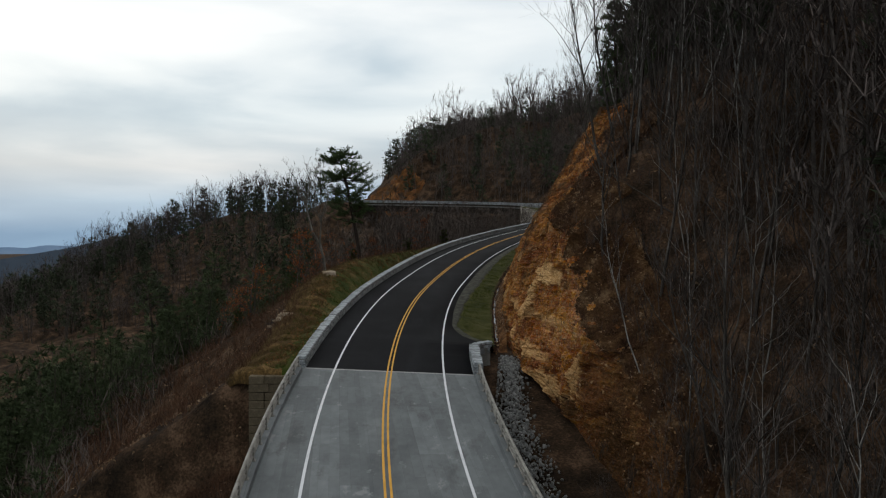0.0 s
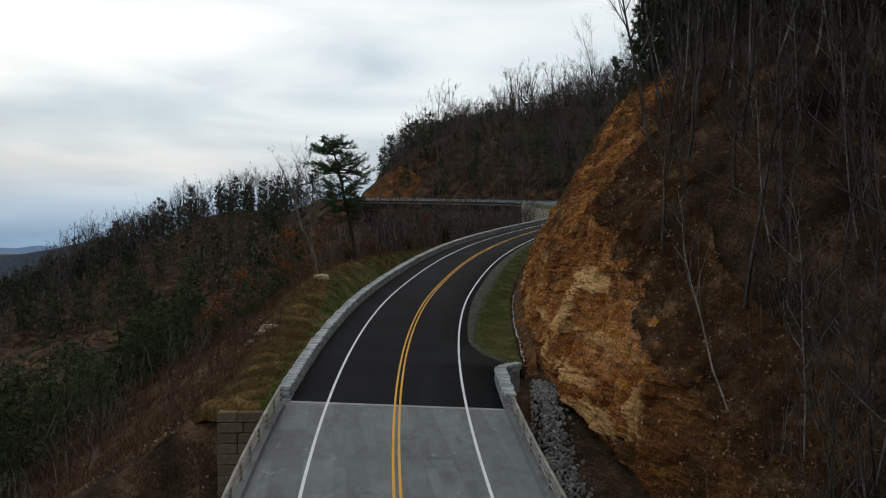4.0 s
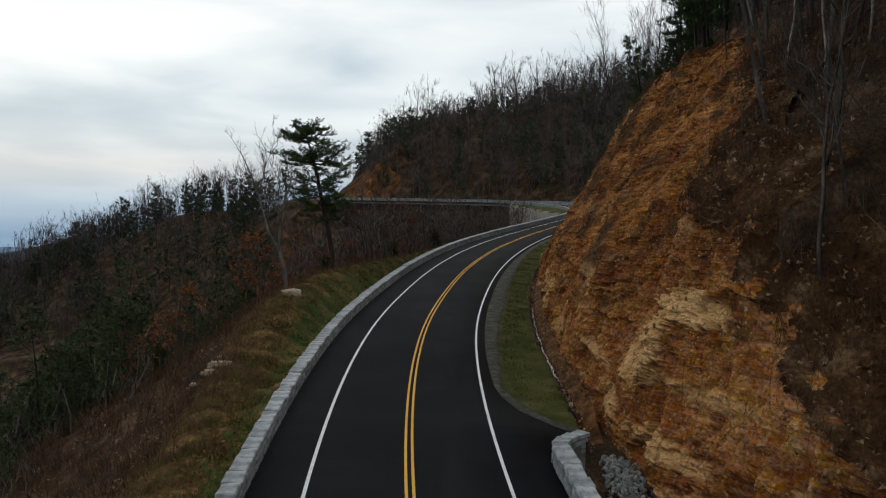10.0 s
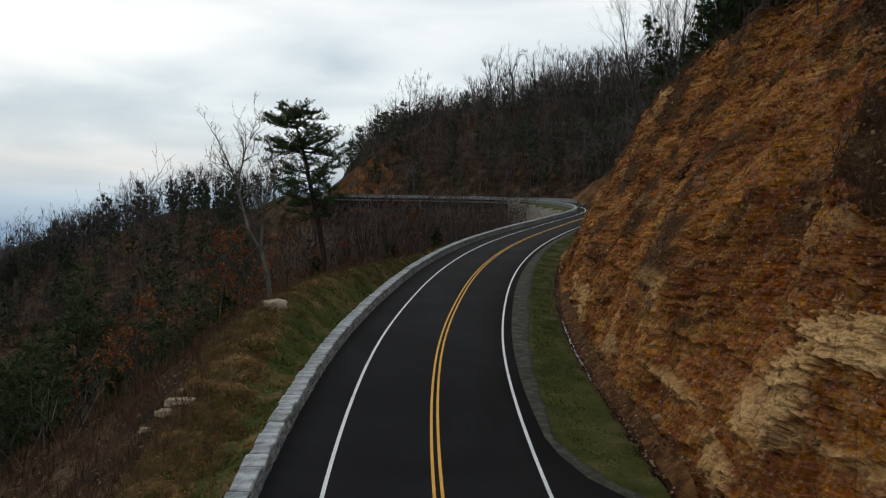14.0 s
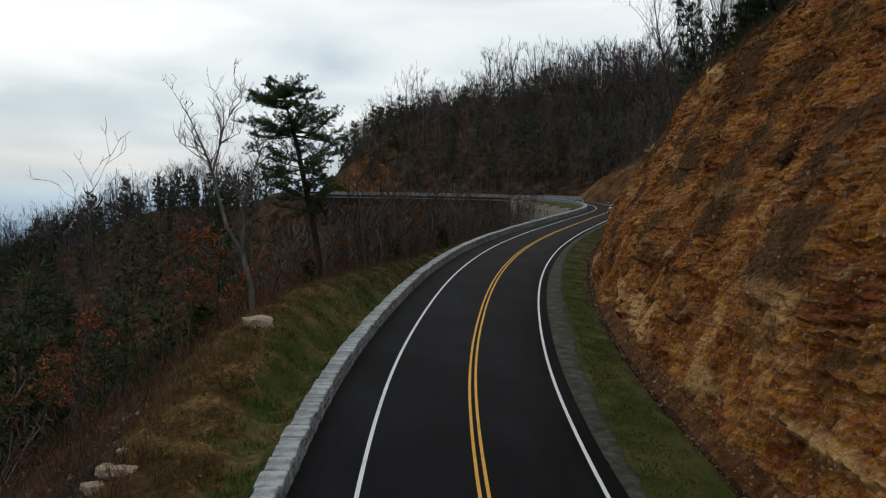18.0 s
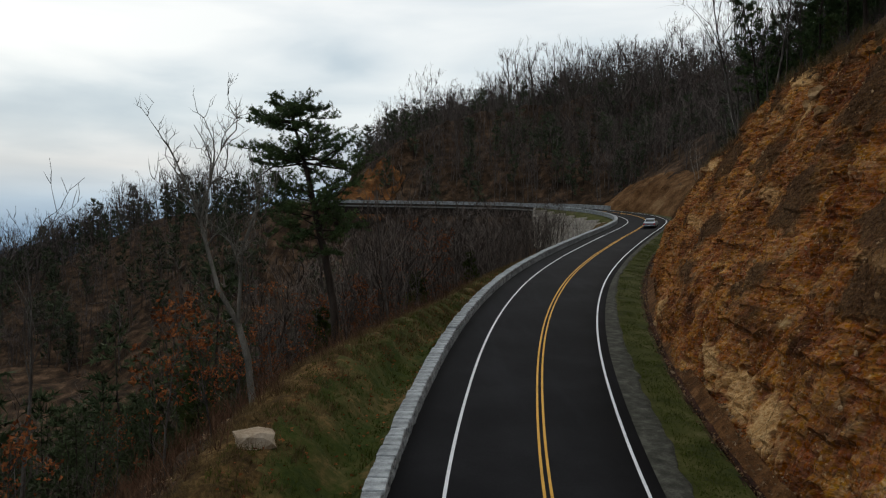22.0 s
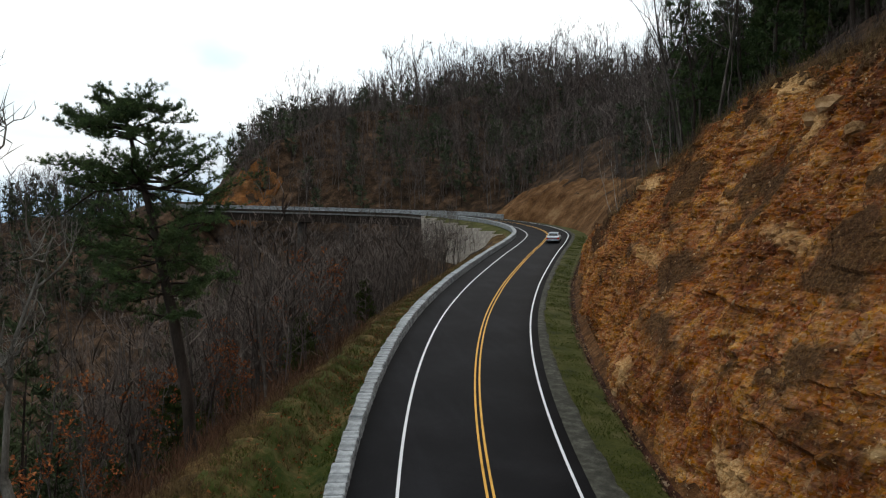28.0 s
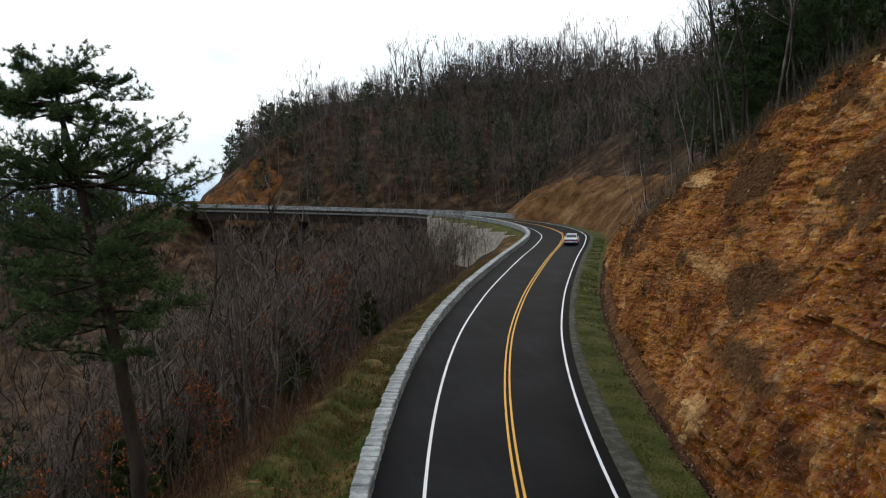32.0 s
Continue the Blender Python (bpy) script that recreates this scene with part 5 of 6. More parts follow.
# the pale dead tree with two stems
def forked_tree():
    g = np.random.default_rng(9)
    wood, fine = [], []
    base = [(0.5, -0.3, -0.6), (0.25, -0.1, 1.2), (0.1, 0.0, 2.6), (-0.4, 0.2, 4.3)]
    left = [(-0.4, 0.2, 4.3), (-1.4, 0.4, 6.0), (-2.0, 0.6, 8.2), (-2.5, 0.7, 10.0), (-3.0, 0.7, 11.2), (-3.6, 0.6, 12.6)]
    right = [(-0.4, 0.2, 4.3), (-0.3, 0.2, 6.2), (-0.1, 0.1, 8.2), (0.5, 0.0, 9.8), (1.0, 0.0, 11.2)]
    third = [(-2.3, 0.65, 9.3), (-1.9, 0.6, 10.8), (-1.6, 0.5, 12.0), (-0.9, 0.3, 13.4)]
    for pts, r0, r1 in ((base, 0.19, 0.16), (left, 0.14, 0.035), (right, 0.11, 0.025), (third, 0.07, 0.025)):
        pts = np.array(pts)
        wood.append((pts, np.linspace(r0, r1, len(pts)), 7))
    arm = limb(g, (-0.6, 0.2, 4.6), (-1, 0.1, -0.15), 2.8, 0.06, 6, -0.1, 0.25)
    wood.append((*arm, 5))
    for stem, n in ((left, 11), (right, 9), (third, 7)):
        pts = np.array(stem)
        for k in range(n):
            f = g.uniform(0.3, 1.0) * (len(pts) - 1)
            at = np.array([np.interp(f, np.arange(len(pts)), pts[:, i]) for i in range(3)])
            p = limb(g, at, side_way(g, np.array([0, 0, 1.0]), g.uniform(0.4, 1.0)), g.uniform(1.4, 3.6), 0.05, 5, 0.5, 0.28)
            wood.append((*p, 4))
            for _ in range(5):
                q = g.integers(1, 6)
                t = limb(g, p[0][q], side_way(g, np.array([0, 0, 1.0]), g.uniform(0.3, 1.1)), g.uniform(0.5, 1.5), 0.024, 4, 0.5, 0.3)
                fine.append((*t, 3))
                for _ in range(3):
                    u = limb(g, t[0][g.integers(1, 5)], side_way(g, np.array([0, 0, 1.0]), g.uniform(0.3, 1.1)), g.uniform(0.3, 0.8), 0.016, 2, 0.4, 0.3)
                    fine.append((*u, 3))
    return [("trunk", as_mesh("trunk", wood, DEAD_WOOD), "pale barkless stems"), ("branchwork", as_mesh("branchwork", fine, DEAD_WOOD), "thin pale dead twigs")]


x, y = -13.4, 94.4
tree("dead_tree", "pale dead tree with two forked stems behind the berm", pose(x, y, ground_z(x, y)) @ Matrix.Scale(0.88, 4), forked_tree())
x, y = -20.1, 88.0
tree("dead_tree", "half-dead dark trunk with a few pale crooked top branches", pose(x, y, ground_z(x, y)), bare_parts(31, 12.5, limbs=9, forks=3, twigs=2, first=0.6, thick=0.009))

# broken, bare and young trees near the road
NEAR = [bare_parts(300 + k, 10 + 1.4 * k, limbs=10 + k, forks=5, twigs=5, first=0.28 + 0.03 * (k % 3), thick=0.0085, lean=0.12, detail=1) for k in range(7)]
g = np.random.default_rng(12)


def plant(kind, n, zone, keep, name, labels, group, scale=(0.8, 1.15), gap=2.6, cap=None):
    spots = scatter(g, n * 30, *zone, keep)
    done = []
    for q in spots:
        if len(done) >= n:
            break
        if all((q[0] - o[0]) ** 2 + (q[1] - o[1]) ** 2 > gap * gap for o in done):
            done.append(q)
            k = int(g.integers(0, len(kind)))
            sc = g.uniform(*scale)
            if cap is not None:
                sc = min(sc, (cap + g.uniform(-2, 1) - q[2]) / max(v.co.z for v in kind[k][0][1].vertices))
                if sc < 0.25:
                    continue
            ob = tree(name, labels[k % len(labels)], pose(q[0], q[1], q[2] - 0.15, 0, 0, g.uniform(0, 360)) @ Matrix.Scale(sc, 4), kind[k], group=group)
    return done


SLIM = [bare_parts(320 + k, 11 + 1.5 * k, mat=WHITE_BARK if k % 2 else None, limbs=9, forks=4, twigs=4, first=0.4, thick=0.0055, lean=0.16, detail=1) for k in range(4)]
plant(NEAR, 92, (4, 50, 0, 85), lambda s, d, x, y, z: (d > np.interp(s, [0, 20, 32, 36, 40, 44, 50, 56, 75], [9.5, 13.0, 14.0, 13.2, 13.2, 14.5, 17.0, 18.5, 19])) & (d < 26), "bare_tree",
      ["leafless grey tree with a tangle of fine branches", "slender pale-barked bare tree on the slope", "leaning bare tree with forked limbs"], "trees above the rock cut", gap=1.7)
plant(SLIM, 42, (4, 45, 4, 75), lambda s, d, x, y, z: (d > np.interp(s, [0, 20, 32, 36, 40, 44, 50, 56, 75], [9.5, 13.0, 13.6, 12.9, 13.0, 14.0, 16.5, 18.0, 18.5])) & (d < 28), "bare_tree",
      ["slim dark sapling leaning on the slope", "slim pale-barked tree with a clear stem"], "trees above the rock cut", gap=1.2)
plant(SLIM, 18, (6, 24, 0, 46), lambda s, d, x, y, z: (d > np.interp(s, [0, 20, 28], [8.5, 10.5, 12.5])) & (d < 15) & (s < 29), "bare_tree", ["slim dark sapling beside the bridge"], "trees above the rock cut", (0.45, 0.8), gap=1.0)
plant(SLIM, 18, (18, 50, 140, 195), lambda s, d, x, y, z: (d > 9.5) & (d < 19) & (s > 144) & (s < 192), "bare_tree", ["slim leafless tree crowding the end of the rock cut"], "trees above the rock cut", (0.5, 0.85), gap=1.2)
plant(NEAR, 16, (12, 75, 75, 200), lambda s, d, x, y, z: (d > 17.5) & (d < 34), "bare_tree", ["leafless grey tree above the rock cut", "slender bare tree among pines"], "trees above the rock cut")
plant(NEAR, 32, (-40, 40, 62, 262), lambda s, d, x, y, z: (d < -bank_edge(s) - 3.5) & (d > -24) & (s > 84) & ~((s > 188) & (d > -15)), "bare_tree", ["leafless grey tree below the guard wall", "thin bare tree in the ravine"], "trees below the wall", (0.6, 0.95), cap=14.0)
plant(NEAR, 9, (4, 40, 190, 262), lambda s, d, x, y, z: (d < -13.5) & (d > -19) & (s > 205) & (s < 247), "bare_tree", ["leafless grey tree before the pale retaining wall"], "trees below the wall", (0.8, 1.1), 2.0, cap=18.5)
PINES = [pine_parts(400 + k, 10 + 1.7 * k, first=0.18 + 0.04 * k, tiers=13, per=4, reach=0.20, clumps=9, count=15, size=0.42, droop=0.02, lean=0.05, flat=0.9) for k in range(4)]
plant(PINES, 44, (12, 62, 84, 180), lambda s, d, x, y, z: (d > np.interp(s, [80, 100, 125, 160], [19, 19, 17, 13])) & (d < 36) & (s > 72), "pine_tree",
      ["dark green pine above the rock cut", "tall dark pine with ragged boughs"], "pines above the rock cut", (0.8, 1.3))
plant(PINES, 7, (18, 60, 120, 172), lambda s, d, x, y, z: (d > 16) & (d < 28) & (s > 118) & (s < 165), "pine_tree", ["tall dark pine with ragged boughs"], "pines above the rock cut", (1.0, 1.35))
plant(NEAR, 24, (18, 60, 120, 172), lambda s, d, x, y, z: (d > 14.5) & (d < 27) & (s > 118) & (s < 165), "bare_tree", ["leafless grey tree above the rock cut", "slender bare tree among pines"], "trees above the rock cut", (1.0, 1.3), gap=1.8)
plant(SLIM, 30, (8, 40, 55, 92), lambda s, d, x, y, z: (d > np.interp(s, [40, 44, 50, 56, 75], [13.2, 14.2, 16.5, 18.0, 18.5])) & (d < 27) & (s > 38), "bare_tree", ["slim dark sapling leaning on the slope", "slim pale-barked tree with a clear stem"], "trees above the rock cut", (0.8, 1.2), gap=1.2)
plant(PINES, 9, (12, 40, 60, 100), lambda s, d, x, y, z: (d > 19) & (d < 28), "pine_tree", ["dark green pine above the rock cut"], "pines above the rock cut", (0.6, 0.9))
YOUNG = [pine_parts(440 + k, 4.2 + k, YOUNG_NEEDLE, first=0.08, tiers=9, per=5, reach=0.28, clumps=6, count=18, size=0.42, droop=-0.1) for k in range(2)]
plant(YOUNG, 12, (-40, 10, 80, 150), lambda s, d, x, y, z: (d < -bank_edge(s) - 4) & (d > -22) & (s > 70), "young_pine", ["young yellowish green pine below the berm"], "young pines", (0.7, 1.1), 3.5)
plant(YOUNG, 8, (10, 40, 60, 130), lambda s, d, x, y, z: (d > 16.6) & (d < 20) & (s > 58), "young_pine", ["small green pine on the crest of the rock cut"], "young pines", (0.35, 0.6), 3.0)


def oak_parts(seed, height):
    wood, fine = bare_tree(seed, height, limbs=11, forks=4, twigs=2, first=0.2, thick=0.009)
    gg = np.random.default_rng(seed)
    tips = np.array([p[0][-1] for p in fine])
    tips = tips[gg.random(len(tips)) < 0.45]
    cen = np.repeat(tips, 4, 0) + gg.normal(size=(len(tips) * 4, 3)) * 0.16
    V, T = blades(gg, cen, gg.normal(size=cen.shape), 3, 0.17, 0.055, 0.9)
    return [("trunk", as_mesh("trunk", wood, BARK), ""), ("branchwork", as_mesh("branchwork", fine, TWIG), ""), ("foliage", mesh_of("foliage", V, T, OAK_LEAF), "dry orange-brown oak leaves")]


OAKS = [oak_parts(500 + k, 5.0 + 1.3 * k) for k in range(3)]
plant(OAKS, 24, (-40, 8, 66, 140), lambda s, d, x, y, z: (d < -bank_edge(s) - 3) & (d > -21) & (s > 62) & (s < 125), "oak_tree", ["young oak still holding dry orange leaves"], "oaks below the berm", (0.6, 1.1), 3.0)


# ---- rocks ----
def rock_mesh(seed, size, mat, cuts=2, rough=0.16):
    bm = bmesh.new()
    bmesh.ops.create_icosphere(bm, subdivisions=cuts, radius=1.0)
    noise.seed_set(seed)
    for v in bm.verts:
        c = v.co.copy()
        c = Vector([max(-0.72, min(0.72, q)) for q in c]) * 1.25
        c *= 1 + rough * noise.noise(v.co * 1.6 + Vector((seed, 0, 0))) + rough * 0.6 * noise.noise(v.co * 4 + Vector((0, seed, 0)))
        v.co = Vector((c.x * size[0], c.y * size[1], c.z * size[2]))
    me = bpy.data.meshes.new("rock")
    bm.to_mesh(me)
    bm.free()
    me.materials.append(mat)
    return me


BOULDER = material("pale_boulder", [(0.3, (0.17, 0.125, 0.085)), (0.5, (0.27, 0.21, 0.15)), (0.72, (0.38, 0.32, 0.25))], 0.9, bump=0.7, bump_scale=0.2)
PALE = material("pale_limestone", [(0.3, (0.16, 0.16, 0.16)), (0.7, (0.38, 0.38, 0.37))], 0.4, bump=0.6, island=0.4)
thing("boulder", "large flat-topped tan boulder on the grassy berm", "boulder", data=rock_mesh(3, (0.72, 0.52, 0.34), BOULDER), at=road_frame(67.5, -9.6, 1.36, 20))
for k, (s, d, h, sz) in enumerate(((54.6, -10.4, -1.1, (0.6, 0.22, 0.16)), (54.4, -11.0, -1.6, (0.3, 0.25, 0.2)), (55.6, -11.2, -1.8, (0.28, 0.2, 0.18)), (55.0, -10.9, -1.5, (0.2, 0.2, 0.14)), (55.2, -11.6, -1.8, (0.22, 0.16, 0.12)), (54.0, -11.7, -1.8, (0.18, 0.2, 0.12)), (56.4, -11.0, -1.8, (0.16, 0.2, 0.1)))):
    thing("rock", "pale grey rock lying on the brushy slope", "rock", "rocks on the slope", data=rock_mesh(10 + k, sz, BOULDER), at=road_frame(s, d, float(left_height(s, -d)) + 0.12, 30 * k))

RIPRAP = material("grey_riprap", [(0.3, (0.10, 0.10, 0.098)), (0.7, (0.27, 0.268, 0.26))], 0.4, bump=0.6, island=0.6)
gr = np.random.default_rng(21)
RUB = [rock_mesh(30 + k, (0.2, 0.15, 0.12), PALE, 1, 0.3) for k in range(4)]


def rubble(name, label, places, sizes, meshes, mat, category="rubble"):
    V, T, n = [], [], 0
    for p, sz in zip(places, sizes):
        me = meshes[int(gr.integers(0, len(meshes)))]
        v = np.array([q.co[:] for q in me.vertices]) * sz
        R = np.array(Euler(gr.uniform(0, 6.28, 3)).to_matrix())
        V.append(v @ R.T + p)
        T.append(np.array([q.vertices[:] for q in me.polygons]) + n)
        n += len(v)
    return thing(name, label, category, kind="stuff", data=mesh_of(name, np.vstack(V), np.vstack(T), mat))


s_r, d_r = gr.uniform(22, 41.5, 2600), np.clip(gr.normal(size=2600) * 0.42 + 0.55, -0.25, 1.6)
in_d = np.interp(s_r, [24, 34, 38, 43], [6.5, 6.8, 7.2, 7.5])
out_d = np.interp(s_r, [24, 33, 38, 43], [8.3, 8.1, 8.2, 8.0])
p_r = on_road(s_r, in_d + d_r * (out_d - in_d))
p_r[:, 2] = heights(p_r[:, 0], p_r[:, 1])[0] + 0.05
rubble("riprap", "loose grey broken stones in the drainage channel", p_r, gr.uniform(0.2, 0.72, 2600) ** 1.3, RUB, RIPRAP)
SCREE = material("rusty_loose_stone", [(0.3, (0.08, 0.042, 0.018)), (0.5, (0.18, 0.105, 0.050)), (0.75, (0.33, 0.24, 0.15))], 0.6, bump=0.5, island=0.5)
s_d = gr.uniform(42, 165, 450)
d_d = np.interp(s_d, [43, 46, 52, 60, 75, 100, 140, 170], [7.0, 7.1, 7.2, 7.1, 6.9, 6.7, 6.2, 6.6]) + 0.25 + gr.normal(size=450) * 0.22
rubble("ditch_stones", "small pale stones washed along the ditch", on_road(s_d, d_d, -0.42), gr.uniform(0.15, 0.5, 450), RUB, SCREE)
# loose stone on the face of the cut
ii, jj = gr.integers(0, len(s_c), 3600), gr.integers(20, N_FACE + 16, 3600)
rubble("scree", "loose rusty stones lodged on the rock cut", CP[ii, jj] + gr.normal(size=(3600, 3)) * 0.03, gr.uniform(0.2, 0.75, 3600) ** 1.6, RUB, SCREE, "scree")


# blocks on the crest and at the foot of the cut
for k, (s, h, size) in enumerate(((93.0, 14.6, (0.5, 0.9, 0.4)), (95.4, 14.0, (0.4, 0.6, 0.35)), (122.0, 9.6, (0.35, 0.7, 0.25)), (88.0, 13.4, (0.4, 0.6, 0.3)), (64.0, 0.1, (0.25, 0.4, 0.2)), (52.0, 0.1, (0.3, 0.35, 0.22)), (79.0, 0.0, (0.22, 0.3, 0.18)), (98.0, 0.1, (0.25, 0.3, 0.2)), (45.0, 0.0, (0.3, 0.4, 0.25)))):
    i = int(np.argmin(np.abs(s_c - s)))
    j = int(np.argmin(np.abs(CP[i, :N_FACE, 2] - (on_road(s, 8.0)[2] + h))))
    piece("rock_block", rock_mesh(70 + k, size, TAN_ROCK, 2, 0.3), rock_face, "tan block of broken rock", pose(*CP[i, j], 4, 14, 40 * k))


# ---- bridge rails, abutment, far bridge ----
def rail_side(side):
    ob = thing("bridge_railing", "weathered metal bridge railing on a low concrete kerb", "railing", "bridge railings")
    s = np.arange(-36, 33.9, 1.0)
    d0 = 5.42 * side
    curb = [(d0 - 0.28, 0.0), (d0 - 0.26, 0.26), (d0 + 0.26, 0.26), (d0 + 0.28, 0.0)]
    piece("kerb", strip("kerb", s, [c[0] for c in curb], [c[1] for c in curb], CONCRETE, smooth=False), ob, "low pale concrete kerb")
    for h, dd in ((0.44, 0.0), (0.66, 0.0), (0.86, 0.0)):
        n, r = 8, 0.055
        ang = np.arange(n + 1) * 2 * np.pi / n
        piece("rail", strip("rail", s, d0 + dd + np.cos(ang) * r * 1.3, h + np.sin(ang) * r, RAIL), ob)
    bm = bmesh.new()
    box(bm, (-0.07, -0.09, 0.2), (0.07, 0.09, 0.84), 0.02)
    box(bm, (-0.13, -0.13, 0.24), (0.13, 0.13, 0.29), 0.01)
    me = bpy.data.meshes.new("post")
    bm.to_mesh(me)
    bm.free()
    me.materials.append(RAIL)
    for q in np.arange(-34.8, 33.5, 2.0):
        piece("post", me, ob, at=road_frame(q, d0 - 0.02 * side))
    return ob


rail_side(-1)
rail_side(1)


def masonry(name, label, a, b, top_a, top_b, depth, mat, bw=1.1, bh=0.55, thick=0.6, step=0.0, group="retaining walls"):
    """A retaining wall of squared blocks from a to b (x, y), its face to the right of that line."""
    a, b = np.array(a, float), np.array(b, float)
    L = np.linalg.norm(b - a)
    w = (b - a) / L
    turn = math.degrees(math.atan2(w[1], w[0]))
    ob = thing(name, label, "retaining wall", group, "structure", at=pose(a[0], a[1], min(top_a, top_b) - depth, 0, 0, turn))
    base = min(top_a, top_b) - depth
    gg = np.random.default_rng(int(L * 10))
    shapes = []
    for k in range(3):
        bm = bmesh.new()
        box(bm, (0.012, -0.05 - 0.03 * k, 0.012), (bw * (0.7 + 0.3 * k) - 0.012, thick, bh - 0.012), 0.035)
        me = bpy.data.meshes.new("block")
        bm.to_mesh(me)
        bm.free()
        me.materials.append(mat)
        shapes.append((me, bw * (0.7 + 0.3 * k)))
    z_top = max(top_a, top_b) - base
    rows = int(z_top / bh) + 1
    for r in range(rows):
        x = 0.0
        while x < L - 0.2:
            me, l = shapes[int(gg.integers(0, 3))]
            f = (x + l / 2) / L
            top = top_a + (top_b - top_a) * f - base
            if (r + 1) * bh <= top + (0.1 if bh < 0.52 else bh * 0.9) and x + l < L + 0.6:
                piece("block", me, ob, at=pose(x, 0, r * bh))
            x += l
    return ob


P0 = on_road(33.9, -5.7)
P1 = on_road(33.9, -8.5)
masonry("abutment_wall", "brown squared-stone abutment wing wall under the bridge end", P1[:2], P0[:2], P0[2] - 0.5, P0[2] - 0.45, 6.5, BLOCK, 0.95, 0.5)
PALE_BLOCK = material("pale_wall_stone", [(0.3, (0.17, 0.15, 0.125)), (0.5, (0.27, 0.24, 0.205)), (0.7, (0.38, 0.35, 0.305))], 0.9, bump=0.5, island=0.25)
A0, A1 = on_road(S_VIA0 + 0.5, -6.2), on_road(199.5, -6.2)
masonry("retaining_wall", "pale stepped stone retaining wall below the bend", A0[:2], A1[:2], A0[2] - 0.5, A1[2] - 0.9, 6.0, PALE_BLOCK, 2.0, 0.55)
s_w = np.arange(199.0, S_VIA0 + 0.6, 1.0)
w_in = on_road(s_w, -5.55, -0.12)
f_w = np.clip(((w_in[:, :2] - A0[:2]) @ (A1[:2] - A0[:2])) / ((A1[:2] - A0[:2]) @ (A1[:2] - A0[:2])), -0.05, 1.1)[:, None]
w_out = np.concatenate([A0[:2] + f_w * (A1[:2] - A0[:2]), A0[2] - 0.5 + f_w * (A1[2] - 0.9 - A0[2] + 0.5)], 1)
fill = np.stack([w_in + (w_out - w_in) * t + np.array([0, 0, 0.25 * math.sin(3.14 * t)]) for t in np.linspace(0, 1.0, 8)], 1)
thing("fill_slope", "grassy slope between the guard wall and the retaining wall", "slope", kind="structure", data=mesh_of("fill_slope", fill.reshape(-1, 3), sheet(len(s_w), 8), GRASS, True))

# dead grass on the cut bank outside the bend, and the rocky nose past the viaduct
STRAW_BANK = material("dead_grass_bank", [(0.3, (0.030, 0.014, 0.006)), (0.46, (0.072, 0.036, 0.015)), (0.58, (0.115, 0.062, 0.028)), (0.74, (0.18, 0.115, 0.058))], 4.0, rough=0.95, bump=0.9, bump_scale=0.25, fine=0.3, distance=0.12, gloss=0.03)
s_f = np.arange(160.0, 256.0, 0.7)
d_f = np.linspace(0, 1, 30)[None] * np.interp(s_f, [168, 180, 236, 250, 256], [8, 11, 11, 8, 6])[:, None] + 6.2
P_f = on_road(s_f[:, None], d_f, np.minimum(-0.3 + (d_f - 6.2) * 1.2, right_offset(s_f)[:, None] + 0.70 * d_f + 0.2) - np.clip((176 - s_f) / 12, 0, 1)[:, None] * np.clip(d_f - 7.5, 0, 5) * 0.5)
P_f[..., 2] += 0.45 * (waves(P_f[..., 0], P_f[..., 1], 0, 3.5, 4, 61)).reshape(P_f.shape[:2]) * np.clip((d_f - 6.2) / 2, 0, 1)
P_f[:, 0, 2] = on_road(s_f, 6.2, -0.35)[:, 2]
g_f = heights(P_f[:, -6:, 0], P_f[:, -6:, 1])[0].reshape(-1, 6) - 0.25
P_f[:, -6:, 2] += np.linspace(0.1, 1, 6) * (g_f - P_f[:, -6:, 2])
thing("far_bank", "straw-orange dead grass on the cut bank outside the bend", "bank", kind="structure", data=mesh_of("far_bank", P_f.reshape(-1, 3), sheet(len(s_f), 30)[:, ::-1], STRAW_BANK, True))
s_n = np.arange(304.0, 334.0, 0.6)
P_n = on_road(s_n[:, None], 6.5 + np.linspace(0, 18, 36)[None])
lump = waves(P_n[..., 0], P_n[..., 1], 0, 4, 4, 63).reshape(P_n.shape[:2])
P_n[..., 2] = heights(P_n[..., 0], P_n[..., 1])[0].reshape(P_n.shape[:2]) + 0.5 + 1.1 * lump
P_n[:, -3:, 2] -= np.array([0.4, 1.2, 2.5])
P_n[:2, :, 2] -= 2
thing("rocky_nose", "orange rocky outcrop at the far end of the viaduct", "rock face", kind="structure", data=mesh_of("rocky_nose", P_n.reshape(-1, 3), sheet(len(s_n), 36)[:, ::-1], ROCK, False))
nose_earth = bpy.data.objects["rocky_nose"].data.attributes.new("earth", "FLOAT", "POINT")
nose_earth.data.foreach_set("value", np.clip(0.62 + 0.5 * waves(P_n[..., 0], P_n[..., 1], P_n[..., 2], 5, 3, 64), 0, 0.95).ravel().astype(np.float32))

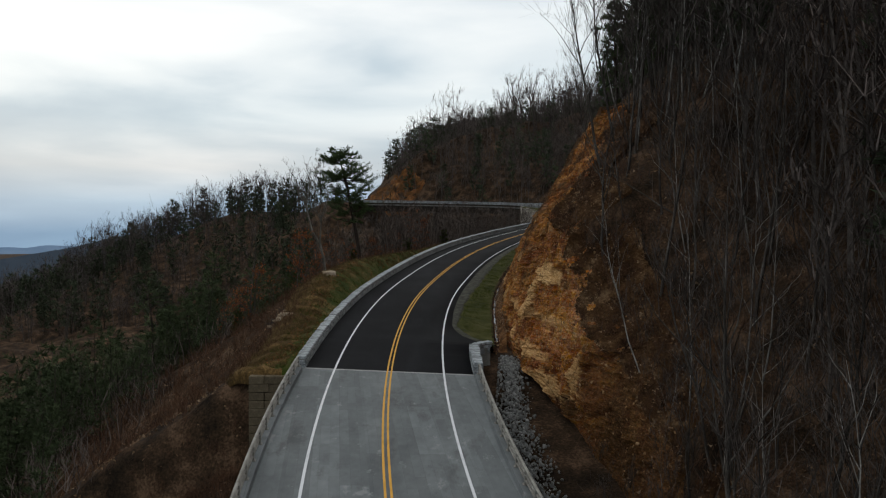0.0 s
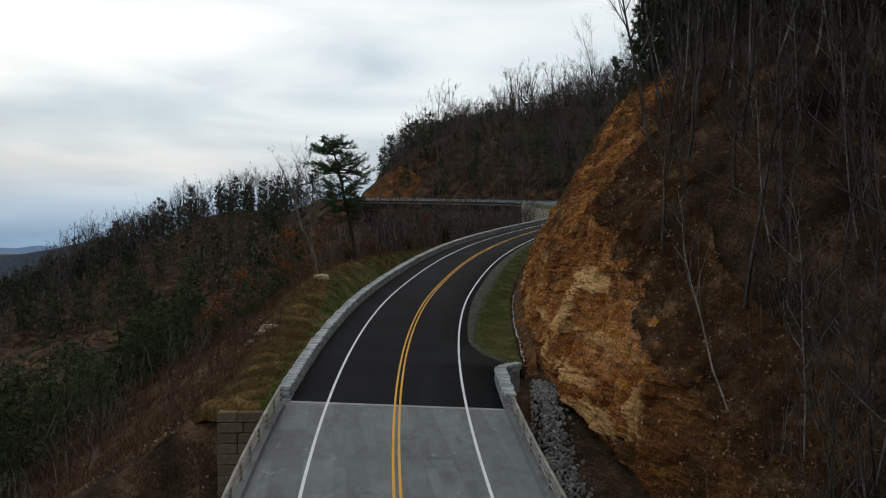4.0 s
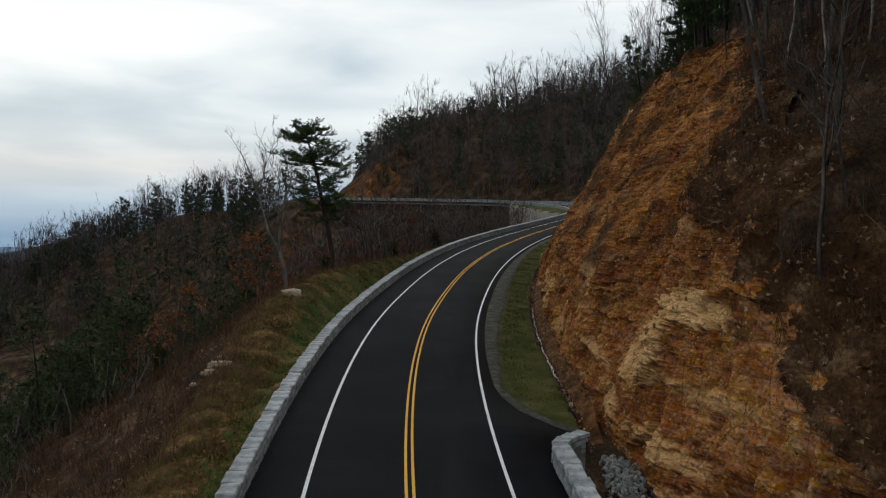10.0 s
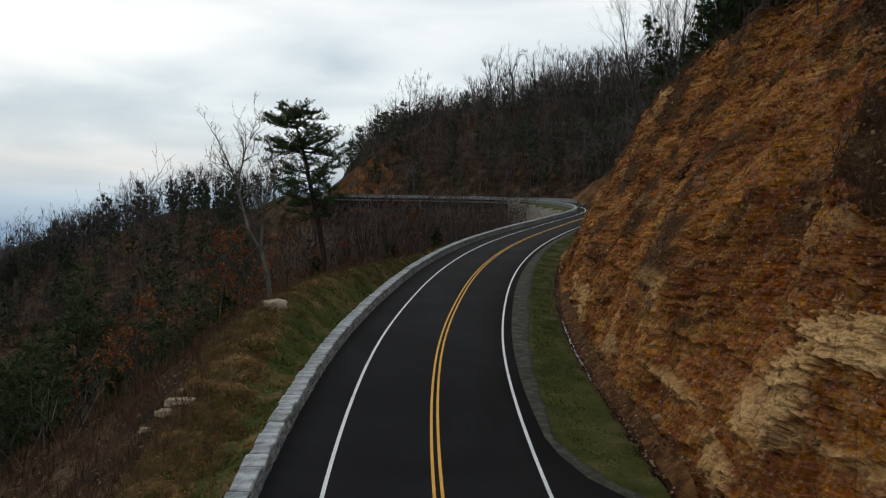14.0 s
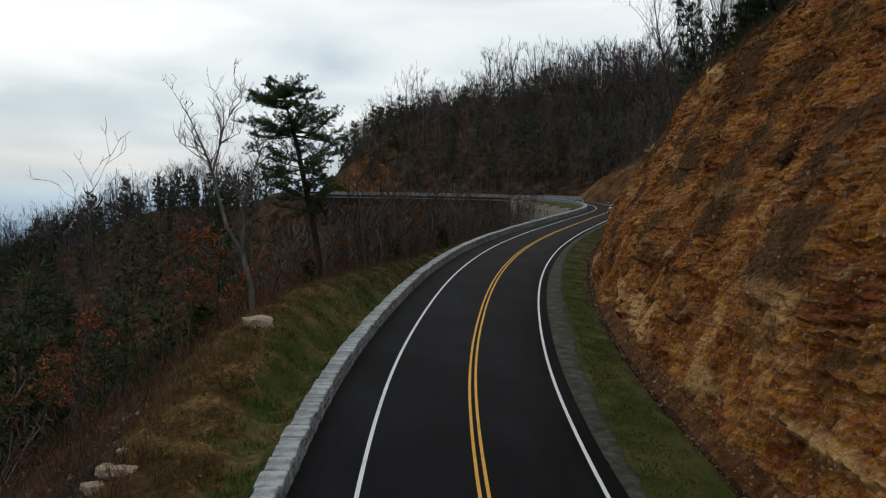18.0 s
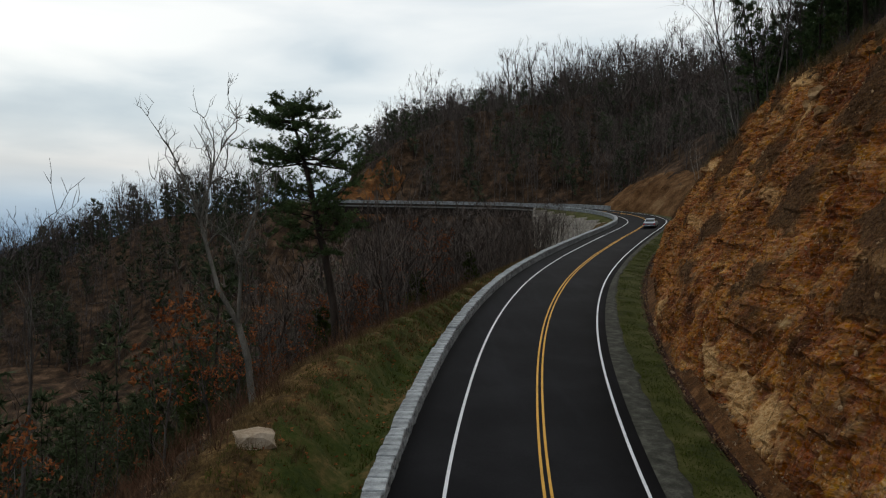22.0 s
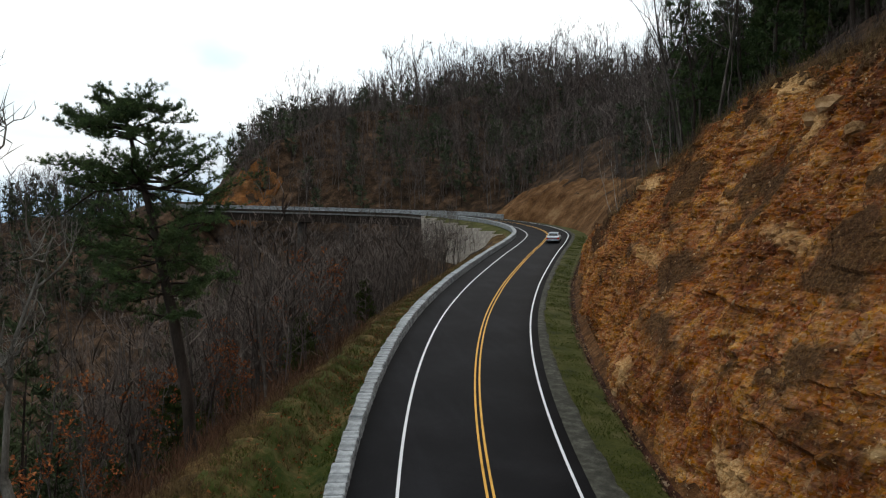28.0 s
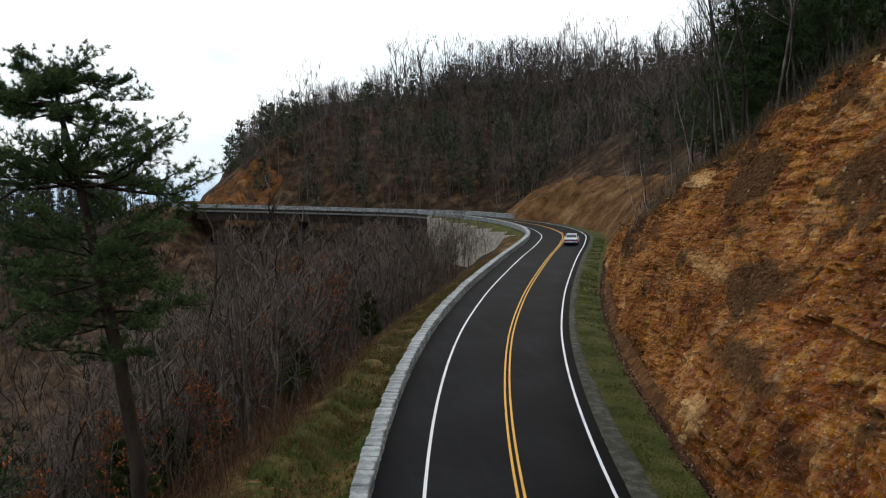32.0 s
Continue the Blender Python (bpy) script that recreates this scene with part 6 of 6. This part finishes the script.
via = thing("viaduct", "long curved viaduct with shade-darkened girders and pale parapets across the ravine", "bridge", kind="structure")
s_via = np.arange(S_VIA0 - 1, S_VIA1 + 1.1, 1.0)
sec = [(-5.75, 0.0), (-5.75, -0.45), (-5.0, -0.6), (-4.9, -2.7), (-4.2, -2.7), (-4.1, -0.6), (4.1, -0.6), (4.2, -2.7), (4.9, -2.7), (5.0, -0.6), (5.75, -0.45), (5.75, 0.0)]
# the deep shade under the deck is put into the girders' colour
SHADED_GIRDER = material("shaded_girder", [(0.3, (0.013, 0.010, 0.008)), (0.7, (0.034, 0.026, 0.021))], 2.0, bump=0.2)
# pier concrete, its colour darkened for shade as well
DARK_CONCRETE = material("shaded_concrete", [(0.3, (0.035, 0.033, 0.03)), (0.7, (0.08, 0.077, 0.07))], 2.0, bump=0.2)
piece("girder", strip("girder", s_via, [c[0] for c in sec], [c[1] - 0.03 for c in sec], SHADED_GIRDER, smooth=False), via, "deep girders coloured dark for the shade under the deck")
for q in (S_VIA0 + 13, S_VIA0 + 26, S_VIA0 + 39):
    bm = bmesh.new()
    box(bm, (-4.6, -0.7, -3.0), (4.6, 0.7, -2.32), 0.05)
    box(bm, (-2.0, -0.5, -18), (2.0, 0.5, -3.0), 0.08)
    m = road_frame(q, 0)
    part("pier", bm, DARK_CONCRETE, via, at=pose(*m.translation, 0, 0, math.degrees(m.to_euler().z)))
for nm, lab, d_in, d_out, s0, s1 in (("parapet_wall", "pale stone parapet along the viaduct's valley side", -5.08, -5.62, S_VIA0 - 2, 330.0), ("parapet_wall", "pale stone parapet along the viaduct's uphill side", 5.12, 5.66, 235.0, 322.0)):
    core, _, off, gw = wall_run(nm, lab, s0, s1, d_in, d_out, 0.75, 1.0, 7)
    dress(core, s0, s1, d_in, d_out, 0.75, off, gw, caps_limit=80)


# ---- car ----
def paint(name, col, rough=0.3, metal=0.0, gloss=0.5):
    m = material(name, [(0.3, tuple(c * 0.92 for c in col)), (0.7, col)], 1.5, rough=rough, bump=0, metal=metal, gloss=gloss)
    return m


CAR_PAINT, CAR_GLASS, CAR_RED = paint("silver_blue_car_paint", (0.24, 0.285, 0.33), 0.3, 0.35), paint("dark_car_glass", (0.010, 0.014, 0.017), 0.08), paint("red_lamp_plastic", (0.45, 0.015, 0.012), 0.25)
CAR_DARK, CAR_CHROME, CAR_TYRE = paint("dark_red_trim", (0.10, 0.012, 0.012), 0.4), paint("chrome_trim", (0.6, 0.6, 0.6), 0.15, 1.0), paint("black_rubber", (0.012, 0.012, 0.012), 0.85)


def loft(sections, mat_name=None):
    """A closed body from cross-sections (y, [(x, z), ...]) of equal length."""
    bm = bmesh.new()
    rings = [[bm.verts.new((x, y, z)) for x, z in sec] for y, sec in sections]
    for a, b in zip(rings[:-1], rings[1:]):
        for i in range(len(a)):
            j = (i + 1) % len(a)
            bm.faces.new((a[i], a[j], b[j], b[i]))
    bm.faces.new(rings[0][::-1])
    bm.faces.new(rings[-1])
    bmesh.ops.recalc_face_normals(bm, faces=bm.faces)
    return bm


def flat_panel(corners, t=0.012):
    bm = bmesh.new()
    vs = [bm.verts.new(c) for c in corners]
    f = bm.faces.new(vs)
    r = bmesh.ops.extrude_face_region(bm, geom=[f])
    f.normal_update()
    bmesh.ops.translate(bm, vec=f.normal * t, verts=[v for v in r["geom"] if isinstance(v, bmesh.types.BMVert)])
    bmesh.ops.recalc_face_normals(bm, faces=bm.faces)
    return bm


def sedan(at):
    car = thing("car", "silver-blue four-door sedan driving on the black road", "car", at=at)
    secs = []
    for y, w, zl, zs, zt in ((-2.68, 0.80, 0.42, 0.60, 0.78), (-2.60, 0.92, 0.32, 0.64, 0.90), (-1.9, 0.97, 0.26, 0.70, 0.97), (-1.0, 0.99, 0.24, 0.72, 0.97), (0.6, 0.99, 0.24, 0.72, 0.95), (1.3, 0.98, 0.25, 0.70, 0.92), (2.3, 0.94, 0.28, 0.64, 0.82), (2.62, 0.84, 0.36, 0.58, 0.70)):
        secs.append((y, [(-w * 0.9, zl), (-w, (zl + zs) / 2), (-w, zs), (-w * 0.93, zt - 0.05), (-w * 0.84, zt), (w * 0.84, zt), (w * 0.93, zt - 0.05), (w, zs), (w, (zl + zs) / 2), (w * 0.9, zl)]))
    part("body", loft(secs), CAR_PAINT, car)
    cab = []
    for y, w, z in ((-1.72, 0.80, 0.95), (-1.02, 0.66, 1.36), (-0.85, 0.66, 1.41), (0.15, 0.66, 1.42), (0.35, 0.66, 1.38), (1.15, 0.80, 0.94)):
        cab.append((y, [(-0.84, 0.90), (-w, z - 0.02), (-w * 0.85, z), (w * 0.85, z), (w, z - 0.02), (0.84, 0.90)]))
    part("roof", loft(cab), CAR_PAINT, car)
    part("rear_window", flat_panel([(-0.68, -1.66, 1.00), (0.68, -1.66, 1.00), (0.58, -1.10, 1.335), (-0.58, -1.10, 1.335)]), CAR_GLASS, car, "dark tinted rear window")
    part("windscreen", flat_panel([(0.68, 1.10, 0.99), (-0.68, 1.10, 0.99), (-0.57, 0.43, 1.35), (0.57, 0.43, 1.35)]), CAR_GLASS, car, "dark windscreen")
    for sx in (-1, 1):
        for y0, y1, t0, t1 in ((-1.42, -0.45, -1.02, -0.45), (-0.38, 0.86, -0.38, 0.30)):
            q = [(sx * 0.825, y0, 1.0), (sx * 0.825, y1, 1.0), (sx * 0.692, t1, 1.345), (sx * 0.692, t0, 1.345)]
            part("side_window", flat_panel(q if sx > 0 else q[::-1]), CAR_GLASS, car, "dark side window")
        bm = bmesh.new()
        box(bm, (sx * 0.80 - 0.13, -2.71, 0.58), (sx * 0.80 + 0.13, -2.55, 0.80), 0.02)
        part("tail_light", bm, CAR_RED, car, "red tail light")
        bm = bmesh.new()
        box(bm, (sx * 0.72 - 0.17, 2.52, 0.52), (sx * 0.72 + 0.17, 2.66, 0.66), 0.02)
        part("headlight", bm, CAR_CHROME, car, "clear headlight")
        bm = bmesh.new()
        box(bm, (sx * 1.06 - 0.09, 0.66, 0.95), (sx * 1.06 + 0.09, 0.80, 1.07), 0.03)
        part("mirror", bm, CAR_GLASS, car, "dark door mirror")
        for y in (-1.55, 1.45):
            bm = bmesh.new()
            bmesh.ops.create_cone(bm, cap_ends=True, segments=24, radius1=0.33, radius2=0.33, depth=0.22, matrix=pose(sx * 0.86, y, 0.33, 0, 90, 0))
            wheel = part("wheel", bm, CAR_TYRE, car, "black tyre")
            bm = bmesh.new()
            bmesh.ops.create_cone(bm, cap_ends=True, segments=20, radius1=0.2, radius2=0.17, depth=0.05, matrix=pose(sx * 0.975, y, 0.33, 0, 90 * sx, 0))
            part("rim", bm, CAR_CHROME, wheel, "silver wheel rim")
    bm = bmesh.new()
    box(bm, (-0.66, -2.705, 0.60), (0.66, -2.6, 0.76), 0.015)
    part("rear_panel", bm, CAR_DARK, car, "dark red trim panel between the lights")
    bm = bmesh.new()
    box(bm, (-0.92, -2.78, 0.36), (0.92, -2.55, 0.56), 0.05)
    part("rear_bumper", bm, CAR_PAINT, car)
    bm = bmesh.new()
    box(bm, (-0.17, -2.80, 0.40), (0.17, -2.775, 0.52), 0.005)
    part("number_plate", bm, WHITE, car, "plain pale number plate")
    bm = bmesh.new()
    box(bm, (-0.92, 2.5, 0.34), (0.92, 2.74, 0.54), 0.05)
    part("front_bumper", bm, CAR_PAINT, car)
    return car


sedan(road_frame(181.0, 1.55, 0.012))


# ---- brush and grass ----
def brush(name, label, spots, size, mat, stems=9, seed=0, spread=0.35):
    gb = np.random.default_rng(seed)
    kinds = []
    for k in range(6):
        paths = []
        for _ in range(stems):
            w = np.array([gb.normal() * spread, gb.normal() * spread, 1.0])
            p = limb(gb, gb.normal(size=3) * (0.12, 0.12, 0), w, gb.uniform(0.5, 1.2), 0.011, 3, 0.2, 0.25, 0.5)
            paths.append((*p, 2))
            for _ in range(3):
                paths.append((*limb(gb, p[0][gb.integers(1, 4)], side_way(gb, np.array([0, 0, 1.0]), 0.7), gb.uniform(0.15, 0.4), 0.007, 1, 0.2, 0.2, 0.6), 2))
        kinds.append(tubes(paths))
    V, F, n = [], [], 0
    for q in spots:
        v, f = kinds[int(gb.integers(0, 6))]
        a, sc = gb.uniform(0, 6.28), size * gb.uniform(0.5, 1.3)
        R = np.array([[math.cos(a), -math.sin(a), 0], [math.sin(a), math.cos(a), 0], [0, 0, 1]]) * sc
        V.append(v @ R.T + q)
        F.append(f + n)
        n += len(v)
    return thing(name, label, "undergrowth", kind="stuff", data=mesh_of(name, np.vstack(V), np.vstack(F), mat))


gb = np.random.default_rng(50)
left_brush = scatter(gb, 7000, -42, 0, 22, 140, lambda s, d, x, y, z: (d < -bank_edge(s) - 0.6) & (d > -32) & (s < 118))
brush("slope_brush", "reddish brown dry brush and weeds on the slope below the road", left_brush, 1.25, BRUSH, 6, 1)
right_brush = scatter(gb, 3600, 4, 50, 2, 190, lambda s, d, x, y, z: (d > np.interp(s, [0, 20, 34, 38, 44, 50, 95, 122, 150], [8, 9.5, 12.5, 11.8, 12.6, 15.5, 17, 14, 8])) & (d < 40))
brush("hillside_brush", "brown saplings and dead weeds on the wooded slope", right_brush, 1.5, TWIG, 7, 2)
near_brush = scatter(gb, 3200, 5, 36, 12, 66, lambda s, d, x, y, z: (d > np.interp(s, [-10, 14, 20, 28, 34, 38, 44, 50], [9, 11.5, 14.0, 13.8, 13.5, 12.4, 13.0, 16.0])) & (d < 30))
brush("undergrowth", "tangled brown stems and dead leaves beside the bridge", near_brush, 0.9, BRUSH, 7, 6)
ci, cj = gb.integers(0, int(36 / 0.13), 1100), gb.integers(N_FACE - 4, N_FACE + N_TOP - 2, 1100)
brush("crest_weeds", "dry brown weeds along the crest of the rock cut", CP[ci, cj], 0.7, BRUSH, 6, 7)
front_brush = scatter(gb, 4200, -26, -5, 14, 54, lambda s, d, x, y, z: (d < -6.2) & (d > -24) & (s < 35) & ((s < 33.4) | (d < -9.5)))
brush("abutment_brush", "reddish brown brush below the bridge end", front_brush, 0.85, BRUSH, 7, 8)
far_brush = scatter(gb, 4200, -45, 75, 190, 330, lambda s, d, x, y, z: (d > 6.5) & (d < 26) & (s > 160))
brush("bank_brush", "rust-brown dead grass and brush on the bank above the bend", far_brush, 0.75, STRAW, 6, 3)
deep = np.vstack([scatter(gb, 3600, -130, -14, 24, 300, lambda s, d, x, y, z: (d < -20) & (d > -110) & (s < 280)), scatter(gb, 1700, -330, -42, 250, 560, lambda s, d, x, y, z: (d < -10) & (z > -34)),
                  scatter(gb, 1900, -45, 180, 220, 440, lambda s, d, x, y, z: (d > 18) & (d < 150) & (s > 168))])
brush("understorey", "grey-brown leafless saplings between the far trees", deep, 3.4, LOW_TWIG, 6, 5, 0.9)
ii, jj = gb.integers(0, len(s_c), 160), gb.integers(60, N_FACE + 20, 160)
brush("cliff_brush", "dark dead weeds rooted on ledges of the rock cut", CP[ii, jj], 0.6, BRUSH, 6, 4)
si, sj = gb.integers(int(62 / 0.13), int(122 / 0.13), 900), gb.integers(N_FACE - 10, N_FACE + 8, 900)
brush("crest_straw", "pale dead grass along the upper crest of the rock cut", CP[si, sj], 0.6, STRAW, 7, 9)
weedy = np.argwhere((earth.reshape(len(s_c), -1) > 0.55) & (np.arange(N_FACE + N_TOP)[None] < N_FACE))
weedy = weedy[gb.integers(0, len(weedy), 1500)]
brush("ledge_weeds", "low dark dead weeds matted on the ledges of the rock cut", CP[weedy[:, 0], weedy[:, 1]], 0.42, BRUSH, 6, 10)


def turf(name, label, s0, s1, lo, hi, n, height, mat, seed, surface, width=0.012, spread=0.35):
    gt = np.random.default_rng(seed)
    s, u = gt.uniform(s0, s1, n), gt.random(n)
    a, b = lo(s), hi(s)
    d = a + (b - a) * u
    P = on_road(s, d, surface(s, d))
    keep = waves(P[:, 0], P[:, 1], 0, 3.0, 2, seed) > gt.uniform(-0.9, 0.6, n)
    V, T = blades(gt, P[keep], np.tile([0, 0, 1.0], (keep.sum(), 1)), 3, height, width, spread)
    return thing(name, label, "grass", kind="stuff", data=mesh_of(name, V, T, mat))


on_bank = lambda s, d: left_height(s, -d) - 0.02
turf("bank_turf", "short green grass on the berm", 35, 160, lambda s: -bank_edge(s) - 0.6, lambda s: -5.7 + 0 * s, 26000, 0.22, BLADE, 61, on_bank)
turf("bank_straw", "dead straw grass along the berm's crest", 35, 175, lambda s: -bank_edge(s) - 2.2, lambda s: -bank_edge(s) + 1.6, 26000, 0.42, STRAW, 62, on_bank, 0.012, 0.5)
on_verge = lambda s, d: -0.03 - 0.2 * np.clip((d - 3.9) / 2.8, 0, 1) ** 1.5
turf("verge_turf", "short green grass on the verge", 47, 190, lambda s: np.interp(s, [47, 52, 75, 90, 120], [5.2, 4.6, 5.2, 5.0, 4.4]), lambda s: np.interp(s, [43, 52, 75, 100, 140], [6.9, 7.0, 6.7, 6.5, 6.0]), 22000, 0.09, BLADE, 63, on_verge)
# fallen leaves
gl = np.random.default_rng(64)
s_l = gl.uniform(36, 150, 1500)
d_l = -5.8 - gl.random(1500) * (bank_edge(s_l) - 5.8)
P = on_road(s_l, d_l, left_height(s_l, -d_l) + 0.12)
V, T = blades(gl, P, gl.normal(size=P.shape) * (1, 1, 0.2), 1, 0.16, 0.05, 0.2)
thing("fallen_leaves", "dry fallen leaves scattered on the grass", "leaves", kind="stuff", data=mesh_of("fallen_leaves", V, T, OAK_LEAF))

def leaf_fall(name, label, spots, mat, size):
    V, T = blades(gl, spots + np.array([0, 0, 0.1]), gl.normal(size=spots.shape) * (1, 1, 0.5), 1, size, size * 0.35, 0.3)
    thing(name, label, "leaves", kind="stuff", data=mesh_of(name, V, T, mat))


DEAD_LEAF = material("dead_leaves", [(0.3, (0.050, 0.028, 0.014)), (0.5, (0.12, 0.075, 0.042)), (0.7, (0.26, 0.19, 0.13))], 0.8, bump=0, island=0.5)
leaf_fall("slope_leaves", "pale and rusty dead leaves strewn under the trees", scatter(gl, 11000, 5, 44, 8, 80, lambda s, d, x, y, z: (d > np.interp(s, [-10, 14, 20, 34, 38, 44, 50], [8, 9, 12.5, 12.5, 11.8, 12.6, 15.0])) & (d < 34)), DEAD_LEAF, 0.24)
ci, cj = gl.integers(0, int(36 / 0.13), 2600), gl.integers(N_FACE - 8, N_FACE + N_TOP - 1, 2600)
leaf_fall("crest_leaves", "dead leaves lying on the earth above the rock", CP[ci, cj] - np.array([0, 0, 0.05]), DEAD_LEAF, 0.2)
s_l = gl.uniform(47, 165, 4200)
d_l = np.interp(s_l, [43, 46, 52, 60, 75, 100, 140, 170], [7.0, 7.1, 7.2, 7.1, 6.9, 6.7, 6.2, 6.6]) + gl.uniform(-0.2, 1.2, 4200)
leaf_fall("ditch_leaves", "red-brown dead leaves drifted against the foot of the rock", on_road(s_l, d_l, np.interp(d_l - np.interp(s_l, [43, 75, 100, 140], [7.0, 6.9, 6.7, 6.2]), [-0.2, 0.25, 0.5, 1.1], [-0.28, -0.52, -0.38, 0.15])), DEAD_LEAF, 0.15)
leaf_fall("bank_leaves", "rusty dead leaves and stalks on the brushy slope", scatter(gl, 7000, -30, -3, 20, 110, lambda s, d, x, y, z: (d < -bank_edge(s) - 0.8) & (d > -26)), DEAD_LEAF, 0.26)
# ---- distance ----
# both ridges carry blue air haze in their base colours, paler farther off
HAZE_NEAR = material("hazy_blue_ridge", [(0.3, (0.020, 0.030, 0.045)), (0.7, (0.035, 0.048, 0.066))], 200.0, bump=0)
HAZE_FAR = material("hazed_far_mountains", [(0.3, (0.10, 0.16, 0.25)), (0.7, (0.14, 0.20, 0.29))], 600.0, bump=0)
for nm, lab, r, top, mat, seed in (("backdrop_ridge", "dark wooded ridge in the distance, coloured blue for haze", 1100.0, 0.0, HAZE_NEAR, 3), ("backdrop_ridge", "mountains on the horizon, coloured pale blue for haze", 3800.0, -50.0, HAZE_FAR, 5)):
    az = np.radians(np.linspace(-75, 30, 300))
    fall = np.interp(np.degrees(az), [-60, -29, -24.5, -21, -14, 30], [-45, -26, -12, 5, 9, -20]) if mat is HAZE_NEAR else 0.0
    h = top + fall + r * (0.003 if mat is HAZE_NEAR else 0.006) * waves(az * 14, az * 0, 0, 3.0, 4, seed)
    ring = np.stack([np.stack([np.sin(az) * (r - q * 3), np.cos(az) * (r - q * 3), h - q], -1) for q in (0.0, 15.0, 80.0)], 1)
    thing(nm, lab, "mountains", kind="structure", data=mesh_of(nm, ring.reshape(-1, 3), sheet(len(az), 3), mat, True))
